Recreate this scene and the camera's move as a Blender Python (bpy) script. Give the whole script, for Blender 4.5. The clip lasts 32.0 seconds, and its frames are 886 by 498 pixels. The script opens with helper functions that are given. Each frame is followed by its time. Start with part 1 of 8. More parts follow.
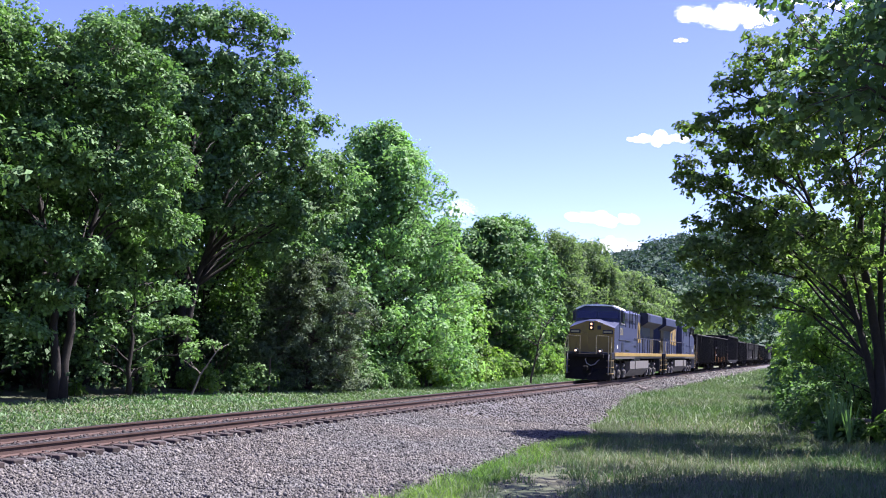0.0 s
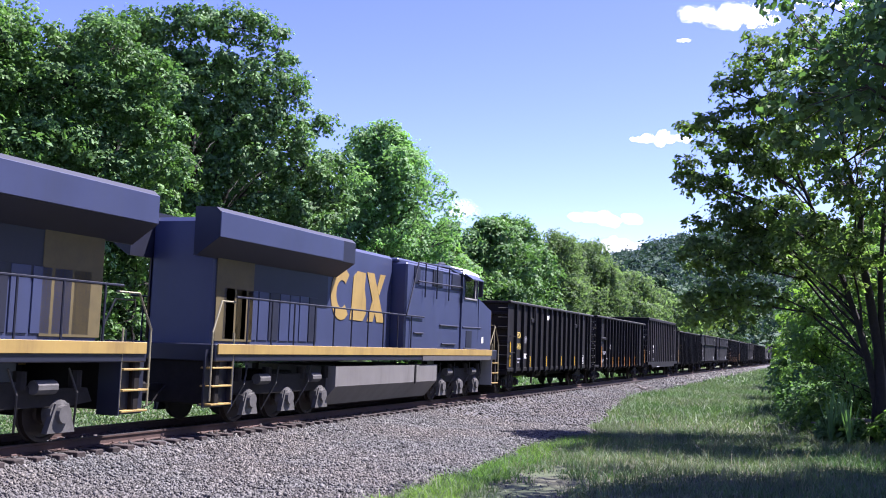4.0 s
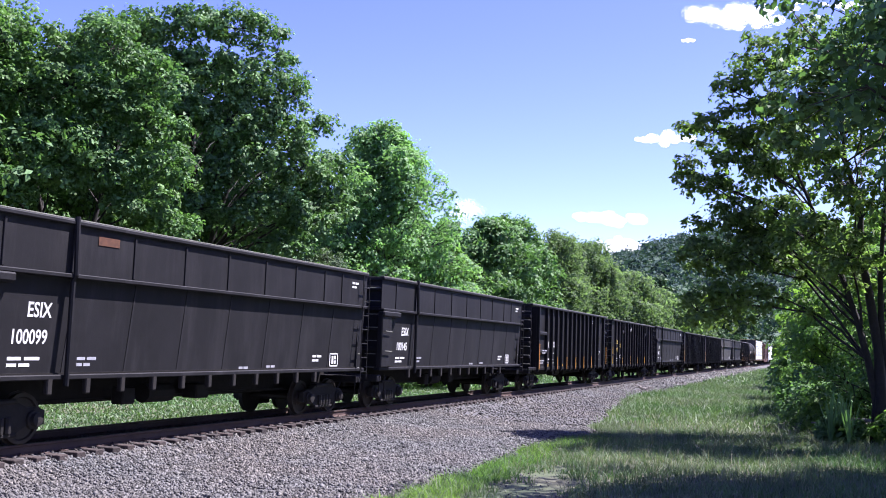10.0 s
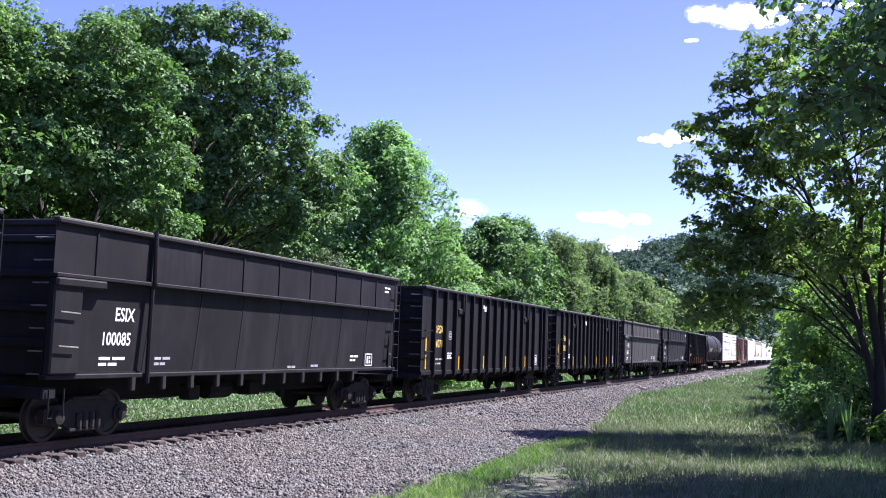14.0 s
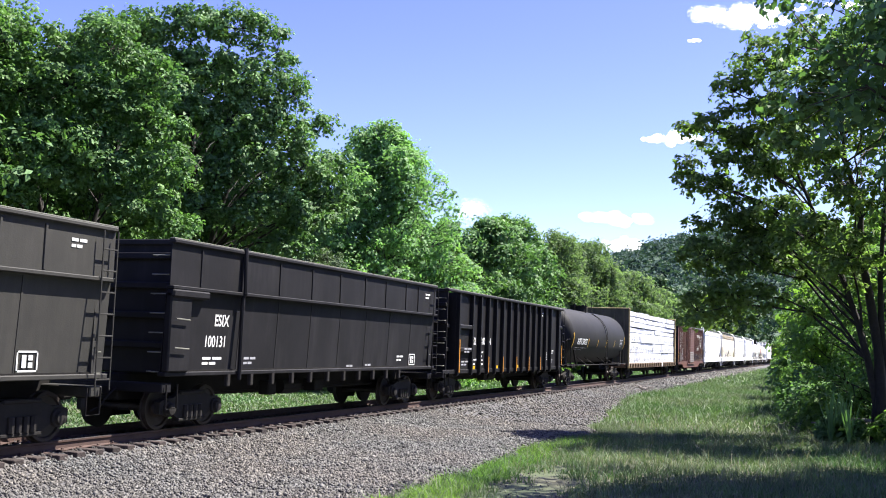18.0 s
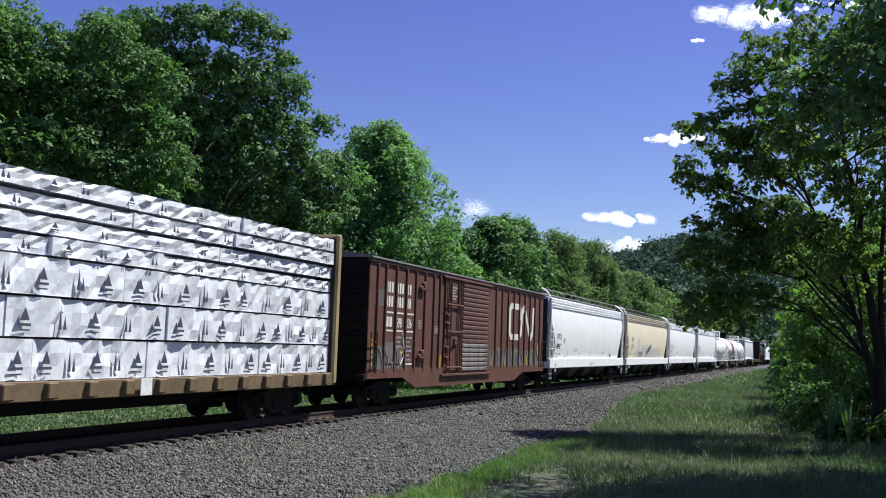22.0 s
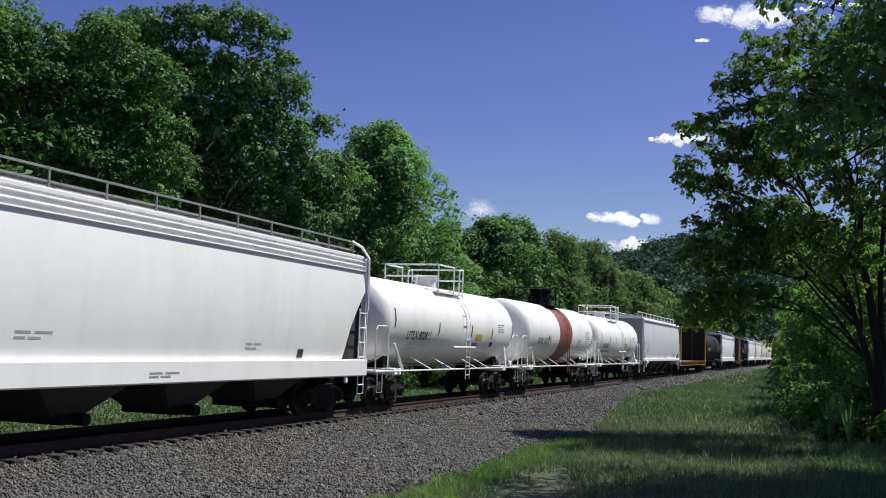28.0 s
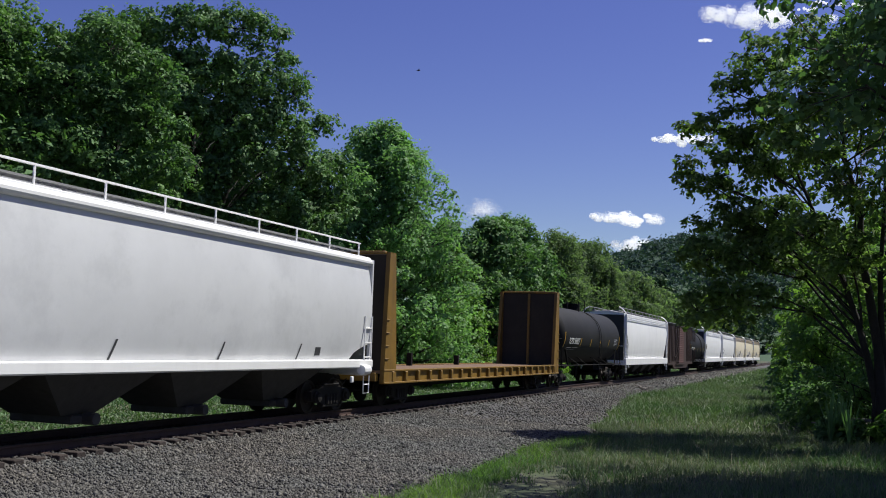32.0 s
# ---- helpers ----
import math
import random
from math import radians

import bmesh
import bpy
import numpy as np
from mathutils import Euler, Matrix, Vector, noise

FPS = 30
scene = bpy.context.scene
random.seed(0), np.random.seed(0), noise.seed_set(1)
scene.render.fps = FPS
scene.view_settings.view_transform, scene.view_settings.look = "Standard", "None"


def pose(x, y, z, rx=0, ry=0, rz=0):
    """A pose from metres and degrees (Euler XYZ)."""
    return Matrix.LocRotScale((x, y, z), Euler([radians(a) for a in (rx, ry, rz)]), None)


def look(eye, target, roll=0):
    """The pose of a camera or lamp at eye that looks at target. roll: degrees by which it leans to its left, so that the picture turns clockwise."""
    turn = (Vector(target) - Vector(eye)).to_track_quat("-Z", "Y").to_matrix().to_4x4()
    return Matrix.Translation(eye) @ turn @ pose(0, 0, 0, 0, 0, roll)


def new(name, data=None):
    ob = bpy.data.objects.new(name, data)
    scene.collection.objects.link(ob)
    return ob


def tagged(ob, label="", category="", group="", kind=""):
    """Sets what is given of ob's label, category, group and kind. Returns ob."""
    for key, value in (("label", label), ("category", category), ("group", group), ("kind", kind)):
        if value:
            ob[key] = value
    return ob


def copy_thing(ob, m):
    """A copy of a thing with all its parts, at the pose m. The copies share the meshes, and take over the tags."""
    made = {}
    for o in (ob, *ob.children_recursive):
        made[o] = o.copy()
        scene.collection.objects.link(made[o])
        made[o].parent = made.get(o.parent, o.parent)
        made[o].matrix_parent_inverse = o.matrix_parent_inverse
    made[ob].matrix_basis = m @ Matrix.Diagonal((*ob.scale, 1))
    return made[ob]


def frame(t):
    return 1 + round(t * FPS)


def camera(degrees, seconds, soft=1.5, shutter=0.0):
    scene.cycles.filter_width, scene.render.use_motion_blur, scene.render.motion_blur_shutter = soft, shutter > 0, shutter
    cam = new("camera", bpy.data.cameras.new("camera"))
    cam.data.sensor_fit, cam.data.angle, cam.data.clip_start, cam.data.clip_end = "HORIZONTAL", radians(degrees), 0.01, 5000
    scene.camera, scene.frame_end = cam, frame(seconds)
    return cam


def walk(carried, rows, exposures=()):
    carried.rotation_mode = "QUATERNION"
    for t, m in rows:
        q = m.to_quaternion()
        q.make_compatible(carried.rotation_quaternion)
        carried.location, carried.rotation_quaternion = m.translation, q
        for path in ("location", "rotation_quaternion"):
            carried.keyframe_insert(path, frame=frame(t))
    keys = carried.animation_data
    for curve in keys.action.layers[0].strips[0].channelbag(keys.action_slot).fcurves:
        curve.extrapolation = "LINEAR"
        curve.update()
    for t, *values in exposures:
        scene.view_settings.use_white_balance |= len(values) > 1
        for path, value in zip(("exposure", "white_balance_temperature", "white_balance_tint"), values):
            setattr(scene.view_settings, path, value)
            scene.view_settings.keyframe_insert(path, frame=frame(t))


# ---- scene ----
# ---------------------------------------------------------------- camera
EYE = Vector((0.0, -14.055, 2.022))
YAW, PITCH, ROLL = radians(20.55), radians(5.28), 2.01
AHEAD = Vector((math.cos(YAW) * math.cos(PITCH), math.sin(YAW) * math.cos(PITCH), math.sin(PITCH)))
SPEED = 17.0          # the train's pace, metres a second
CLIP = 32.0
cam = camera(46.71, CLIP, soft=1.0)
walk(cam, [(0.0, look(EYE, EYE + AHEAD * 10, ROLL)), (CLIP, look(EYE, EYE + AHEAD * 10, ROLL))],
     exposures=[(0.0, 1.71, 6080, 24), (2.5, 1.71, 6040, 24), (6.0, 1.71, 5850, 26), (9.0, 1.71, 5850, 26), (14.0, 1.71, 5950, 25), (18.0, 1.73, 6450, 12), (19.0, 1.75, 6600, 11), (20.0, 1.54, 6600, 9), (21.0, 0.99, 6350, 6), (22.0, 0.57, 6200, 6), (23.0, 0.47, 6250, 6),
                (24.0, 0.29, 6270, 7), (25.0, 0.22, 6280, 7), (28.0, 0.17, 6340, 7), (32.0, 0.16, 6360, 7)])

# ---------------------------------------------------------------- daylight
SUN_ELEVATION = radians(59)
SUN_AZIMUTH = math.atan2(-0.74, 0.67)      # towards the sun, from +x towards +y
TO_SUN = Vector((math.cos(SUN_ELEVATION) * math.cos(SUN_AZIMUTH),
                 math.cos(SUN_ELEVATION) * math.sin(SUN_AZIMUTH), math.sin(SUN_ELEVATION)))
world = bpy.data.worlds.new("sky")
scene.world = world
world.use_nodes = True
_n = world.node_tree.nodes
_sky = _n.new("ShaderNodeTexSky")
_sky.sky_type = "NISHITA"
_sky.sun_disc = False
_sky.sun_elevation = SUN_ELEVATION
_sky.sun_rotation = math.pi / 2 - SUN_AZIMUTH
_sky.air_density, _sky.dust_density, _sky.ozone_density = 1.0, 0.4, 4.0
_sat = _n.new("ShaderNodeHueSaturation")
_sat.inputs["Saturation"].default_value, _sat.inputs["Hue"].default_value = 1.16, 0.536
world.node_tree.links.new(_sky.outputs[0], _sat.inputs["Color"])
world.node_tree.links.new(_sat.outputs[0], _n["Background"].inputs[0])
_n["Background"].inputs[1].default_value = 0.084
sun = new("sun", bpy.data.lights.new("sun", "SUN"))
sun.data.energy, sun.data.angle, sun.data.color = 5.0, radians(0.53), (1.0, 0.96, 0.88)
sun.matrix_world = look((0, 0, 60), Vector((0, 0, 60)) - TO_SUN)


# ---------------------------------------------------------------- mesh tools
class Geo:
    """Collects vertices and faces for one mesh."""

    def __init__(self):
        self.v, self.f = [], []

    def add(self, verts, faces):
        o = len(self.v)
        self.v.extend(verts)
        self.f.extend([tuple(i + o for i in f) for f in faces])
        return self

    def box(self, x0, x1, y0, y1, z0, z1, b=0.0):
        if b <= 0:
            return self.add([(x, y, z) for z in (z0, z1) for y in (y0, y1) for x in (x0, x1)],
                            [(0, 2, 3, 1), (4, 5, 7, 6), (0, 1, 5, 4), (2, 6, 7, 3), (0, 4, 6, 2), (1, 3, 7, 5)])
        c, h = ((x0 + x1) / 2, (y0 + y1) / 2, (z0 + z1) / 2), (abs(x1 - x0) / 2, abs(y1 - y0) / 2, abs(z1 - z0) / 2)
        b = min(b, 0.49 * min(h) * 2)
        idx, vs, fs = {}, [], []
        for s in [(i, j, k) for i in (-1, 1) for j in (-1, 1) for k in (-1, 1)]:
            for a in range(3):
                q = [c[n] + s[n] * (h[n] - (0 if n == a else b)) for n in range(3)]
                idx[s, a] = len(vs)
                vs.append(tuple(q))
        for a in range(3):
            for sg in (-1, 1):
                o1, o2 = [n for n in range(3) if n != a]
                loop = []
                for p, q in ((-1, -1), (1, -1), (1, 1), (-1, 1)):
                    s = [0, 0, 0]
                    s[a], s[o1], s[o2] = sg, p, q
                    loop.append(idx[tuple(s), a])
                fs.append(tuple(loop))
        for a in range(3):
            o1, o2 = [n for n in range(3) if n != a]
            for p in (-1, 1):
                for q in (-1, 1):
                    s0, s1 = [0, 0, 0], [0, 0, 0]
                    s0[a], s1[a] = -1, 1
                    s0[o1] = s1[o1] = p
                    s0[o2] = s1[o2] = q
                    s0, s1 = tuple(s0), tuple(s1)
                    fs.append((idx[s0, o1], idx[s1, o1], idx[s1, o2], idx[s0, o2]))
        for s in [(i, j, k) for i in (-1, 1) for j in (-1, 1) for k in (-1, 1)]:
            fs.append((idx[s, 0], idx[s, 1], idx[s, 2]))
        return self.add(vs, fs)

    def tube(self, pts, radii, n=8, caps=True):
        """A round bar through pts; radii: one number or one for each point."""
        pts = [Vector(p) for p in pts]
        radii = [radii] * len(pts) if isinstance(radii, (int, float)) else radii
        vs, fs = [], []
        side = None
        for i, p in enumerate(pts):
            d = (pts[min(i + 1, len(pts) - 1)] - pts[max(i - 1, 0)])
            d = d.normalized() if d.length > 1e-9 else Vector((0, 0, 1))
            if side is None:
                side = d.cross(Vector((0, 0, 1)))
                if side.length < 1e-3:
                    side = d.cross(Vector((0, 1, 0)))
            side = (side - d * side.dot(d)).normalized()
            up = d.cross(side)
            for k in range(n):
                a = 2 * math.pi * (k + 0.5) / n
                vs.append(tuple(p + (side * math.cos(a) + up * math.sin(a)) * radii[i]))
        for i in range(len(pts) - 1):
            for k in range(n):
                a, b = i * n + k, i * n + (k + 1) % n
                fs.append((a, b, b + n, a + n))
        if caps:
            fs.append(tuple(range(n - 1, -1, -1)))
            fs.append(tuple(range((len(pts) - 1) * n, len(pts) * n)))
        return self.add(vs, fs)

    def prism(self, outline, a, b, axis="x"):
        """A flat outline drawn out from a to b. Outline: (y, z) for x, (x, z) for y, (x, y) for z."""
        n = len(outline)
        place = {"x": lambda p, q, s: (s, p, q), "y": lambda p, q, s: (p, s, q), "z": lambda p, q, s: (p, q, s)}[axis]
        vs = [place(p, q, a) for p, q in outline] + [place(p, q, b) for p, q in outline]
        fs = [(i, (i + 1) % n, (i + 1) % n + n, i + n) for i in range(n)]
        fs += [tuple(range(n - 1, -1, -1)), tuple(range(n, 2 * n))]
        return self.add(vs, fs)

    def lathe_x(self, profile, y, z, n=40):
        """A body of revolution about a line along x: profile of (x, radius)."""
        vs, fs = [], []
        for x, r in profile:
            for k in range(n):
                a = 2 * math.pi * k / n
                vs.append((x, y + r * math.cos(a), z + r * math.sin(a)))
        for i in range(len(profile) - 1):
            for k in range(n):
                a, b = i * n + k, i * n + (k + 1) % n
                fs.append((a, b, b + n, a + n))
        fs.append(tuple(range(n - 1, -1, -1)))
        fs.append(tuple(range((len(profile) - 1) * n, len(profile) * n)))
        return self.add(vs, fs)

    def loft(self, rings, closed=True, caps=True):
        """A skin over rings of equally many points."""
        n = len(rings[0])
        vs = [tuple(p) for r in rings for p in r]
        fs = []
        for i in range(len(rings) - 1):
            for k in range(n if closed else n - 1):
                a, b = i * n + k, i * n + (k + 1) % n
                fs.append((a, b, b + n, a + n))
        if caps:
            fs.append(tuple(range(n - 1, -1, -1)))
            fs.append(tuple(range((len(rings) - 1) * n, len(rings) * n)))
        return self.add(vs, fs)

    def mesh(self, name, material, smooth=False):
        me = bpy.data.meshes.new(name)
        me.from_pydata(self.v, [], self.f)
        if material:
            me.materials.append(material)
        bm = bmesh.new()
        bm.from_mesh(me)
        bmesh.ops.recalc_face_normals(bm, faces=bm.faces)
        bm.to_mesh(me)
        bm.free()
        if smooth:
            me.polygons.foreach_set("use_smooth", [True] * len(me.polygons))
            me.set_sharp_from_angle(angle=radians(38))
        me.update()
        return me


def part(name, geo, material, parent=None, label="", smooth=False, at=None):
    """One mesh object under a thing or a part; geo: a Geo or a mesh that is shared."""
    me = geo.mesh(name, material, smooth) if isinstance(geo, Geo) else geo
    ob = new(name, me)
    if parent:
        ob.parent = parent
    if at is not None:
        ob.matrix_basis = at
    return tagged(ob, label)


def quads_mesh(name, v, f, material, smooth=False):
    """A mesh from arrays: v (n, 3), f (m, k)."""
    v, f = np.asarray(v, np.float32), np.asarray(f, np.int32)
    me = bpy.data.meshes.new(name)
    me.vertices.add(len(v))
    me.vertices.foreach_set("co", v.ravel())
    me.loops.add(f.size)
    me.loops.foreach_set("vertex_index", f.ravel())
    me.polygons.add(len(f))
    me.polygons.foreach_set("loop_start", np.arange(0, f.size, f.shape[1], dtype=np.int32))
    me.materials.append(material)
    if smooth:
        me.polygons.foreach_set("use_smooth", np.ones(len(f), bool))
    me.update(calc_edges=True)
    return me


# ---------------------------------------------------------------- materials
def mat(name, color, rough=0.6, metal=0.0, vary=0.25, scale=3.0, bump=0.0, bump_scale=40.0, stain=None, stain_amount=0.35,
        stain_scale=0.7, streak=False, island=0.0, random_ob=0.0, spec=0.5, translucent=0.0, second=None, through_tint=(1.15, 1.4, 0.68)):
    """A painted, worn or natural surface: colour varied at two scales, stains, and fine relief."""
    m = bpy.data.materials.new(name)
    m.use_nodes = True
    nt = m.node_tree
    N, L = nt.nodes, nt.links
    bsdf = N["Principled BSDF"]
    bsdf.inputs["Roughness"].default_value = rough
    bsdf.inputs["Metallic"].default_value = metal
    bsdf.inputs["Specular IOR Level"].default_value = spec
    co = N.new("ShaderNodeTexCoord")
    mp = N.new("ShaderNodeMapping")
    L.new(co.outputs["Object"], mp.inputs[0])
    big = N.new("ShaderNodeTexNoise")
    big.inputs["Scale"].default_value, big.inputs["Detail"].default_value, big.inputs["Roughness"].default_value = scale, 6, 0.65
    L.new(mp.outputs[0], big.inputs["Vector"])
    ramp = N.new("ShaderNodeMapRange")
    ramp.inputs["From Min"].default_value, ramp.inputs["From Max"].default_value = 0.25, 0.75
    ramp.inputs["To Min"].default_value, ramp.inputs["To Max"].default_value = 1 - vary, 1 + vary
    L.new(big.outputs[0], ramp.inputs[0])
    rgb = N.new("ShaderNodeRGB")
    rgb.outputs[0].default_value = (*color, 1)
    src = rgb.outputs[0]
    if second:
        sn = N.new("ShaderNodeTexNoise")
        sn.inputs["Scale"].default_value, sn.inputs["Detail"].default_value = scale * 0.31, 3
        L.new(mp.outputs[0], sn.inputs["Vector"])
        sr = N.new("ShaderNodeMapRange")
        sr.inputs["From Min"].default_value, sr.inputs["From Max"].default_value = 0.4, 0.62
        L.new(sn.outputs[0], sr.inputs[0])
        mx = N.new("ShaderNodeMix")
        mx.data_type = "RGBA"
        mx.inputs["B"].default_value = (*second, 1)
        L.new(sr.outputs[0], mx.inputs["Factor"])
        L.new(src, mx.inputs["A"])
        src = mx.outputs["Result"]
    if stain:
        st = N.new("ShaderNodeTexNoise")
        mp2 = N.new("ShaderNodeMapping")
        mp2.inputs["Scale"].default_value = (4.0, 4.0, 0.5) if streak else (1, 1, 1)
        L.new(co.outputs["Object"], mp2.inputs[0])
        st.inputs["Scale"].default_value, st.inputs["Detail"].default_value, st.inputs["Roughness"].default_value = stain_scale, 8, 0.7
        L.new(mp2.outputs[0], st.inputs["Vector"])
        r2 = N.new("ShaderNodeMapRange")
        r2.inputs["From Min"].default_value, r2.inputs["From Max"].default_value = 0.48, 0.72
        r2.inputs["To Max"].default_value = stain_amount
        L.new(st.outputs[0], r2.inputs[0])
        mix = N.new("ShaderNodeMix")
        mix.data_type = "RGBA"
        mix.inputs["B"].default_value = (*stain, 1)
        L.new(r2.outputs[0], mix.inputs["Factor"])
        L.new(src, mix.inputs["A"])
        src = mix.outputs["Result"]
    factor = ramp.outputs[0]
    for amount, kind, out in ((island, "ShaderNodeNewGeometry", "Random Per Island"), (random_ob, "ShaderNodeObjectInfo", "Random")):
        if amount:
            g = N.new(kind)
            r3 = N.new("ShaderNodeMapRange")
            r3.inputs["To Min"].default_value, r3.inputs["To Max"].default_value = 1 - amount, 1 + amount
            L.new(g.outputs[out], r3.inputs[0])
            mul = N.new("ShaderNodeMath")
            mul.operation = "MULTIPLY"
            L.new(factor, mul.inputs[0])
            L.new(r3.outputs[0], mul.inputs[1])
            factor = mul.outputs[0]
    sc = N.new("ShaderNodeVectorMath")
    sc.operation = "SCALE"
    L.new(src, sc.inputs[0])
    L.new(factor, sc.inputs["Scale"])
    L.new(sc.outputs[0], bsdf.inputs["Base Color"])
    if bump:
        bn = N.new("ShaderNodeTexNoise")
        bn.inputs["Scale"].default_value, bn.inputs["Detail"].default_value = bump_scale, 5
        L.new(mp.outputs[0], bn.inputs["Vector"])
        bp = N.new("ShaderNodeBump")
        bp.inputs["Strength"].default_value, bp.inputs["Distance"].default_value = bump, 0.02
        L.new(bn.outputs[0], bp.inputs["Height"])
        L.new(bp.outputs[0], bsdf.inputs["Normal"])
    if translucent:
        tr = N.new("ShaderNodeBsdfTranslucent")
        tm = N.new("ShaderNodeVectorMath")
        tm.operation = "MULTIPLY"
        tm.inputs[1].default_value = through_tint
        L.new(sc.outputs[0], tm.inputs[0])
        L.new(tm.outputs[0], tr.inputs[0])
        ms = N.new("ShaderNodeMixShader")
        ms.inputs[0].default_value = translucent
        L.new(bsdf.outputs[0], ms.inputs[1])
        L.new(tr.outputs[0], ms.inputs[2])
        L.new(ms.outputs[0], N["Material Output"].inputs[0])
    return m


def glow(name, color, strength):
    m = bpy.data.materials.new(name)
    m.use_nodes = True
    b = m.node_tree.nodes["Principled BSDF"]
    b.inputs["Base Color"].default_value = (*color, 1)
    b.inputs["Emission Color"].default_value = (*color, 1)
    b.inputs["Emission Strength"].default_value = strength
    return m


LEAF_OAK = mat("leaf_oak", (0.1086, 0.1961, 0.07755), 0.58, vary=0.3, scale=0.5, island=0.45, translucent=0.28, second=(0.1405, 0.2422, 0.08514), spec=0.2)
LEAF_LIGHT = mat("leaf_light", (0.1277, 0.2195, 0.0585), 0.55, vary=0.3, scale=0.5, island=0.35, translucent=0.55, second=(0.1608, 0.2507, 0.0585), spec=0.2)
LEAF_MID = mat("leaf_mid", (0.1096, 0.2025, 0.07192), 0.58, vary=0.3, scale=0.4, island=0.4, translucent=0.32, second=(0.1398, 0.2392, 0.07192), spec=0.2)
LEAF_POINTED = mat("leaf_pointed", (0.172, 0.2976, 0.1266), 0.58, vary=0.3, scale=0.4, island=0.35, translucent=0.42, second=(0.1958, 0.3267, 0.1236), spec=0.2)
LEAF_WILLOW = mat("leaf_willow", (0.1419, 0.1978, 0.0989), 0.7, vary=0.25, scale=0.4, island=0.3, translucent=0.5, second=(0.1118, 0.1634, 0.0774), spec=0.2)
LEAF_CEDAR = mat("leaf_cedar", (0.09976, 0.1434, 0.08236), 0.7, vary=0.35, scale=0.8, island=0.4, translucent=0.2, second=(0.1222, 0.1621, 0.08975), spec=0.15)
LEAF_RIGHT = mat("leaf_locust", (0.1447, 0.2163, 0.07396), 0.55, vary=0.3, scale=0.7, island=0.4, translucent=0.5, second=(0.1648, 0.2307, 0.06656), spec=0.2)
# far woods: the haze of distance put into a bluish leaf colour
LEAF_HAZED = mat("leaf_far", (0.0464, 0.0791, 0.0654), 0.8, vary=0.25, scale=0.02, island=0.25, translucent=0.2, spec=0.1)
# leaves deep in the wood: the wood's shade put into a darker green
LEAF_SHADED = mat("leaf_deep", (0.0453, 0.08628, 0.03655), 0.6, vary=0.3, scale=0.3, island=0.4, translucent=0.22, spec=0.15)
BARK = mat("bark", (0.0645, 0.0516, 0.043), 0.9, vary=0.4, scale=6, bump=0.8, bump_scale=25)
# copy of the bark taken near black, the crowns' shade put into its colour
BARK_SHADED = mat("bark_dark", (0.019, 0.016, 0.0135), 0.9, vary=0.4, scale=6, bump=0.8, bump_scale=25)
BARK_PALE = mat("bark_pale", (0.2064, 0.1806, 0.1548), 0.9, vary=0.3, scale=6, bump=0.6, bump_scale=25)
GRASS = mat("grass_blade", (0.066, 0.128, 0.040), 0.6, vary=0.4, scale=0.5, island=0.45, translucent=0.3, second=(0.118, 0.158, 0.078))
STALK = mat("grass_stalk", (0.2236, 0.215, 0.1376), 0.7, vary=0.3, scale=0.8, island=0.35, translucent=0.3)
WEED = mat("weed_leaf", (0.088, 0.172, 0.066), 0.6, vary=0.3, scale=0.4, island=0.4, translucent=0.3, second=(0.098, 0.155, 0.062))
SOIL = mat("meadow_soil", (0.058, 0.075, 0.032), 0.95, vary=0.4, scale=1.2, bump=0.8, bump_scale=12, second=(0.088, 0.084, 0.052))
STONE = mat("ballast_stone", (0.0905, 0.0898, 0.0845), 0.85, vary=0.2, scale=1.0, island=0.8, second=(0.1015, 0.092, 0.081))
BALLAST = mat("ballast_bed", (0.0774, 0.074, 0.0731), 0.95, vary=0.5, scale=16, bump=1.0, bump_scale=30, stain=(0.129, 0.1032, 0.086), stain_scale=0.25)
RAIL = mat("rail_rust", (0.0645, 0.037, 0.0292), 0.8, metal=0.1, vary=0.25, scale=4, bump=0.2)
RAIL_HEAD = mat("rail_head", (0.0473, 0.043, 0.043), 0.4, metal=0.7, vary=0.2, scale=2)
# oily stone between the rails, the train's shade put into its dark colour
STONE_DARK = mat("oily_stone", (0.043, 0.037, 0.0344), 0.85, vary=0.3, scale=1.0, island=0.6)
TIE = mat("tie_wood", (0.0413, 0.0292, 0.0258), 0.9, vary=0.35, scale=5, bump=0.7, bump_scale=30, random_ob=0.3, island=0.3)


# ---------------------------------------------------------------- ground
def rough_z(x, y, s, seed=0.0):
    return noise.noise((x * s + seed, y * s - seed, seed * 0.7))


def ground_z(x, y):
    """Height of the meadow, the verge and the woods' floor; the rail tops lie at 0."""
    z = -0.62
    z += 0.10 * rough_z(x, y, 0.11, 3.0) + 0.035 * rough_z(x, y, 0.6, 9.0)
    z += 1.0 * math.exp(-((x + 1.0) ** 2 + (y + 15.0) ** 2) / 22.0)
    if y < -12:
        z += 0.03 * (-12 - y) if y > -60 else 0.03 * 48
    if y > 8:
        z += 0.02 * min(y - 8, 60)
    r = math.hypot(x, y)
    if r > 400:
        z += 0.004 * (r - 400) if r < 1500 else 4.4
    return z


def spaced(lo, hi, step, reach, grow=1.25):
    mid = list(np.arange(lo, hi + step / 2, step))
    out, s = [], step
    while (out[-1] if out else hi) < reach:
        s *= grow
        out.append((out[-1] if out else hi) + s)
    back, s = [], step
    while (back[-1] if back else lo) > -reach:
        s *= grow
        back.append((back[-1] if back else lo) - s)
    return back[::-1] + mid + out


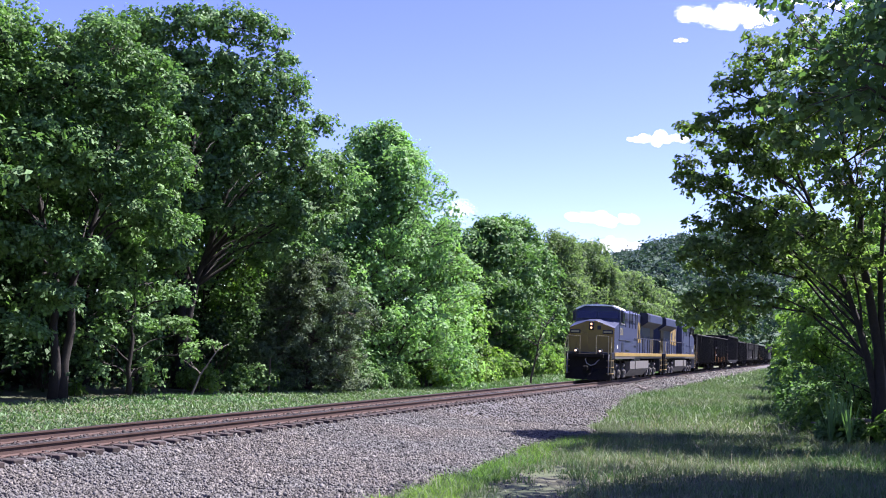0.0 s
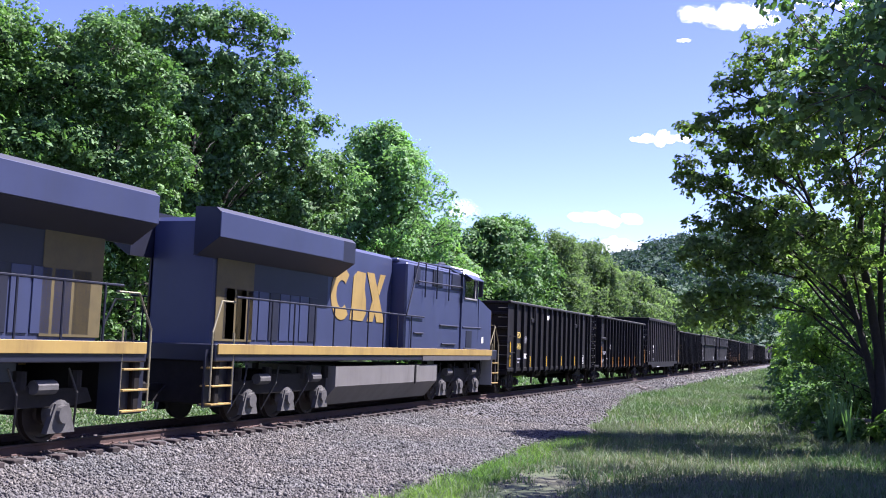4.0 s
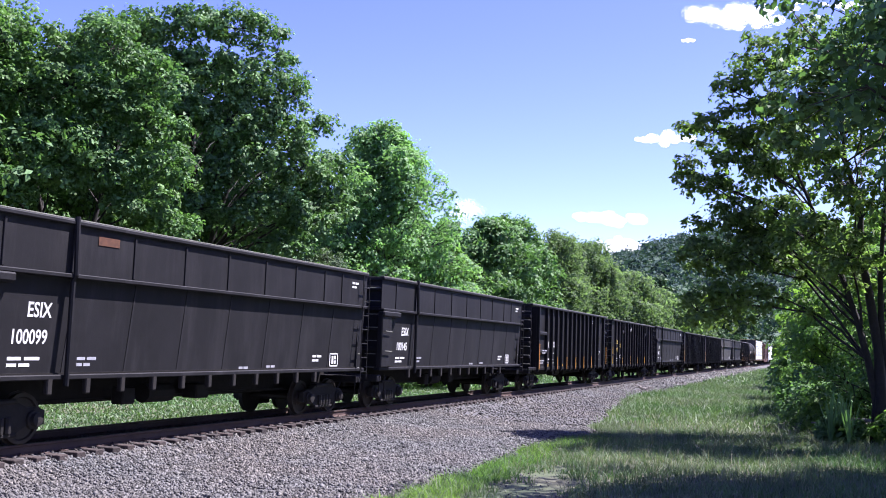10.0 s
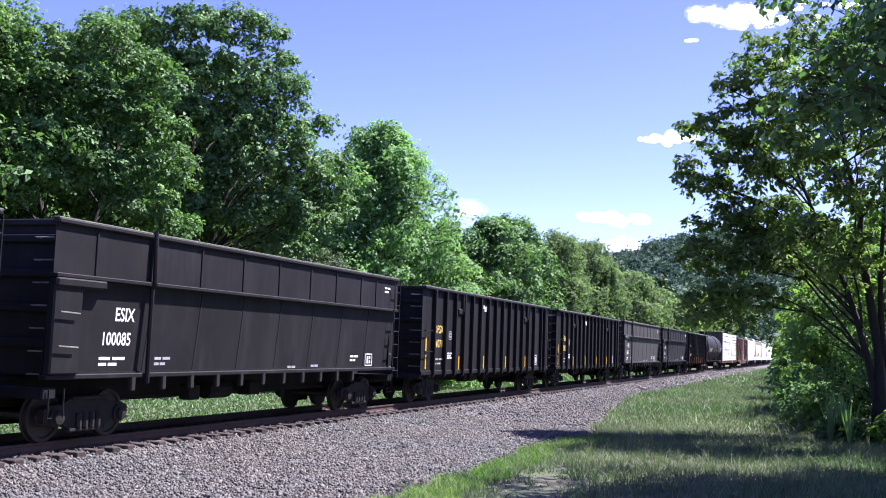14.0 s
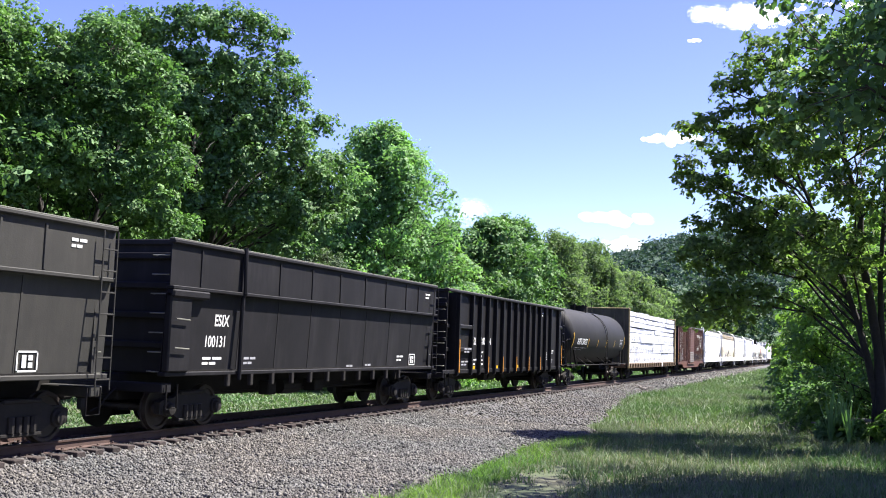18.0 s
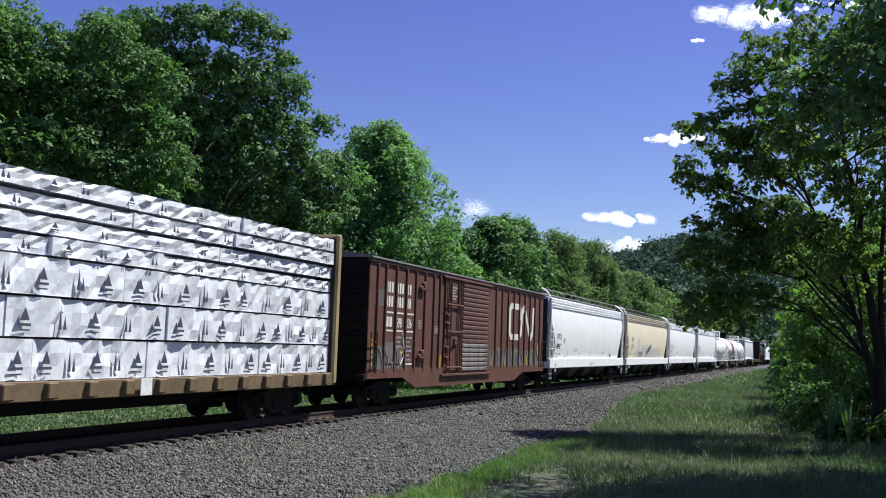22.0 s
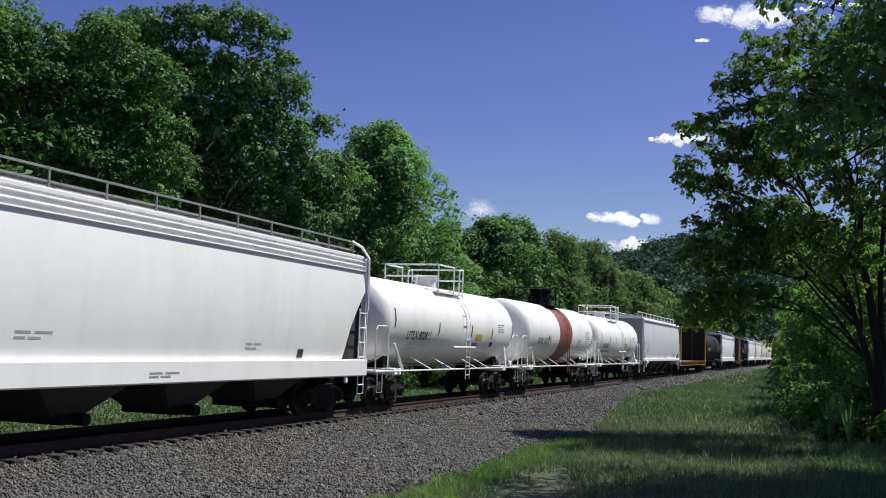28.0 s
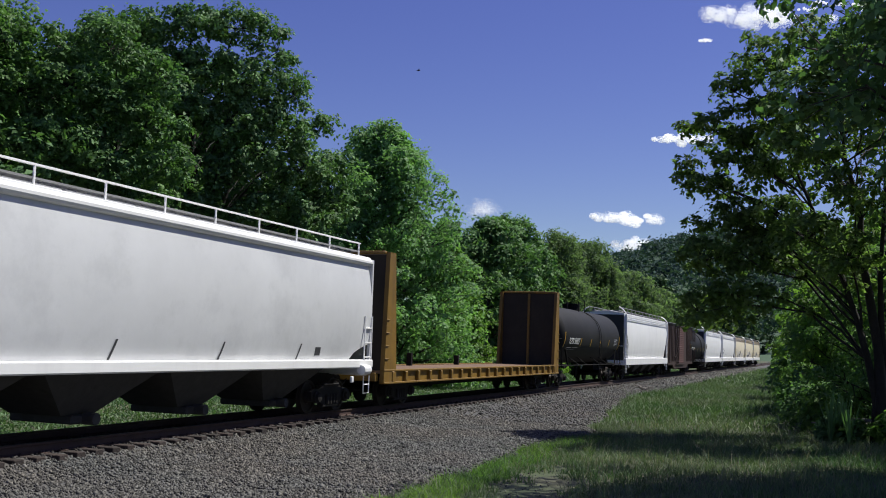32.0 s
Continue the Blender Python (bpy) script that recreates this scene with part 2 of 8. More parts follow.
def sheet(name, xs, ys, zf, material):
    v = [(x, y, zf(x, y)) for y in ys for x in xs]
    nx = len(xs)
    f = [(j * nx + i, j * nx + i + 1, (j + 1) * nx + i + 1, (j + 1) * nx + i) for j in range(len(ys) - 1) for i in range(nx - 1)]
    return new(name, quads_mesh(name, v, f, material, True))


ground = tagged(sheet("ground", spaced(8, 70, 0.6, 4600), spaced(-20, 14, 0.6, 4600), ground_z, SOIL),
                "grassy earth beside a railway line with bare patches", "ground", kind="structure")


def toe(x):
    """How far the gravel reaches from the track's middle on the near side."""
    a = 7.1 - 3.1 * min(max((x - 33) / 24, 0), 1)
    return a + 0.45 * rough_z(x, 0, 0.35, 5.0) + 0.25 * rough_z(x, 0, 1.3, 2.0)


def ballast_z(x, y):
    if y < 0:
        a, t = -y, toe(x)
        if a < 1.0:
            z = -0.20
        elif a < 1.5:
            z = -0.20 - (a - 1.0) * 0.26
        elif a < 2.6:
            z = -0.33 - (a - 1.5) * 0.16
        else:
            z = -0.506 - (a - 2.6) * 0.02
        if a > t - 0.3:
            z -= (a - t + 0.3) * 0.8
    else:
        z = -0.19 if y < 1.75 else -0.19 - (y - 1.75) * 0.33
        if y > 2.9:
            z -= (y - 2.9) * (0.2 + 0.2 * rough_z(x, y, 0.8, 4.0))
    return z + 0.018 * rough_z(x, y, 2.3, 1.0) + 0.01 * rough_z(x, y, 7.0, 1.0)


ballast = tagged(sheet("ballast_bed", spaced(-6, 64, 0.35, 760), [-8.2 + 0.3 * i for i in range(42)], ballast_z, BALLAST),
                 "grey crushed-stone ballast bed under a single track", "ballast", kind="structure")


# ---------------------------------------------------------------- loose stones, joined
def stones(name, x0, x1, y0, y1, count, size, seed, zf, keep=None, material=None):
    rng = np.random.default_rng(seed)
    xs, ys = rng.uniform(x0, x1, count), rng.uniform(y0, y1, count)
    if keep:
        ok = np.array([keep(x, y) for x, y in zip(xs, ys)])
        xs, ys = xs[ok], ys[ok]
    n = len(xs)
    zs = np.array([zf(x, y) for x, y in zip(xs, ys)])
    base = np.array([(1, 0, 0), (-0.5, 0.87, 0), (-0.5, -0.87, 0), (0, 0, 1), (0, 0, -1)], float)
    faces = np.array([(0, 1, 3), (1, 2, 3), (2, 0, 3), (1, 0, 4), (2, 1, 4), (0, 2, 4)])
    r = size * rng.lognormal(0, 0.28, n)
    p = base[None] * rng.uniform(0.65, 1.25, (n, 5, 1)) + rng.uniform(-0.28, 0.28, (n, 5, 3))
    q = rng.normal(size=(n, 4))
    q /= np.linalg.norm(q, axis=1, keepdims=True)
    w, a, b, c = q.T
    R = np.stack([1 - 2 * (b * b + c * c), 2 * (a * b - w * c), 2 * (a * c + w * b), 2 * (a * b + w * c), 1 - 2 * (a * a + c * c),
                  2 * (b * c - w * a), 2 * (a * c - w * b), 2 * (b * c + w * a), 1 - 2 * (a * a + b * b)], -1).reshape(n, 3, 3)
    p = np.einsum("nij,nkj->nki", R, p) * r[:, None, None]
    p += np.stack([xs, ys, zs + r * 0.35], -1)[:, None]
    f = (faces[None] + 5 * np.arange(n)[:, None, None]).reshape(-1, 3)
    return new(name, quads_mesh(name, p.reshape(-1, 3), f, material or STONE))


tagged(stones("ballast_stones", 9, 34, -7.3, -1.25, 66000, 0.027, 1, ballast_z, lambda x, y: -y < toe(x) + 0.1),
       "loose grey crushed ballast stones", "gravel", kind="stuff")
tagged(stones("ballast_stones", 34, 80, -6.8, -1.25, 16000, 0.038, 2, ballast_z, lambda x, y: -y < toe(x) + 0.1),
       "loose grey crushed ballast stones", "gravel", kind="stuff")
tagged(stones("ballast_stones", 8, 80, 0.9, 3.3, 6000, 0.042, 3, ballast_z), "loose grey crushed ballast stones", "gravel", kind="stuff")
# between the rails the stones carry the train's shade in their colour
tagged(stones("ballast_stones", 8, 60, -1.2, 0.9, 9000, 0.036, 4, lambda x, y: ballast_z(x, y) - 0.01, None, STONE_DARK), "loose grey crushed ballast stones", "gravel", kind="stuff")

# ---------------------------------------------------------------- track
RAIL_OUTLINE = [(-0.075, -0.178), (0.075, -0.178), (0.075, -0.166), (0.015, -0.148), (0.009, -0.05), (0.036, -0.036), (0.037, -0.004),
                (0.03, 0.0), (-0.03, 0.0), (-0.037, -0.004), (-0.036, -0.036), (-0.009, -0.05), (-0.015, -0.148), (-0.075, -0.166)]
for y in (-0.755, 0.755):
    rail = tagged(part("rail", Geo().prism([(y + a, b - 0.003) for a, b in RAIL_OUTLINE], -45, 740), RAIL),
                  "rusty brown steel running rail on wooden ties", "rail", "rails of the track", "structure")
    part("rail_head", Geo().box(-45, 740, y - 0.034, y + 0.034, -0.03, 0.001, 0.004), RAIL_HEAD, rail, "dark worn running surface")


# ---------------------------------------------------------------- trees and plants
def leaves_mesh(name, pts, normals, size, rng, material, long=1.5, folded=False, hang=False):
    """Small leaves at pts, facing roughly along normals; folded ones have two faces."""
    n = len(pts)
    nr = normals / np.maximum(np.linalg.norm(normals, axis=1, keepdims=True), 1e-6)
    t = np.cross(nr, rng.normal(size=(n, 3)))
    t /= np.maximum(np.linalg.norm(t, axis=1, keepdims=True), 1e-6)
    if hang:
        t = np.array([0, 0, 1.0]) + rng.normal(size=(n, 3)) * 0.32
        t /= np.linalg.norm(t, axis=1, keepdims=True)
        nr = np.cross(t, rng.normal(size=(n, 3)))
        nr /= np.maximum(np.linalg.norm(nr, axis=1, keepdims=True), 1e-6)
    b = np.cross(nr, t)
    s = (size * rng.uniform(0.6, 1.35, n))[:, None]
    if folded:
        fold = nr * s * 0.22
        v = np.stack([pts - t * s * 0.5 * long, pts + b * s * 0.5 + fold, pts + t * s * 0.5 * long, pts - b * s * 0.5 + fold], 1).reshape(-1, 3)
        return quads_mesh(name, v, np.arange(4 * n).reshape(n, 4), material)
    v = np.stack([pts - t * s * 0.75 * long / 1.5, pts + t * s * 0.5 * long + b * s * 0.5, pts + t * s * 0.35 * long - b * s * 0.5], 1).reshape(-1, 3)
    return quads_mesh(name, v, np.arange(3 * n).reshape(n, 3), material)


def puff_points(centers, radii, per, rng, flat=0.75, clip=2.2):
    """Points spread softly round centres, thinning outwards."""
    c = np.repeat(centers, per, 0)
    d = rng.normal(size=(len(c), 3))
    length = np.linalg.norm(d, axis=1, keepdims=True)
    p = c + d * np.minimum(1, clip / np.maximum(length, 1e-6)) * (np.repeat(radii, per) * 0.62)[:, None] * np.array([1, 1, flat])
    return p, d * 0.35 + rng.normal(size=d.shape) * 0.75 + np.array([0, 0, 0.75])


def clump_points(centers, radii, per, rng, flat=0.75, sprays=6):
    """Leaf places in flat sprays over the upper skin of leaf clumps, with facing directions."""
    n, each = len(centers) * sprays, max(3, int(per / sprays))
    c, r = np.repeat(centers, sprays, 0), np.repeat(radii, sprays)
    d = rng.normal(size=(n, 3))
    d /= np.linalg.norm(d, axis=1, keepdims=True)
    d[:, 2] = d[:, 2] * 0.75 + 0.28
    d /= np.linalg.norm(d, axis=1, keepdims=True)
    heart = c + d * (r * rng.uniform(0.45, 1.08, n))[:, None] * np.array([1, 1, flat])
    axis = d * 0.75 + np.array([0, 0, 0.55]) + rng.normal(size=(n, 3)) * 0.28
    axis /= np.linalg.norm(axis, axis=1, keepdims=True)
    t = np.cross(axis, rng.normal(size=(n, 3)))
    t /= np.maximum(np.linalg.norm(t, axis=1, keepdims=True), 1e-6)
    w = np.cross(axis, t)
    reach = np.repeat(r * rng.uniform(0.28, 0.5, n), each)[:, None]
    axis, t, w = (np.repeat(q, each, 0) for q in (axis, t, w))
    g = rng.normal(size=(n * each, 3)) * np.array([0.62, 0.62, 0.2])
    p = np.repeat(heart, each, 0) + reach * (t * g[:, :1] + w * g[:, 1:2] + axis * (g[:, 2:] - 0.30 * (g[:, :1] ** 2 + g[:, 1:2] ** 2)))
    return p, axis + (t * g[:, :1] + w * g[:, 1:2]) * 0.35 + rng.normal(size=p.shape) * 0.30


def strand_points(centers, radii, per, rng):
    """Leaf places along hanging strands below the clumps' hearts."""
    sprays = 9
    each = max(4, int(per / sprays))
    n = len(centers) * sprays
    a = rng.normal(size=(n, 3)) * np.array([0.55, 0.55, 0.35])
    top = np.repeat(centers, sprays, 0) + a * np.repeat(radii, sprays)[:, None]
    fall = np.repeat(radii, sprays) * rng.uniform(0.8, 2.1, n)
    k = rng.uniform(0, 1, (n, each))
    p = top[:, None] - np.stack([0.1 * k * a[:, :1], 0.1 * k * a[:, 1:2], k * fall[:, None]], -1)
    p = p.reshape(-1, 3) + rng.normal(size=(n * each, 3)) * 0.10
    return p, rng.normal(size=p.shape)


def quads_or_tris(geo, material):
    """A smooth mesh from a Geo as it stands."""
    me = bpy.data.meshes.new("trunk")
    me.from_pydata(geo.v, [], geo.f)
    me.materials.append(material)
    me.polygons.foreach_set("use_smooth", [len(f) == 4 for f in geo.f])
    me.update()
    return me


def limb(rng, start, direction, length, r0, r1, bend=0.15, rise=0.0, steps=5):
    pts, p, d = [Vector(start)], Vector(start), Vector(direction).normalized()
    for i in range(steps):
        d = (d + Vector(rng.normal(size=3)) * bend + Vector((0, 0, rise))).normalized()
        p = p + d * (length / steps)
        pts.append(p.copy())
    return pts, [r0 + (r1 - r0) * i / steps for i in range(steps + 1)]


def crown_reach(shape, k):
    """Half-width of the crown at k, from its foot (0) to its top (1)."""
    if shape == "cone":
        return max(0.06, (1 - k) ** 0.75) * min(1, 0.6 + 3 * k)
    if shape == "pointed":
        return max(0.06, (1 - k) ** 0.5) * min(1, 0.75 + 1.2 * k)
    if shape == "dome":
        return math.sqrt(max(0.05, 1 - k ** 3.2)) * min(1, 0.75 + 1.1 * k)
    if shape == "spread":
        return math.sqrt(max(0.04, 1 - k ** 4)) * min(1, 0.55 + 0.9 * k)
    return math.sqrt(max(0.06, 1 - abs(2 * k - 0.85) ** 2.5 / 1.48))


def tree(name, x, y, H, R, seed, leaf, label, category="tree", foot=0.2, shape="oval", trunk_r=0.3, limbs=22, per=90, size=0.15,
         clump=0.85, bark=None, flat=0.7, trunks=1, lean=(0, 0), subs=6, droop=0.0, z=None, group="", twig_r=0.02, hang=False, rise=0.7, sprays=6, bare_low=0.0, long=1.55):
    """A tree: limbs curve out from the stem to points inside the crown's outline, side twigs carry leaf clumps.
    lean: how far the crown's axis stands off its foot; bare_low: share of the crown, from its foot, where limbs carry few leaves."""
    rng = np.random.default_rng(seed)
    ob = new(name)
    ob.location = (x, y, ground_z(x, y) - 0.05 if z is None else z)
    tagged(ob, label, category, group)
    wood = Geo()
    tips, rad = [], []
    stems = []
    for k in range(trunks):
        a = k * 2.4 + seed
        off = Vector((math.cos(a), math.sin(a), 0)) * (R * 0.28 if trunks > 1 else 0)
        q = Vector((0.28 * math.cos(a), 0.28 * math.sin(a), 0)) * (trunks > 1)
        top = Vector((lean[0], lean[1], H * (0.94 if k == 0 else 0.82))) + off
        pts = [q]
        for i in range(1, 10):
            f = i / 9
            pts.append(q.lerp(top, f) + (off * (math.sin(f * math.pi) * 0.25)) + Vector(rng.normal(size=3)) * 0.012 * H * math.sin(f * math.pi) * Vector((1, 1, 0.3)).length / 1.5)
        tr_ = [trunk_r * (1.3 if i == 0 else 1 - 0.9 * i / 9) for i in range(10)]
        wood.tube(pts, tr_, 8)
        stems.append(pts)
        tips.append(pts[-1])
        rad.append(clump * 0.8)
    for i in range(limbs):
        tp = stems[i % trunks]
        k = (i + rng.uniform(0, 1)) / limbs
        a = i * 2.399 + rng.uniform(-0.5, 0.5)
        reach = max(0.1, R * crown_reach(shape, k) * (rng.uniform(0.84, 1.1) if i % 3 else rng.uniform(0.45, 0.8)) - clump * 0.3)
        zt = H * (foot + (0.985 - foot) * k) - clump * 0.3
        centre = tp[0].lerp(tp[-1], min(1, zt / tp[-1].z)) * 0.25 + Vector((lean[0], lean[1], 0)) * (zt / H) * 0.75
        end = Vector((centre.x + reach * math.cos(a), centre.y + reach * math.sin(a), zt + rng.normal() * 0.2))
        zs = min(max(zt - reach * rise * rng.uniform(0.7, 1.2), H * foot * 0.55), tp[-1].z * 0.97)
        g = zs / tp[-1].z * 9 * 0.999
        st = tp[int(g)].lerp(tp[int(g) + 1], g - int(g))
        mid = st.lerp(end, 0.5) + Vector((0, 0, (0.16 + droop) * reach)) + Vector(rng.normal(size=3)) * 0.06 * reach
        lp = [st * ((1 - u) ** 2) + mid * (2 * u * (1 - u)) + end * (u * u) + Vector(rng.normal(size=3)) * 0.025 * reach * (0 < u < 1) for u in (0, 0.2, 0.4, 0.6, 0.8, 1.0)]
        r0 = max(0.028, trunk_r * 0.40 * (1 - 0.75 * zs / H))
        wood.tube(lp, [r0 + (twig_r - r0) * (u / 5) ** 0.8 for u in range(6)], 5, False)
        for m in range(subs if k > bare_low else max(1, subs // 4)):
            g = rng.uniform(0.3, 1.0) * 5 * 0.99
            s2 = lp[int(g)].lerp(lp[int(g) + 1], g - int(g))
            dd = (end - st).normalized() + Vector(rng.normal(size=3)) * 0.8
            length = min(reach * rng.uniform(0.12, 0.36) + 0.3, 1.6)
            sp, sr = limb(rng, s2, dd, length, 0.022, twig_r * 0.5, 0.2, 0.0 - droop * 0.4, 2)
            wood.tube(sp, sr, 3, False)
            tips.append(sp[-1])
            rad.append(clump * rng.uniform(0.55, 1.15))
        if k > bare_low:
            tips.append(end)
            rad.append(clump * rng.uniform(0.7, 1.2))
    part("trunk", quads_or_tris(wood, bark or BARK), None, ob)
    c = np.array([tuple(t) for t in tips])
    c[:, 2] = np.maximum(c[:, 2], 0.4)
    if hang:
        p, nr = strand_points(c, np.array(rad), per * 0.6, rng)
        p2, n2 = clump_points(c, np.array(rad), per * 0.5, rng, 0.9, 7)
        part("crown", leaves_mesh("crown", np.concatenate([p, p2]), np.concatenate([nr, n2]), size, rng, leaf, 2.0, True), None, ob)
    else:
        p, nr = clump_points(c, np.array(rad), per, rng, flat, sprays)
        part("crown", leaves_mesh("crown", p, nr, size, rng, leaf, long, True), None, ob)
    return ob


def boughed_tree(name, x, y, seed, leaf, label, boughs, facing, R, H, trunk_r, fork, clump, per, size, bark, fwd=0.6, stems=3, tilt=0.0, density=1.0, behind=0.85, flat=0.75, long=1.55):
    """A tree of separate leafy boughs. boughs: (sideways, height, half-width, half-height) of each leaf mass, sideways across the
    direction facing (degrees); masses near the middle stand out to the front, each with a thinner twin behind the stem."""
    rng = np.random.default_rng(seed)
    ob = new(name)
    ob.location = (x, y, ground_z(x, y) - 0.05)
    tagged(ob, label, "tree")
    away = Vector((math.cos(radians(facing)), math.sin(radians(facing)), 0))
    side = Vector((-away.y, away.x, 0))
    wood, c, rad, back_c, back_r = Geo(), [], [], [], []
    lines = []
    for k in range(stems):
        b = (k - (stems - 1) / 2) / max(1, stems - 1) * 2
        off = side * b * R * 0.42 + away * rng.normal() * 0.2 * R
        top = Vector((0, 0, H * (0.93 - 0.12 * abs(b)))) + off + side * tilt
        pts = [Vector((0, 0, 0)) + side * 0.12 * b]
        for i in range(1, 9):
            f = i / 8
            u = max(0.0, (f * H - fork) / (H - fork)) ** 1.15
            pts.append(Vector((top.x * u, top.y * u, top.z * f)) + side * 0.15 * b + Vector(rng.normal(size=3)) * 0.007 * H * (f < 1))
        wood.tube(pts, [trunk_r * (1.35 if i == 0 else 1 - 0.88 * i / 8) * (0.75 if b else 1) for i in range(9)], 8)
        lines.append(pts)
    for j, (s, z, rs, rz) in enumerate(boughs):
        d = fwd * math.sqrt(max(0.0, R * R - min(abs(s), R) ** 2))
        for front in (True, False):
            heart = side * s * (1 if front else 0.85) + away * (-d if front else d + 0.25 * R) + Vector((0, 0, z if front else z * 0.97))
            tp = min(lines, key=lambda q: (q[5] - heart).length)
            reach = Vector((heart.x, heart.y, 0)).length
            zs = min(max(z - reach * rng.uniform(0.45, 0.85), fork * 1.2), H * 0.85)
            g = min(0.985, zs / tp[-1].z) * 8
            st = tp[int(g)].lerp(tp[int(g) + 1], g - int(g))
            mid = st.lerp(heart, 0.5) + Vector((0, 0, (0.38 if z < 0.5 * H else 0.14) * reach)) + Vector(rng.normal(size=3)) * 0.05 * reach
            lp = [st * ((1 - u) ** 2) + mid * (2 * u * (1 - u)) + heart * (u * u) + Vector(rng.normal(size=3)) * 0.02 * reach * (0 < u < 1) for u in (0, 0.2, 0.4, 0.6, 0.8, 1.0)]
            r0 = max(0.03, trunk_r * 0.30 * (1 - 0.6 * zs / H)) if front else 0.03
            if front or z > 0.5 * H:
                wood.tube(lp, [r0 + (0.02 - r0) * (u / 5) ** 0.8 for u in range(6)], 5, False)
            count = max(3, int(density * (1.0 if front else behind) * 4.2 * rs * (rs + rz) / (2 * clump * clump)))
            for m in range(count):
                a, w = m * 2.399 + j, rng.uniform(-0.75, 1.0)
                q = math.sqrt(1 - w * w) * rng.uniform(0.55, 1.0)
                p = heart + side * math.cos(a) * q * rs + away * math.sin(a) * q * rs + Vector((0, 0, w * rz * rng.uniform(0.7, 1.0)))
                wood.tube([heart.lerp(p, 0.05), heart.lerp(p, 0.55) + Vector((0, 0, 0.04)), p], [0.018, 0.012, 0.007], 3, False)
                (c if front else back_c).append(tuple(p))
                (rad if front else back_r).append(clump * rng.uniform(0.7, 1.2))
            # loose leaves along the bough's inner half
            if front:
                for q in (lp[4], lp[3], lp[2])[:1 if z > 0.5 * H else 3]:
                    c.append(tuple(q))
                    rad.append(clump * 0.8)
    part("trunk", quads_or_tris(wood, bark), None, ob)
    p, nr = clump_points(np.array(c), np.array(rad), per, rng, flat, 7)
    part("crown", leaves_mesh("crown", p, nr, size, rng, leaf, long, True), None, ob)
    p, nr = clump_points(np.array(back_c), np.array(back_r) * 1.15, per * 0.4, rng, flat, 6)
    part("crown", leaves_mesh("crown", p, nr, size * 1.5, rng, leaf, long, True), None, ob)
    return ob


def bush(name, x, y, R, H, seed, leaf, label, per=260, size=0.11, clumps=14, category="bush", group=""):
    rng = np.random.default_rng(seed)
    ob = new(name)
    ob.location = (x, y, ground_z(x, y) - 0.04)
    tagged(ob, label, category, group)
    a = rng.uniform(0, 2 * math.pi, clumps)
    r = R * np.sqrt(rng.uniform(0, 1, clumps)) * 0.8
    c = np.stack([r * np.cos(a), r * np.sin(a), H * rng.uniform(0.2, 0.8, clumps) * (1.1 - 0.6 * (r / R) ** 2)], -1)
    wood = Geo()
    for q in c:
        wood.tube([(q[0] * 0.3, q[1] * 0.3, 0), (q[0] * 0.6, q[1] * 0.6, q[2] * 0.6), tuple(q)], [0.025, 0.018, 0.008], 5, False)
    part("woody_base", wood, BARK, ob)
    p, nr = clump_points(c, rng.uniform(0.28, 0.5, clumps) * max(R, H) * 0.8, per * 0.6, rng, 0.8, 7)
    p[:, 2] = np.maximum(p[:, 2], 0.02)
    part("crown", leaves_mesh("crown", p, nr, size * 1.2, rng, leaf, 1.5, True), None, ob)
    return ob


def blades(name, x0, x1, y0, y1, count, h, w, seed, zf, material, keep=None, spread=0.35):
    """Upright grass blades, joined."""
    rng = np.random.default_rng(seed)
    xs, ys = rng.uniform(x0, x1, count), rng.uniform(y0, y1, count)
    if keep:
        ok = np.array([keep(x, y) for x, y in zip(xs, ys)])
        xs, ys = xs[ok], ys[ok]
    n = len(xs)
    base = np.stack([xs, ys, np.array([zf(x, y) for x, y in zip(xs, ys)]) - 0.01], -1)
    hh = (h * rng.lognormal(0, 0.35, n))[:, None]
    lean_ = rng.normal(size=(n, 3)) * spread
    lean_[:, 2] = 1
    a = rng.uniform(0, 2 * math.pi, n)
    side = np.stack([np.cos(a), np.sin(a), np.zeros(n)], -1) * w
    mid = base + lean_ * hh * 0.55
    tip = base + (lean_ * np.array([2.0, 2.0, 0.95])) * hh
    v = np.stack([base - side, base + side, mid + side * 0.7, mid - side * 0.7, tip], 1).reshape(-1, 3)
    o = 5 * np.arange(n)[:, None]
    f = np.concatenate([np.stack([o + i for i in t], -1).reshape(-1, 3) for t in ((0, 1, 2), (0, 2, 3), (3, 2, 4))])
    return new(name, quads_mesh(name, v, f, material))


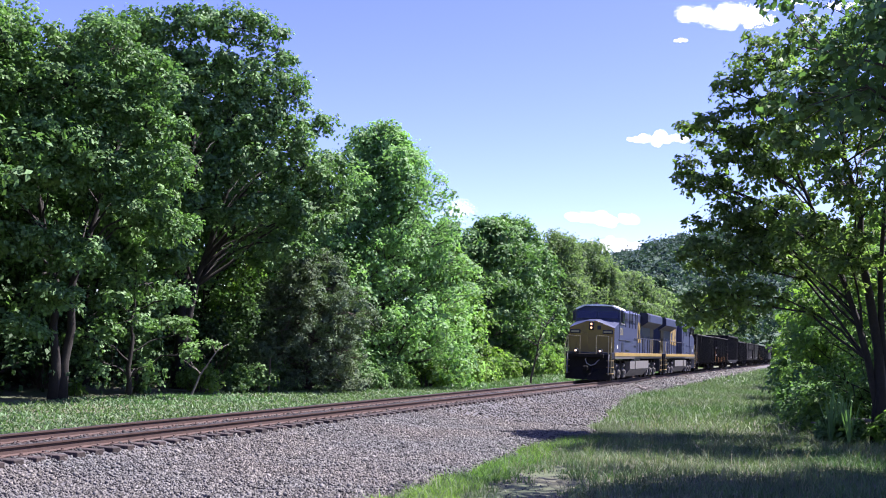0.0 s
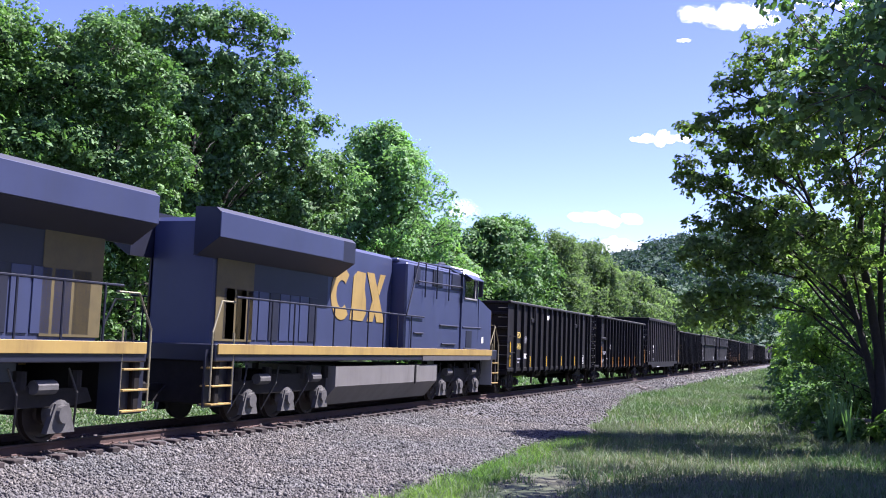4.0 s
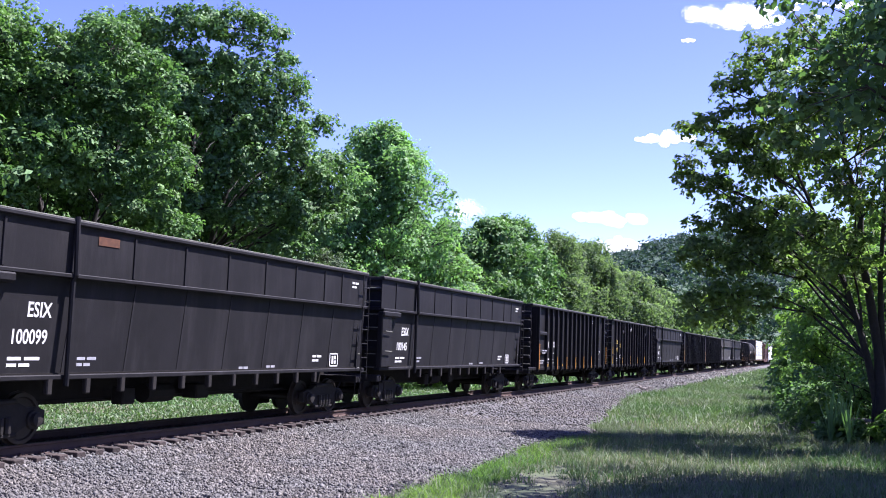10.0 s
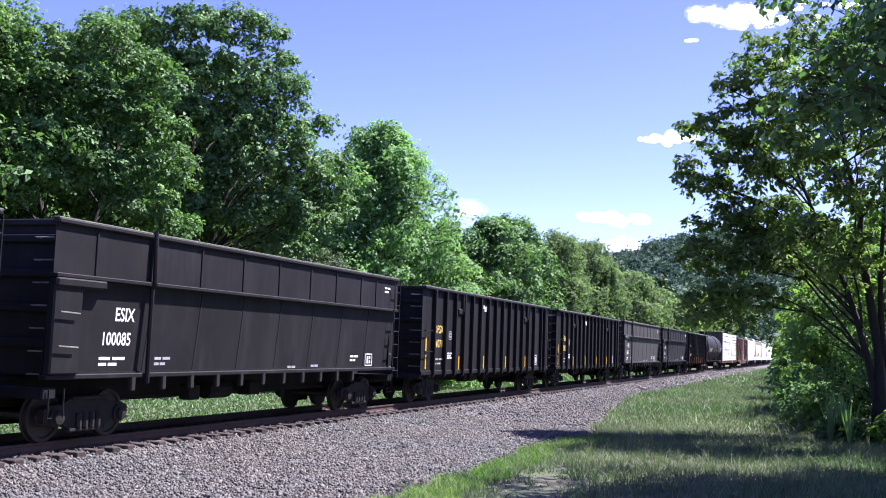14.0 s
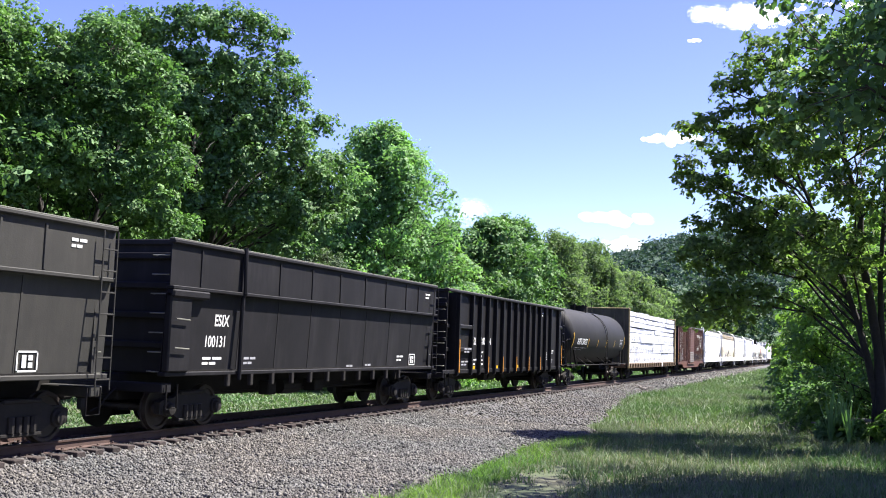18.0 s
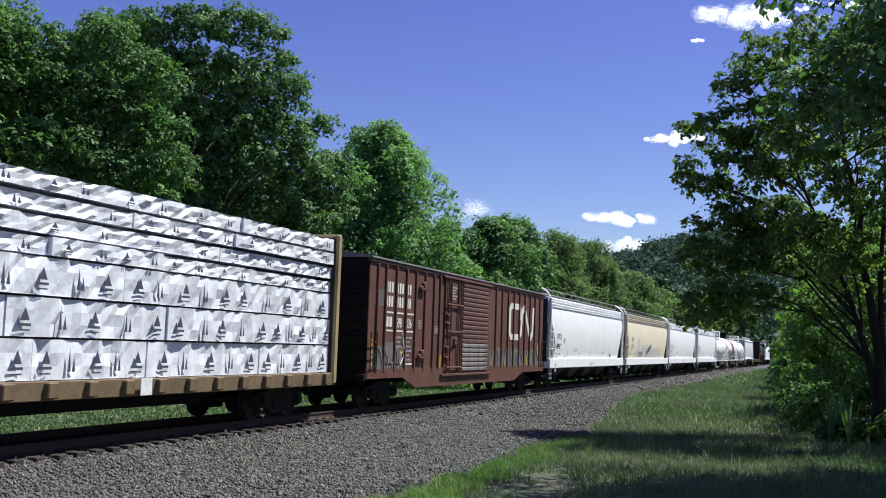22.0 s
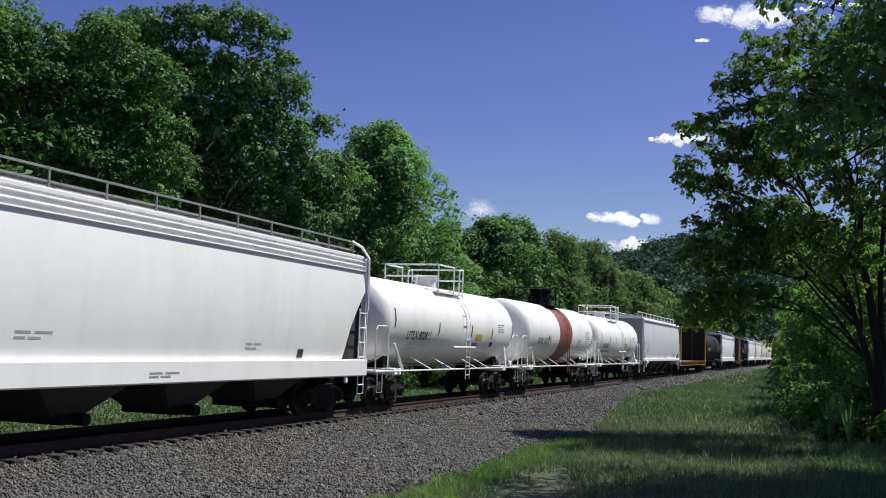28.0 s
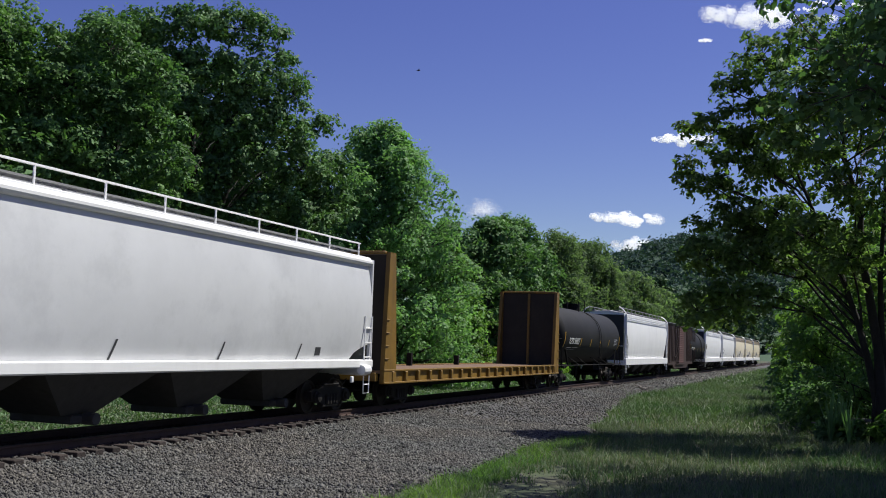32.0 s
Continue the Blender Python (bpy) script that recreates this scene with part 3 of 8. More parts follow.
# ---------------------------------------------------------------- woods beyond the track
OAK = "tall broad oak with dark green leaves at the wood's edge"
OAK_MID = "tall oak with mid-green leaves at the wood's edge"
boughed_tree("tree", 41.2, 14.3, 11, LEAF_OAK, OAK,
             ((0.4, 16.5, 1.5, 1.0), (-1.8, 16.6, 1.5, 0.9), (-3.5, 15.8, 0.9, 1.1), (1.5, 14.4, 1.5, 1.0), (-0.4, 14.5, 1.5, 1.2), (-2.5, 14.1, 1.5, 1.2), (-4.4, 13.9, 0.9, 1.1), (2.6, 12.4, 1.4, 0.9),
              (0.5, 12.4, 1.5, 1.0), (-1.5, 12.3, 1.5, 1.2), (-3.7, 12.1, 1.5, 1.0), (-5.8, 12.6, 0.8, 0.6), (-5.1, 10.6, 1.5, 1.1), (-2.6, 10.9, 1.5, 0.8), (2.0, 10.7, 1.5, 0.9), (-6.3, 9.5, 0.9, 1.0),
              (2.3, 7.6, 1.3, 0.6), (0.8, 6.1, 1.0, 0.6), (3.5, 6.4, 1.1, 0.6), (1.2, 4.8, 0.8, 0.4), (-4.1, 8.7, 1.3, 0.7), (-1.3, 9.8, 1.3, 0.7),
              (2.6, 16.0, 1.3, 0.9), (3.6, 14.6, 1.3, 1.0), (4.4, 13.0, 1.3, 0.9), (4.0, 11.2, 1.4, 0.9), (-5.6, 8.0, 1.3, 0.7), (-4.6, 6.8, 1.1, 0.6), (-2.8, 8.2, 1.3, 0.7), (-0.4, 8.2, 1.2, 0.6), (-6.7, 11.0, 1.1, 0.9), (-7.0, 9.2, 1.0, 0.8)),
             34.5, 6.4, 17.0, 0.38, 4.2, 0.6, 84, 0.12, BARK_SHADED, density=1.5, fwd=0.5)
tree("tree", 38.4, 17.6, 17.4, 4.8, 15, LEAF_OAK, OAK, foot=0.22, shape="dome", limbs=54, per=76, size=0.14, trunk_r=0.28, clump=0.9, bark=BARK_SHADED, rise=0.85, sprays=8)
tree("tree", 48.5, 18.2, 14.6, 4.6, 24, LEAF_OAK, "oak with spreading crown and some bare twigs", foot=0.30, shape="dome", limbs=46, per=76, size=0.14, trunk_r=0.26, clump=0.9, bark=BARK_SHADED, rise=0.85, sprays=8)
tree("tree", 30.4, 17.8, 16.2, 4.8, 13, LEAF_MID, OAK_MID, foot=0.25, shape="dome", limbs=50, per=76, size=0.135, trunk_r=0.3, clump=0.9, bark=BARK_SHADED, rise=0.85, sprays=8)
tree("tree", 34.9, 12.4, 6.0, 2.6, 23, LEAF_OAK, "smaller oak with hanging lower boughs", foot=0.2, shape="dome", limbs=16, per=84, size=0.12, trunk_r=0.12, clump=0.7, subs=4, bark=BARK_SHADED, rise=0.3)
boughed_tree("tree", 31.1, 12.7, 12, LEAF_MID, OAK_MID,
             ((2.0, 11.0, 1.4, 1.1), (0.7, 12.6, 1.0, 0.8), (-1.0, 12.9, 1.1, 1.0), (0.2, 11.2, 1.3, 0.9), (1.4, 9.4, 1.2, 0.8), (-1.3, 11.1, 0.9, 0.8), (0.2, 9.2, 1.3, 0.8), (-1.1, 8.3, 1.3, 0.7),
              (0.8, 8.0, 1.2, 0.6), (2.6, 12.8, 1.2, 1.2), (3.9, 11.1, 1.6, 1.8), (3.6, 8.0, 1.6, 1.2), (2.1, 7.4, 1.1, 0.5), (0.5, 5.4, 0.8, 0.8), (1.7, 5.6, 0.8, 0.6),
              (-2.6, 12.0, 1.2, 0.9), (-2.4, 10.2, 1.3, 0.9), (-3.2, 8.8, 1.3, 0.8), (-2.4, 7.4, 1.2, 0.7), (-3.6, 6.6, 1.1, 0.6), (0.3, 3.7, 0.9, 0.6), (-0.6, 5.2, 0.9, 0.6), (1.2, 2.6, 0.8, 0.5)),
             40.7, 4.0, 13.4, 0.26, 4.0, 0.52, 84, 0.105, BARK_SHADED, density=1.6, stems=2)
tree("tree", 23.6, 14.5, 16.0, 4.2, 14, LEAF_OAK, OAK, foot=0.22, limbs=30, per=60, size=0.17, bark=BARK_SHADED)
tree("tree", 58.2, 11.9, 16.4, 7.1, 16, LEAF_POINTED, "pointed full-leaved tree with light green leaves", foot=0.04, shape="pointed", limbs=150, per=84, size=0.145, clump=1.05, trunk_r=0.3, subs=6, sprays=8)
tree("tree", 69.0, 11.4, 9.6, 3.8, 17, LEAF_LIGHT, "young tree with light green leaves", foot=0.04, shape="pointed", limbs=50, per=80, size=0.165, clump=0.95)
tree("tree", 50.4, 16.8, 9.4, 2.4, 28, LEAF_LIGHT, "young tree with sunlit yellow-green leaves", foot=0.42, limbs=18, per=70, size=0.13, clump=0.8, trunk_r=0.1)
tree("tree", 46.8, 10.5, 6.8, 2.7, 18, LEAF_CEDAR, "dark green cedar with dense drooping sprays", category="conifer", foot=0.06, shape="oval", limbs=110, per=130, size=0.062,
     clump=0.5, trunk_r=0.16, subs=5, rise=0.1, long=2.2, sprays=5)
tree("tree", 83.5, 13.0, 13.4, 5.2, 19, LEAF_MID, "broad dark-green tree behind the track", foot=0.05, shape="dome", limbs=70, per=72, size=0.205, clump=1.2)
tree("tree", 93.5, 14.0, 14.7, 5.2, 27, LEAF_MID, "broad dark-green tree behind the track", foot=0.05, shape="dome", limbs=66, per=72, size=0.22, clump=1.25)
WILLOW = "pale green willow with hanging twigs"
tree("tree", 106.7, 13.0, 15.2, 4.6, 20, LEAF_WILLOW, WILLOW, category="willow", foot=0.08, shape="dome", limbs=46, per=120, size=0.15, clump=1.2, droop=0.22, hang=True)
tree("tree", 125.0, 13.5, 15.9, 5.4, 21, LEAF_WILLOW, WILLOW, category="willow", foot=0.08, shape="dome", limbs=46, per=120, size=0.18, clump=1.4, droop=0.25, hang=True)
tree("tree", 152.0, 13.0, 14.2, 6.0, 22, LEAF_WILLOW, WILLOW, category="willow", foot=0.06, shape="dome", limbs=44, per=120, size=0.23, clump=1.7, droop=0.25, hang=True)
tree("tree", 183.0, 13.0, 13.0, 6.5, 25, LEAF_WILLOW, WILLOW, category="willow", foot=0.05, shape="dome", limbs=40, per=120, size=0.29, clump=2.0, droop=0.2, hang=True)
tree("tree", 222.0, 14.0, 13.0, 7.0, 26, LEAF_WILLOW, WILLOW, category="willow", foot=0.04, shape="dome", limbs=40, per=120, size=0.34, clump=2.2, droop=0.2, hang=True)
deep = tree("tree", 26.0, 23.0, 16.0, 5.0, 41, LEAF_SHADED, "leafy forest tree deeper in the wood", foot=0.04, limbs=30, per=26, size=0.48, clump=1.5, subs=5, group="trees deeper in the wood")
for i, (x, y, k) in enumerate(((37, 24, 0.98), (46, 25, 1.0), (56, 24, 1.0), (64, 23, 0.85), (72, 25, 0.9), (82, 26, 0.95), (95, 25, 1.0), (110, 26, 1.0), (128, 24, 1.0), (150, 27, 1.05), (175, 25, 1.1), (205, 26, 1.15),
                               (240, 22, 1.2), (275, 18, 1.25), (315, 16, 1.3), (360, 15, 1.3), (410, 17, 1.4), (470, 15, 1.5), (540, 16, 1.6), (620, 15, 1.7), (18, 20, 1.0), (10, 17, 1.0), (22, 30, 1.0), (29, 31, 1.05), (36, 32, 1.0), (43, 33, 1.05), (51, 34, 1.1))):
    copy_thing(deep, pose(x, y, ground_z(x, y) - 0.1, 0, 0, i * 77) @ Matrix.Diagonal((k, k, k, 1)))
edge = "leafy green shrub at the wood's edge"
for i, (x, y, R, H, lf) in enumerate(((39.6, 12.2, 1.0, 1.5, LEAF_LIGHT), (43.0, 11.8, 1.3, 1.6, LEAF_MID), (45.2, 11.4, 1.1, 1.5, LEAF_OAK),
                                      (50.5, 9.4, 1.3, 1.7, LEAF_OAK), (54, 9.0, 1.3, 1.8, LEAF_MID), (58, 8.6, 1.4, 1.6, LEAF_LIGHT), (62, 9.0, 1.6, 2.1, LEAF_LIGHT), (66.5, 9.4, 1.8, 2.3, LEAF_LIGHT),
                                      (71, 9.6, 1.9, 2.4, LEAF_MID), (77, 9.6, 2.0, 2.2, LEAF_LIGHT), (84, 10, 2.2, 2.4, LEAF_MID), (92, 10, 2.4, 2.6, LEAF_LIGHT), (102, 10, 2.8, 2.6, LEAF_MID), (115, 10, 3, 3, LEAF_WILLOW), (132, 10, 3.4, 3, LEAF_MID),
                                      (152, 10, 4, 3.4, LEAF_WILLOW), (178, 10, 4.5, 3.6, LEAF_MID))):
    bush("bush", x, y, R, H, 70 + i, lf, edge, per=260 if x < 70 else 170, size=0.08 if x < 60 else 0.14 if x < 100 else 0.26, clumps=22, group="shrubs at the wood's edge")


# undergrowth filling the wood behind the first trunks, shade put into its leaf colour
under = bush("undergrowth", 20.0, 16.5, 2.6, 3.6, 300, LEAF_SHADED, "dense dark undergrowth inside the wood", per=130, size=0.11, clumps=34, category="undergrowth", group="undergrowth in the wood")
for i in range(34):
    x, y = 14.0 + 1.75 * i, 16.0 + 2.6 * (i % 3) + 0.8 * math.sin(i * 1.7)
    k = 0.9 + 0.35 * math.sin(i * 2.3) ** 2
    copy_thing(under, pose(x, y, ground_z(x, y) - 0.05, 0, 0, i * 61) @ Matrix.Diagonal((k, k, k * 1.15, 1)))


def bare_tree(name, x, y, H, seed, label, r=0.06, limbs=9, material=None):
    rng = np.random.default_rng(seed)
    ob = new(name)
    ob.location = (x, y, ground_z(x, y) - 0.05)
    tagged(ob, label, "tree")
    tp, tr_ = limb(rng, (0, 0, 0), (0.05, 0, 1), H, r, 0.012, 0.12, 0.02, 8)
    part("trunk", Geo().tube(tp, tr_, 7), material or BARK_PALE, ob, smooth=True)
    for i in range(limbs):
        g = rng.uniform(0.3, 0.95) * 8 * 0.99
        s = tp[int(g)].lerp(tp[int(g) + 1], g - int(g))
        a = i * 2.4
        lp, lr = limb(rng, s, (math.cos(a), math.sin(a), 0.9), H * rng.uniform(0.2, 0.4), r * 0.35, 0.006, 0.2, 0.02, 4)
        part("branch", Geo().tube(lp, lr, 5), material or BARK_PALE, ob)
    return ob


bare_tree("dead_tree", 37.6, 11.3, 2.6, 3, "pale twisted dead trunk among shrubs", 0.05, 5)
bare_tree("sapling", 69.0, 5.0, 5.0, 4, "thin leafless sapling beside the track", 0.09, 16, BARK)
tagged(part("fence_post", Geo().tube([(0, 0, -0.2), (0.02, 0, 0.9), (0.03, 0.01, 1.5)], [0.05, 0.045, 0.04], 8), BARK), "weathered grey wooden fence post", "post").location = (43.5, 10.9, -0.45)

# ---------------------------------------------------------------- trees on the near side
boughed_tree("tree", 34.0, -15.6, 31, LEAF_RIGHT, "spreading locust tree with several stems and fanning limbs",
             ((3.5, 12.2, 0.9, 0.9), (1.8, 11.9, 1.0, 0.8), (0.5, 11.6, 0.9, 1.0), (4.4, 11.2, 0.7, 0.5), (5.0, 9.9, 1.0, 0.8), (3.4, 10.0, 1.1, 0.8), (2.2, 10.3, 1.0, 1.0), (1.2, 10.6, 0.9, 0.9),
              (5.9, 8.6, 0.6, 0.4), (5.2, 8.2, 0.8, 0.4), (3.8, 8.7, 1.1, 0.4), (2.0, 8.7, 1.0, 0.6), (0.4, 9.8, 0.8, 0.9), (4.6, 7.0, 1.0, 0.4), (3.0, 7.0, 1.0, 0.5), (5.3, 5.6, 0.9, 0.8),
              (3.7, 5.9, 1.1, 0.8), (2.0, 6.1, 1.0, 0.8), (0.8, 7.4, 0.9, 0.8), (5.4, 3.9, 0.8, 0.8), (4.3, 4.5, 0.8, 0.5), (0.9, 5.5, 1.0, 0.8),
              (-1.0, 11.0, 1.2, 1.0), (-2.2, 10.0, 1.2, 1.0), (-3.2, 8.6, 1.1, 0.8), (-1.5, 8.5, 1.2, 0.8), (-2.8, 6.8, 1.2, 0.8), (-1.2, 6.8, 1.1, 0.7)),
             -2.6, 3.2, 12.6, 0.19, 2.2, 0.42, 84, 0.088, BARK_SHADED, fwd=0.8, tilt=1.4, density=0.9, behind=0.5, flat=0.6, long=2.0)
tree("tree", 40.5, -16.2, 6.6, 2.6, 39, LEAF_MID, "small leafy tree in the shade of a locust", foot=0.06, limbs=44, per=70, size=0.09, clump=0.6, trunk_r=0.08, bark=BARK_SHADED)
tree("tree", 48.0, -15.4, 7.6, 3.0, 40, LEAF_LIGHT, "leafy locust behind the meadow", foot=0.1, limbs=36, per=60, size=0.14, clump=0.85, trunk_r=0.10, bark=BARK_SHADED)
tree("tree", 54.0, -16.8, 10.0, 4.0, 32, LEAF_LIGHT, "young tree with sunlit yellow-green leaves", foot=0.06, limbs=44, per=60, size=0.17, clump=1.0)
shade_tree = tree("tree", 23.6, -18.6, 14.6, 5.6, 33, LEAF_OAK, "shady tree beside the meadow", foot=0.46, shape="spread", limbs=92, per=60, size=0.14, clump=1.0, subs=6)
tree("tree", 66.0, -16.4, 10.0, 4.2, 34, LEAF_MID, "leafy tree beside the line", foot=0.03, limbs=38, per=64, size=0.21, clump=1.1)
tree("tree", 86.0, -16.0, 10.0, 4.8, 37, LEAF_LIGHT, "leafy tree beside the line", foot=0.03, limbs=34, per=60, size=0.28, clump=1.3)
tree("tree", 112.0, -15.6, 11.0, 5.6, 35, LEAF_MID, "leafy tree beside the line", foot=0.03, limbs=34, per=60, size=0.34, clump=1.5)
tree("tree", 150.0, -14.9, 12.0, 6.6, 36, LEAF_MID, "leafy tree beside the line", foot=0.03, limbs=32, per=56, size=0.45, clump=1.9)
tree("tree", 210.0, -13.6, 14.0, 8.0, 38, LEAF_MID, "leafy tree beside the line", foot=0.02, limbs=32, per=56, size=0.6, clump=2.4)
# unseen copies off to the right, added to shade the meadow
for x, y, a in ((34.5, -24.5, 110), (15.0, -21.0, 220), (27.5, -25.0, 40)):
    copy_thing(shade_tree, pose(x, y, ground_z(x, y) - 0.05, 0, 0, a))
by_meadow = "leafy green shrub beside the meadow"
for i, (x, y, R, H, lf) in enumerate(((34.0, -14.4, 0.9, 1.0, LEAF_MID), (38, -14.2, 1.1, 1.6, LEAF_LIGHT), (42, -13.7, 1.2, 2.0, LEAF_MID), (46, -13.5, 1.4, 2.2, LEAF_LIGHT), (50, -13.5, 1.6, 2.4, LEAF_MID),
                                      (33, -16.2, 1.1, 1.2, LEAF_LIGHT), (37, -16.9, 1.4, 1.8, LEAF_MID), (56, -13.5, 1.9, 2.6, LEAF_LIGHT), (66, -13.2, 2.1, 2.8, LEAF_MID), (80, -12.8, 2.5, 3.0, LEAF_MID), (98, -12.4, 2.9, 3.2, LEAF_LIGHT),
                                      (125, -12.2, 3.8, 4, LEAF_MID), (165, -11.6, 5, 5, LEAF_MID), (230, -9.8, 6, 6, LEAF_MID), (300, -9.5, 7, 8, LEAF_MID))):
    bush("bush", x, y, R, H, 90 + i, lf, by_meadow, per=260 if x < 60 else 170, size=0.085 if x < 60 else 0.17 if x < 120 else 0.36, clumps=24, group="shrubs by the meadow")

# ---------------------------------------------------------------- meadow and verge
def bare(x, y):
    """True on the worn patch of bare earth and on the gravel."""
    if -y < toe(x) - 0.1:
        return True
    k = ((x - 18.8) / 3.4) ** 2 + ((y + 9.0 - 0.12 * (x - 18.8)) / 0.7) ** 2
    return k < 0.9 + 1.6 * rough_z(x, y, 2.1, 8.0)


tagged(blades("meadow_grass", 14, 36, -17.5, -6.4, 52000, 0.15, 0.008, 5, ground_z, GRASS, lambda x, y: not bare(x, y)), "long meadow grass in sun and shade", "grass", kind="stuff")
tagged(blades("meadow_grass", 36, 90, -14, -3.2, 34000, 0.20, 0.017, 6, ground_z, GRASS, lambda x, y: -y > toe(x) - 0.1), "long meadow grass in sun and shade", "grass", kind="stuff")
tagged(blades("meadow_grass", 90, 260, -12, -2.8, 16000, 0.3, 0.05, 16, ground_z, GRASS, lambda x, y: -y > toe(x) - 0.3), "long meadow grass in sun and shade", "grass", kind="stuff")
tagged(blades("seed_stalks", 17, 40, -16.5, -7.6, 5200, 0.26, 0.006, 19, ground_z, STALK, lambda x, y: not bare(x, y) and rough_z(x, y, 0.7, 4.0) > -0.05, 0.22), "pale dry seed stalks standing in the meadow grass", "grass", kind="stuff")
tagged(blades("green_strip", 14, 31, -9.6, -6.2, 34000, 0.10, 0.010, 9, ground_z, LEAF_LIGHT, lambda x, y: -0.15 < -y - toe(x) < 0.75 + 0.5 * rough_z(x, 0, 0.5, 6.0)), "bright green low weeds along the gravel's edge", "weeds", kind="stuff")
tagged(blades("verge_weeds", 14, 60, 3.0, 12.5, 40000, 0.085, 0.030, 7, ground_z, WEED, lambda x, y: y > 3.3 + 0.5 * rough_z(x, 0, 0.6, 1.0)), "low green weeds on the far verge", "weeds", kind="stuff")
tagged(blades("verge_weeds", 60, 150, 3.0, 11.5, 20000, 0.22, 0.045, 8, ground_z, WEED, lambda x, y: y > 3.3 + 0.5 * rough_z(x, 0, 0.6, 1.0)), "low green weeds on the far verge", "weeds", kind="stuff")
tagged(stones("ballast_stones", 80, 190, -4.6, -1.25, 9000, 0.075, 14, ballast_z, lambda x, y: -y < toe(x) + 0.1), "loose grey crushed ballast stones", "gravel", kind="stuff")
tagged(stones("earth_pebbles", 14, 24, -10.5, -7.4, 1100, 0.016, 12, ground_z, bare), "pebbles on the bare earth", "gravel", kind="stuff")
tagged(stones("scattered_stones", 13, 40, -8.4, -6.2, 1500, 0.026, 13, ground_z, lambda x, y: 0 < -y - toe(x) < 1.2), "stray ballast stones in the grass", "gravel", kind="stuff")

def long_leaf_clump(x, y, count, h, seed, label, name="tall_plant"):
    """A tuft of long arching leaves from one foot."""
    rng = np.random.default_rng(seed)
    ob = new(name)
    ob.location = (x, y, ground_z(x, y) - 0.02)
    tagged(ob, label, "plant", "tufts of long leaves")
    for i in range(count):
        a, k = i * 2.4, rng.uniform(0.7, 1.15)
        out, w = rng.uniform(0.12, 0.42), 0.022
        u, n2 = (math.cos(a), math.sin(a)), (-math.sin(a), math.cos(a))
        g = Geo()
        vs = []
        for q, z, ww in ((0.02, 0, 0.6), (0.25, 0.45, 1.0), (0.6, 0.85, 0.8), (1.0, 0.98 - out * 0.5, 0.05)):
            for sgn in (-1, 1):
                vs.append((u[0] * q * out * h + n2[0] * w * ww * sgn + rng.normal() * 0.005, u[1] * q * out * h + n2[1] * w * ww * sgn, z * h * k))
        g.add(vs, [(0, 1, 3, 2), (2, 3, 5, 4), (4, 5, 7, 6)])
        part("leaf_blade", g, LEAF_OAK, ob)


for i, (x, y, c, h) in enumerate(((33.0, -14.2, 16, 1.7), (33.8, -14.6, 14, 1.6), (32.6, -14.7, 12, 1.5), (35.0, -14.5, 12, 1.5))):
    long_leaf_clump(x, y, c, h, 160 + i, "tuft of long upright green leaves by the meadow")

bush("young_plant", 33.2, 13.6, 0.35, 0.75, 310, LEAF_LIGHT, "young broad-leaved plant on the far verge", per=60, size=0.09, clumps=7, category="plant")
for i, (x, y, R, H) in enumerate(((37.0, 13.4, 0.4, 0.4), (41.5, 11.4, 0.5, 0.6), (48.5, 8.6, 0.6, 0.6), (51.5, 8.3, 0.5, 0.5))):
    bush("weed", x, y, R, H, 320 + i, WEED, "leafy green weed on the far verge", per=90, size=0.08, clumps=12, category="weed", group="weeds on the far verge")

# fallen wood
def fallen(name, x, y, length, turn, seed, label, r=0.03, z=None):
    rng = np.random.default_rng(seed)
    ob = new(name)
    ob.location = (x, y, ground_z(x, y) + r if z is None else z)
    ob.rotation_euler = (0, 0, radians(turn))
    tagged(ob, label, "branch", "fallen branches")
    lp, lr = limb(rng, (-length / 2, 0, 0), (1, 0, 0.02), length, r, r * 0.3, 0.12, 0.0, 7)
    part("bough", Geo().tube(lp, lr, 7), BARK_PALE, ob, smooth=True)
    for i in range(3):
        s = lp[2 + i]
        sp, sr = limb(rng, s, (0.8, rng.choice([-1, 1]), 0.35), length * 0.25, r * 0.5, r * 0.15, 0.15, 0, 3)
        part("twig", Geo().tube(sp, sr, 5), BARK_PALE, ob)


for i, (x, y, L, a) in enumerate(((68, -3.0, 3.4, 15), (71, -2.6, 3.0, -8), (74, -3.2, 3.2, 20), (66, -3.5, 2.6, 5))):
    fallen("fallen_branch", x, y, L, a, 130 + i, "dry fallen branches lying by the gravel", 0.05, ballast_z(x, y) + 0.12)
fallen("fallen_branch", 30.0, -16.6, 4.2, 70, 140, "grey dead bough lying in the grass", 0.07, -0.25)
fallen("fallen_branch", 34.5, -16.0, 4.6, 60, 141, "grey dead bough leaning on shrubs", 0.08, 0.35)


# ---------------------------------------------------------------- wooded hill, clouds, bird


def bearing(px, py, dist):
    """A point at that distance: px, py as fractions of the picture's width from its middle, to the right and up."""
    f = 0.5 / math.tan(radians(46.71 / 2))
    m = look((0, 0, 0), AHEAD, ROLL).to_3x3()
    return EYE + (m @ Vector((px, py, -f))).normalized() * dist


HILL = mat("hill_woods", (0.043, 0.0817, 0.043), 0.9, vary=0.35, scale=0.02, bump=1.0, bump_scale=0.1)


def hill_z(x, y):
    ridge = 98 * math.exp(-((y - 50 - (x - 900) * 0.05) / 232) ** 2) * min(1, max(0, (x - 430) / 420)) ** 1.3
    far = 70 * min(1, max(0, (x - 1500) / 500))
    return ridge * (1 + 0.10 * rough_z(x, y, 0.006, 2.0)) + far - 1.5


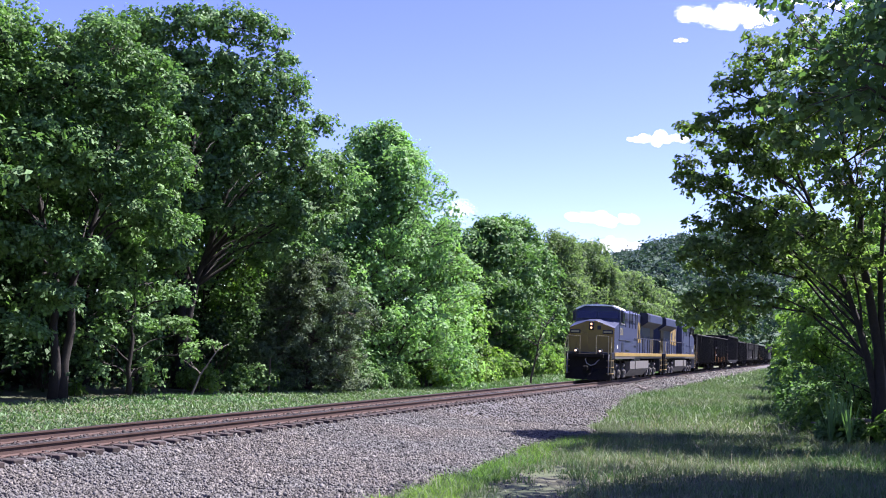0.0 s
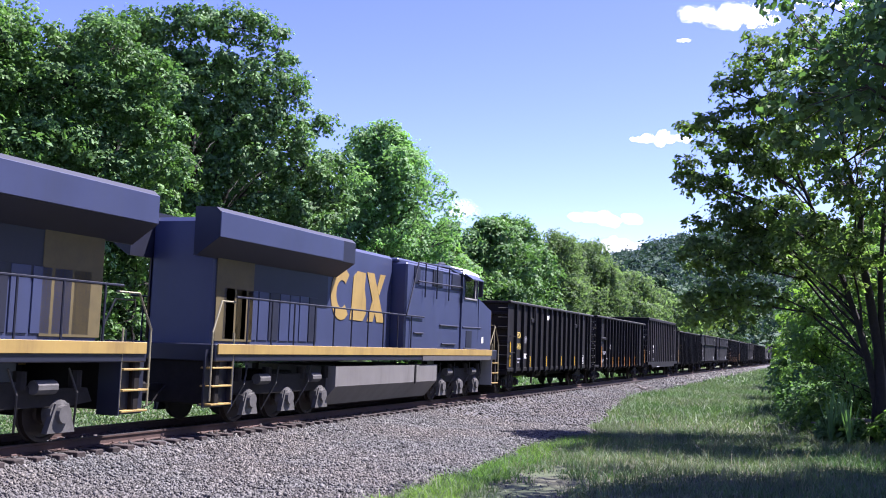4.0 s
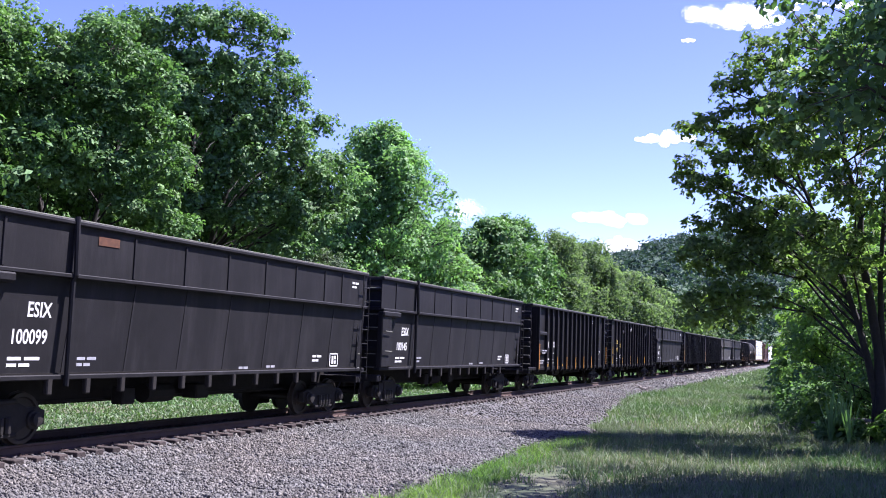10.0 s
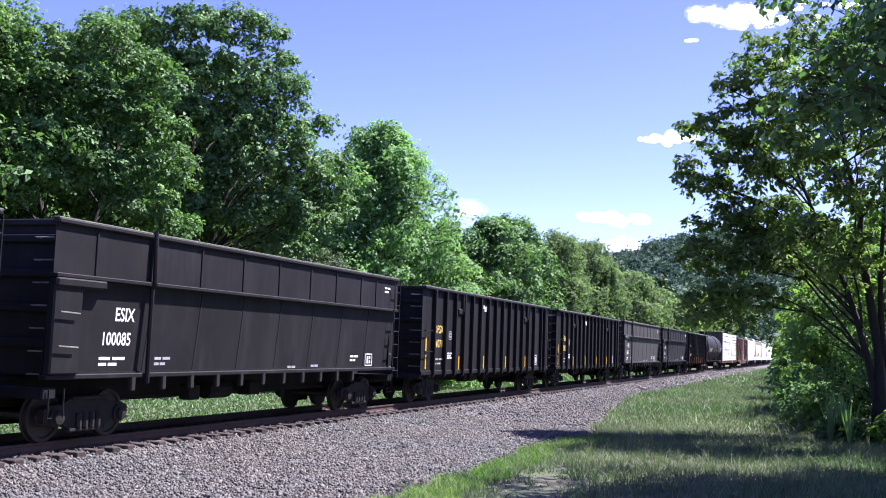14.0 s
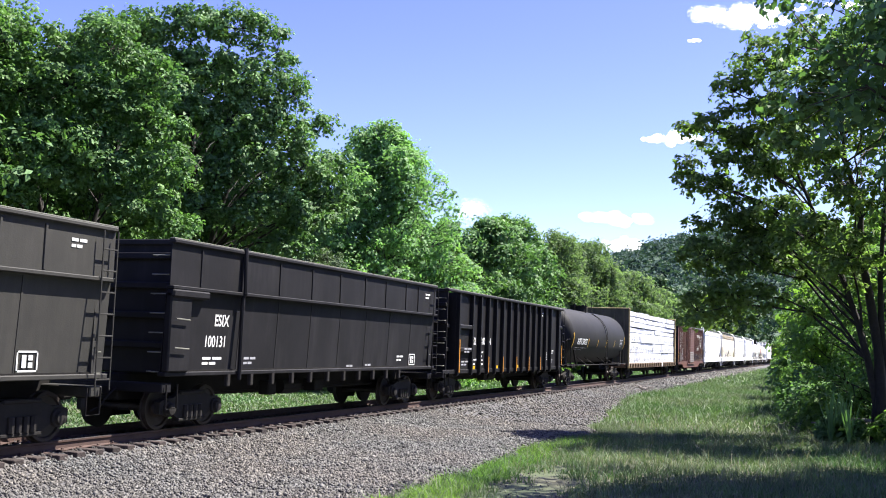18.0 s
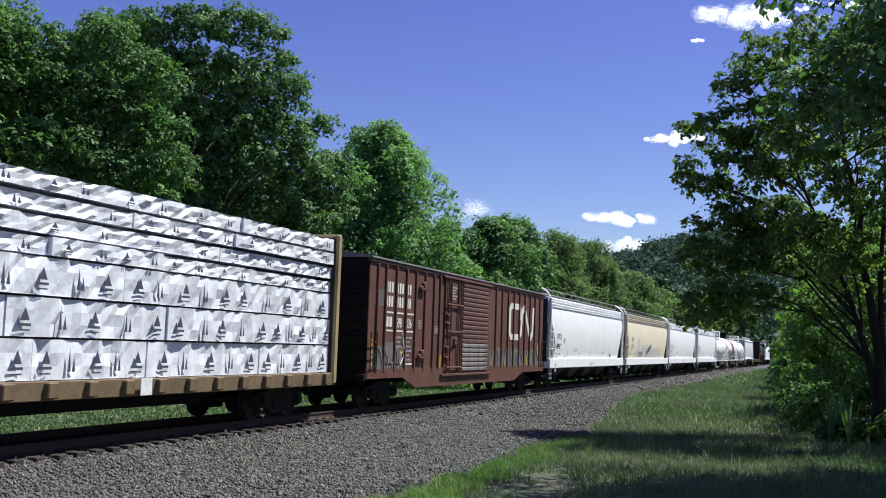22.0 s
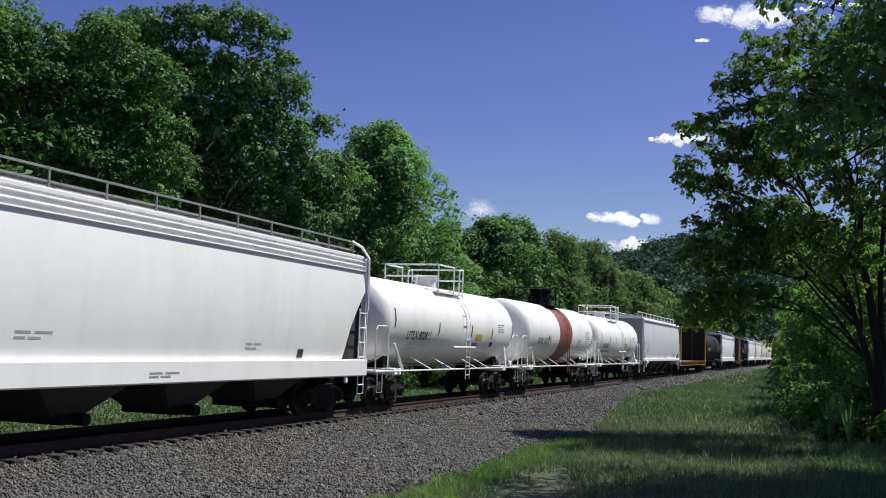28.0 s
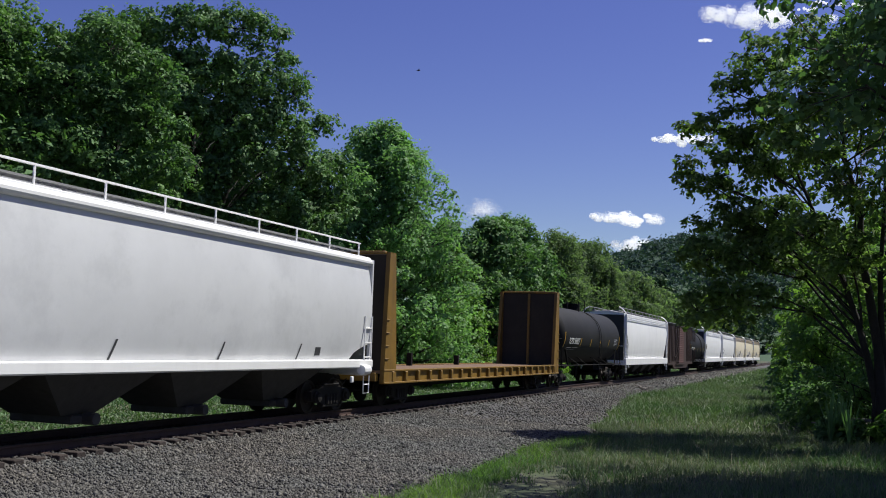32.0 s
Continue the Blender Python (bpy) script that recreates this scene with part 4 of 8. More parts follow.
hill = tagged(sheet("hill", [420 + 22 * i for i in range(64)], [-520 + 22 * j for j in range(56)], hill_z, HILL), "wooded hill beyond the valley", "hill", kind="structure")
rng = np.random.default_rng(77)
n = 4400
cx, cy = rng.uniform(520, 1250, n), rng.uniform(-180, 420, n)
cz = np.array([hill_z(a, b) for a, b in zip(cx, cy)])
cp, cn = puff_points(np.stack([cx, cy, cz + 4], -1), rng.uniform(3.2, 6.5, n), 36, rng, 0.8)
tagged(new("hill_trees", leaves_mesh("hill_trees", cp, cn, 2.1, rng, LEAF_HAZED)), "unbroken woods on a distant hillside", "woods", kind="stuff")
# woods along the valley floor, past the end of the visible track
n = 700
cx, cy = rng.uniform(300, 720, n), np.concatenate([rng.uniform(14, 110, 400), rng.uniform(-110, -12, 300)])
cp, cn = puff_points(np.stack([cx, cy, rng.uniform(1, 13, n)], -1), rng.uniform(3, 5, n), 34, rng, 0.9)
tagged(new("valley_woods", leaves_mesh("valley_woods", cp, cn, 1.5, rng, LEAF_HAZED)), "distant woods along the valley floor", "woods", kind="stuff")
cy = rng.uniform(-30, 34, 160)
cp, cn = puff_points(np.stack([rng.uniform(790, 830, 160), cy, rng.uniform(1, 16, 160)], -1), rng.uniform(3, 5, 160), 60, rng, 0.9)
tagged(new("valley_woods", leaves_mesh("valley_woods", cp, cn, 1.5, rng, LEAF_HAZED)), "distant woods along the valley floor", "woods", kind="stuff")

CLOUD = mat("cloud", (0.95, 0.95, 0.96), 1.0, vary=0.03, scale=0.01, translucent=0.5, spec=0.0, through_tint=(1, 1, 1))
# a faint glow of its own, added to keep cloud undersides white
CLOUD.node_tree.nodes["Principled BSDF"].inputs["Emission Color"].default_value = (1, 1, 1, 1)
CLOUD.node_tree.nodes["Principled BSDF"].inputs["Emission Strength"].default_value = 0.35
CLOUDS = []
DIST = 3600.0
for i, (px, py, w, h, puffs, per) in enumerate(((1296, 28, 150, 30, 44, 190), (1350, 14, 80, 10, 18, 70), (1430, 6, 90, 7, 16, 50), (1490, 10, 45, 10, 12, 60), (1158, 243, 84, 20, 26, 170), (1062, 384, 96, 26, 28, 190),
                                                  (1082, 432, 74, 28, 26, 220), (808, 368, 34, 40, 14, 60), (1208, 72, 26, 7, 8, 40))):
    r2 = np.random.default_rng(200 + i)
    ob = new("cloud")
    tagged(ob, "small white fair-weather cloud", "cloud", "clouds in the sky")
    m = DIST / 1815.4
    fx = r2.normal(size=puffs) * 0.26
    fz = r2.normal(size=puffs) * 0.24 * (1 - np.minimum(np.abs(fx) * 1.4, 0.8)) - 0.1
    c = np.stack([fx * w * m, r2.normal(size=puffs) * h * m * 0.4, fz * h * m], -1)
    p, nr = puff_points(c, h * m * r2.uniform(0.2, 0.5, puffs), int(per * 2.3), r2, 0.7, 1.9)
    part("cloud_puff", leaves_mesh("cloud_puff", p, nr, 2.1, r2, CLOUD), None, ob)
    CLOUDS.append((ob, (px - 784) / 1568, (441 - py) / 1568))

BIRD = new("bird")
tagged(BIRD, "small dark bird flying across the sky", "bird")
DARK_FEATHER = mat("dark_feather", (0.0129, 0.012, 0.012), 0.7)
part("body", Geo().lathe_x([(-0.16, 0.01), (-0.10, 0.045), (0.0, 0.06), (0.10, 0.04), (0.17, 0.012)], 0, 0, 10), DARK_FEATHER, BIRD, smooth=True)
part("tail", Geo().add([(-0.14, -0.02, 0), (-0.14, 0.02, 0), (-0.28, 0.06, 0.01), (-0.28, -0.06, 0.01), (-0.2, 0, 0.02)], [(0, 1, 4), (1, 2, 4), (2, 3, 4), (3, 0, 4)]), DARK_FEATHER, BIRD)
WINGS = []
for s in (-1, 1):
    WINGS.append(part("wing", Geo().add([(0.08, 0, 0), (-0.08, 0, 0), (-0.06, s * 0.16, 0.01), (-0.02, s * 0.30, 0), (0.04, s * 0.16, 0.015), (0, s * 0.15, 0.03)], [(0, 1, 5), (1, 2, 5), (2, 3, 5), (3, 4, 5), (4, 0, 5)]), DARK_FEATHER, BIRD))


# ---------------------------------------------------------------- ties, plates and spikes
TIE_MESH = Geo().box(-0.115, 0.115, -1.30, 1.30, -0.36, -0.178, 0.012).mesh("tie", TIE)
PLATE_MESH = Geo().box(-0.1, 0.1, -0.17, 0.17, -0.180, -0.165, 0.004).box(-0.03, 0.03, -0.115, -0.085, -0.17, -0.135, 0.008).box(-0.03, 0.03, 0.085, 0.115, -0.17, -0.135, 0.008).mesh("tie_plate", RAIL)
track = tagged(new("track_ties"), "row of weathered brown wooden ties under the rails", "ties", kind="structure")
rng = np.random.default_rng(4)
for i in range(150):
    x = 9.5 + 0.505 * i
    tie = part("tie", TIE_MESH, None, track, at=pose(x + rng.uniform(-0.03, 0.03), rng.uniform(-0.04, 0.04), rng.uniform(-0.008, 0.004), 0, 0, rng.uniform(-1.2, 1.2)))
    if i < 75:
        for y in (-0.755, 0.755):
            part("tie_plate", PLATE_MESH, None, tie, at=pose(0, y, 0.003))
g = Geo()
for i in range(60, 0, -1):
    g.box(9.5 - 0.505 * i - 0.115, 9.5 - 0.505 * i + 0.115, -1.3, 1.3, -0.36, -0.178)
for i in range(150, 900):
    g.box(9.5 + 0.505 * i - 0.115, 9.5 + 0.505 * i + 0.115, -1.3, 1.3, -0.36, -0.178)
part("far_ties", quads_mesh("far_ties", g.v, g.f, TIE), None, track)["kind"] = "stuff"


# ---------------------------------------------------------------- train: paints
BLACK = mat("black_paint", (0.0082, 0.0076, 0.0089), 0.6, spec=0.22, vary=0.3, scale=1.5, bump=0.08, stain=(0.0275, 0.0232, 0.0215), stain_amount=0.5, stain_scale=0.9, streak=True)
BLACK2 = mat("worn_black_paint", (0.009, 0.0084, 0.0098), 0.65, spec=0.22, vary=0.4, scale=1.1, bump=0.08, stain=(0.0310, 0.0290, 0.0310), stain_amount=0.5, stain_scale=0.55, streak=True)
OLIVE = mat("dusty_olive_paint", (0.0206, 0.0193, 0.0159), 0.75, vary=0.3, scale=1.2, bump=0.1, stain=(0.0344, 0.031, 0.0258), stain_amount=0.7, stain_scale=0.8, streak=True)
DUSTY = mat("dusty_edge", (0.1462, 0.1462, 0.1204), 0.9, vary=0.4, scale=3)
DARK = mat("greasy_underframe", (0.0103, 0.009, 0.0082), 0.8, spec=0.2, vary=0.4, scale=5, bump=0.2)
TRUCKM = mat("dirty_cast_steel", (0.0155, 0.0133, 0.012), 0.8, spec=0.3, vary=0.4, scale=6, bump=0.2)
WHEELM = mat("wheel_steel", (0.0301, 0.0224, 0.0189), 0.6, metal=0.4, vary=0.3, scale=6)
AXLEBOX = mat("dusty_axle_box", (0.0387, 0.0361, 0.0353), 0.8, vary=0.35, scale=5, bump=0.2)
LOCO_BOX = mat("pale_dusty_casting", (0.0731, 0.0697, 0.0662), 0.8, vary=0.35, scale=5, bump=0.2)
TANK_GREY = mat("fuel_tank_grey", (0.1376, 0.1307, 0.1221), 0.7, vary=0.15, scale=1.2, stain=(0.0774, 0.0688, 0.0602), stain_amount=0.5, streak=True)
# yellow with the radiator's shade put in; also colours a rubbed patch
SHADED_RUBBED_YELLOW = mat("sooty_yellow", (0.0946, 0.0731, 0.0258), 0.7, vary=0.3, scale=1.5)
CREAM_LETTER = mat("letter_cream", (0.2408, 0.215, 0.1247), 0.6, vary=0.2, scale=7)
SILLGREY = mat("grimy_sill", (0.0731, 0.0705, 0.0714), 0.6, vary=0.2, scale=2)
BLUE = mat("locomotive_blue", (0.0335, 0.0421, 0.0929), 0.45, vary=0.14, scale=0.8, stain=(0.0344, 0.0396, 0.0645), stain_amount=0.4, stain_scale=0.7, streak=True)
NAVY = mat("radiator_navy", (0.0086, 0.0103, 0.0224), 0.5, vary=0.2, scale=1)
YELLOW = mat("locomotive_yellow", (0.31, 0.212, 0.062), 0.5, vary=0.15, scale=1.5, stain=(0.1376, 0.086, 0.0344), stain_amount=0.5, streak=True)
# stained nose yellow, duller than the stripe: the front's shade put into it
NOSE = mat("dull_nose_yellow", (0.215, 0.1462, 0.0301), 0.55, vary=0.2, scale=1.2, stain=(0.0688, 0.0473, 0.0258), stain_amount=0.6, stain_scale=1.2)
SILVER = mat("silver_grey", (0.2322, 0.2322, 0.2322), 0.5, vary=0.15, scale=1.2, stain=(0.1204, 0.1032, 0.0946), stain_amount=0.4, streak=True)
WHITE = mat("white_paint", (0.88, 0.87, 0.86), 0.4, vary=0.05, scale=0.7, stain=(0.55, 0.53, 0.52), stain_amount=0.2, stain_scale=0.4, streak=True)
CLEAN_WHITE = mat("tank_white", (0.90, 0.89, 0.86), 0.38, vary=0.05, scale=0.7, stain=(0.36, 0.31, 0.25), stain_amount=0.35, stain_scale=0.5)
GREYWHITE = mat("pale_grey_paint", (0.66, 0.66, 0.67), 0.45, vary=0.08, scale=0.5, stain=(0.42, 0.42, 0.43), stain_amount=0.6, stain_scale=0.4)
CREAM = mat("cream_paint", (0.74, 0.66, 0.49), 0.5, vary=0.06, scale=0.7, stain=(0.48, 0.40, 0.28), stain_amount=0.3, streak=True)
RUSTROOF = mat("tan_roof", (0.3784, 0.301, 0.2064), 0.7, vary=0.25, scale=2, stain=(0.516, 0.43, 0.301), stain_amount=0.6)
PRIMER = mat("grey_overpaint", (0.344, 0.3096, 0.2666), 0.6, vary=0.15, scale=2)
# streaked end paint, near black because the ends' shade is put into it
END_SHADE = mat("grimy_end_paint", (0.0361, 0.0353, 0.0344), 0.7, vary=0.3, scale=1.5, stain=(0.043, 0.0387, 0.0344), stain_amount=0.6, streak=True)
BROWN = mat("boxcar_brown", (0.1161, 0.0464, 0.031), 0.6, vary=0.22, scale=1.2, bump=0.08, stain=(0.0473, 0.0258, 0.0206), stain_amount=0.65, stain_scale=1.1, streak=True)
RUST_SPOT = mat("rust_spot", (0.085, 0.032, 0.014), 0.9, vary=0.4, scale=8)
BULK_DARK = mat("sooty_bulkhead_face", (0.028, 0.022, 0.016), 0.75, vary=0.3, scale=1.5, stain=(0.05, 0.035, 0.02), stain_amount=0.4, streak=True)
BROWN_DARK = mat("dark_red_brown", (0.043, 0.0224, 0.0172), 0.65, vary=0.2, scale=1.2)
BAND = mat("red_brown_band", (0.258, 0.0817, 0.0559), 0.5, vary=0.1, scale=1.5, stain=(0.172, 0.0688, 0.0516), stain_amount=0.4)
OCHRE = mat("flatcar_yellow", (0.2064, 0.1161, 0.0155), 0.55, vary=0.2, scale=1.5, stain=(0.1032, 0.0602, 0.0258), stain_amount=0.6, streak=True)
# weathered bulkhead steel, darker than its posts: the face's shade put in
BULKFACE = mat("dark_bulkhead_face", (0.09, 0.075, 0.05), 0.75, vary=0.3, scale=1.5, stain=(0.05, 0.035, 0.025), stain_amount=0.6, streak=True)
SILLTAN = mat("tan_sill_steel", (0.1462, 0.0989, 0.0516), 0.75, vary=0.35, scale=2.5, bump=0.2, stain=(0.0688, 0.0473, 0.0301), stain_amount=0.6)
STEELTAN = mat("weathered_bulkhead", (0.344, 0.2666, 0.129), 0.7, vary=0.25, scale=1.5, stain=(0.1376, 0.086, 0.0516), stain_amount=0.6, streak=True)
DECKRUST = mat("rusty_deck_steel", (0.1806, 0.1075, 0.0645), 0.8, vary=0.35, scale=2.5, bump=0.2, stain=(0.0602, 0.043, 0.0344), stain_amount=0.6)
WRAP = mat("lumber_wrap", (0.68, 0.69, 0.74), 0.42, vary=0.14, scale=2.5, bump=1.0, bump_scale=4, random_ob=0.06)
INK = mat("print_ink", (0.0602, 0.0645, 0.1032), 0.5, vary=0.25, scale=5)
LETTER_WHITE = mat("letter_white", (0.70, 0.70, 0.68), 0.6, vary=0.25, scale=7)
LETTER_YELLOW = mat("letter_yellow", (0.62, 0.46, 0.12), 0.6, vary=0.25, scale=7)
LETTER_BLACK = mat("letter_black", (0.035, 0.035, 0.04), 0.6, vary=0.3, scale=7)
LETTER_GREY = mat("letter_grey", (0.30, 0.30, 0.32), 0.6, vary=0.3, scale=7)
REFLECT = mat("yellow_reflector", (0.5848, 0.344, 0.0172), 0.35, vary=0.1, scale=6)
GLASS = mat("cab_glass", (0.0103, 0.0112, 0.0138), 0.06, vary=0.1, spec=0.9)
ORANGE_LAMP = glow("headlight_glow", (1.0, 0.45, 0.2), 0.9)
DITCH_LAMP = glow("ditch_light_glow", (1.0, 0.72, 0.45), 0.9)
ORANGE_TAPE = mat("orange_reflector", (0.473, 0.2064, 0.0258), 0.4, vary=0.15, scale=6)
GRAFFITI = mat("graffiti_grey", (0.1376, 0.129, 0.1247), 0.6, vary=0.4, scale=2.2, second=(0.0731, 0.0688, 0.0688))
GRAFFITI_LINE = mat("graffiti_pale", (0.2924, 0.2838, 0.258), 0.6, vary=0.3, scale=3)
WASH = mat("cleaned_patch_grey", (0.56, 0.52, 0.46), 0.55, vary=0.16, scale=0.9)

# ---------------------------------------------------------------- train: shared pieces
CARS = []          # (thing, place of its middle along the train)
WHEELS = []        # (wheelset, its pose on the truck, radius, place along the train)
SHARED = {}


def shared(key, make, material, smooth=False):
    if key not in SHARED:
        SHARED[key] = make().mesh(key, material, smooth)
    return SHARED[key]


def ring_y(geo, profile, n=20):
    """A body of revolution about the y axis: profile of (y, radius)."""
    rings = [[(r * math.cos(2 * math.pi * k / n), y, r * math.sin(2 * math.pi * k / n)) for k in range(n)] for y, r in profile]
    return geo.loft(rings)


def wheelset_geo(r):
    g = Geo()
    for s in (-1, 1):
        ring_y(g, [(s * 0.68, r * 0.3), (s * 0.69, r + 0.026), (s * 0.715, r + 0.026), (s * 0.725, r), (s * 0.82, r - 0.004), (s * 0.822, r - 0.07),
                   (s * 0.785, r - 0.09), (s * 0.775, r * 0.42), (s * 0.83, r * 0.36), (s * 0.835, 0.11)])
        ring_y(g, [(s * 0.83, 0.085), (s * 1.12, 0.08)], 12)
    ring_y(g, [(-0.7, 0.085), (0.7, 0.085)], 12)
    return g


def side_frame_geo():
    g = Geo()
    o = [(-1.16, 0.36), (-1.16, 0.60), (-0.98, 0.67), (-0.72, 0.67), (-0.42, 0.80), (0.42, 0.80), (0.72, 0.67), (0.98, 0.67), (1.16, 0.60), (1.16, 0.36), (1.02, 0.33),
         (0.74, 0.36), (0.42, 0.20), (-0.42, 0.20), (-0.74, 0.36), (-1.02, 0.33)]
    g.prism(o, -0.07, 0.07, "y")
    g.box(-0.46, 0.46, -0.11, 0.11, 0.74, 0.82, 0.02)
    g.box(-0.5, 0.5, -0.10, 0.10, 0.17, 0.25, 0.02)
    for x in (-0.875, 0.875):
        ring = [[(x + r * math.cos(2 * math.pi * k / 14), -y, 0.457 + r * math.sin(2 * math.pi * k / 14)) for k in range(14)] for y, r in ((0.05, 0.17), (0.12, 0.17), (0.13, 0.13), (0.20, 0.12), (0.21, 0.05))]
        g.loft(ring)
    for x in (-0.26, -0.09, 0.09, 0.26):
        g.tube([(x, -0.09, 0.25), (x, -0.09, 0.52)], 0.07, 8)
    return g


def truck(car, x, u):
    """A two-axle freight truck under a car."""
    b = part("truck", shared("truck", lambda: Geo().box(-0.22, 0.22, -1.02, 1.02, 0.42, 0.72, 0.04).box(-0.35, 0.35, -0.35, 0.35, 0.6, 0.8, 0.04)
                             .box(-0.95, 0.95, -0.12, 0.12, 0.38, 0.46), DARK), None, car, at=pose(x, 0, 0))
    for s in (-1, 1):
        part("side_frame", shared("side_frame", side_frame_geo, TRUCKM), None, b, at=pose(0, s * 0.99, 0, 0, 0, 0 if s < 0 else 180))
    for a in (-0.875, 0.875):
        w = part("wheelset", shared("wheelset", lambda: wheelset_geo(0.457), WHEELM, True), None, b, at=pose(a, 0, 0.457))
        WHEELS.append((w, Vector((a, 0, 0.457)), 0.457, u + x))
    return b


def coupler(car, x, z=0.84):
    s = 1 if x > 0 else -1
    def make():
        g = Geo().box(-0.25, 0.45, -0.09, 0.09, z - 0.09, z + 0.09, 0.02)
        g.box(0.38, 0.72, -0.17, 0.12, z - 0.16, z + 0.14, 0.05)
        g.box(0.62, 0.78, 0.04, 0.17, z - 0.13, z + 0.11, 0.04)
        g.tube([(0.05, 0.35, z + 0.05), (0.3, 0.36, z - 0.1), (0.5, 0.33, z - 0.32), (0.72, 0.28, z - 0.4)], 0.022, 6)
        return g
    part("coupler", shared("coupler%.2f" % z, make, DARK), None, car, at=pose(x, 0, 0, 0, 0, 0 if s > 0 else 180))


def bars(car, name, runs, material, r=0.017, n=6, label="", apart=False):
    """Bent round bars as one part: runs of points."""
    g = Geo()
    for run in runs:
        if apart:
            part(name, Geo().tube(run, r, n), material, car, label)
        else:
            g.tube(run, r, n)
    return None if apart else part(name, g, material, car, label)


def ladder_runs(x0, x1, y, z0, z1, step=0.4):
    runs = [[(x0, y, z0), (x0, y, z1)], [(x1, y, z0), (x1, y, z1)]]
    z = z0 + step * 0.5
    while z < z1:
        runs.append([(x0, y, z), (x1, y, z)])
        z += step
    return runs


def letters(text, height, x, z, material, car, surf, name="lettering", squeeze=0.9, near=True):
    """Writing on the side: x is its left end, z its foot; surf(z) gives the side's half-width there."""
    cu = bpy.data.curves.new("writing", "FONT")
    cu.body = text
    cu.size = height / 0.72
    cu.resolution_u = 3
    cu.offset = 0.016 * cu.size
    tmp = bpy.data.objects.new("writing", cu)
    scene.collection.objects.link(tmp)
    dg = bpy.context.evaluated_depsgraph_get()
    me = bpy.data.meshes.new_from_object(tmp.evaluated_get(dg))
    bpy.data.objects.remove(tmp)
    bpy.data.curves.remove(cu)
    s = -1 if near else 1
    for v in me.vertices:
        a, b = v.co.x * squeeze, v.co.y
        v.co = (x + a if near else -x - a, s * (surf(z + b) + 0.006), z + b)
    me.materials.clear()
    me.materials.append(material)
    me.update()
    return part(name, me, None, car)


def patch(car, x0, x1, z0, z1, material, surf, name="marking", gap=0.006, near=True, rows=1):
    """A thin painted plate that lies on the side."""
    g = Geo()
    s = -1 if near else 1
    n = 6 if (z1 - z0) > 0.2 else 2
    front = [(x, s * (surf(z0 + (z1 - z0) * i / n) + gap), z0 + (z1 - z0) * i / n) for x in (x0, x1) for i in range(n + 1)]
    back = [(x, y - s * 0.004, z) for x, y, z in front]
    m = n + 1
    fs = [(i, i + 1, m + i + 1, m + i) for i in range(n)]
    g.add(front + back, fs + [tuple(k + 2 * m for k in f[::-1]) for f in fs] + [(0, m, 3 * m, 2 * m), (n, 2 * m + n, 3 * m + n, m + n)])
    return part(name, g, material, car)


def small_print(car, x, z, w, rows, material, surf, h=0.055, gap=0.11, fill=(1.0, 0.7, 0.9), name="small_print"):
    """Lines of writing too small to read, as bars."""
    g = Geo()
    for i in range(rows):
        zz = z - i * gap
        ww = w * fill[i % len(fill)]
        for a, b in ((0, 0.42 * ww), (0.52 * ww, ww)):
            y = surf(zz) + 0.005
            g.box(x + a, x + b, -y, -y + 0.003, zz, zz + h)
    return part(name, g, material, car)


def start_car(name, a, b, label, category):
    ob = new(name)
    tagged(ob, label, category, "vehicles of the train")
    ob.location = ((a + b) / 2, 0, 0)
    CARS.append((ob, (a + b) / 2))
    return ob, (b - a) / 2


def again(master, a, b, label=""):
    """A copy of a whole car with its middle between a and b."""
    ob = copy_thing(master, pose((a + b) / 2, 0, 0))
    for o in ob.children_recursive:
        if o.name.split(".")[0] == "wheelset":
            WHEELS.append((o, o.location.copy(), 0.457, (a + b) / 2 + o.parent.location.x))
    CARS.append((ob, (a + b) / 2))
    return tagged(ob, label)


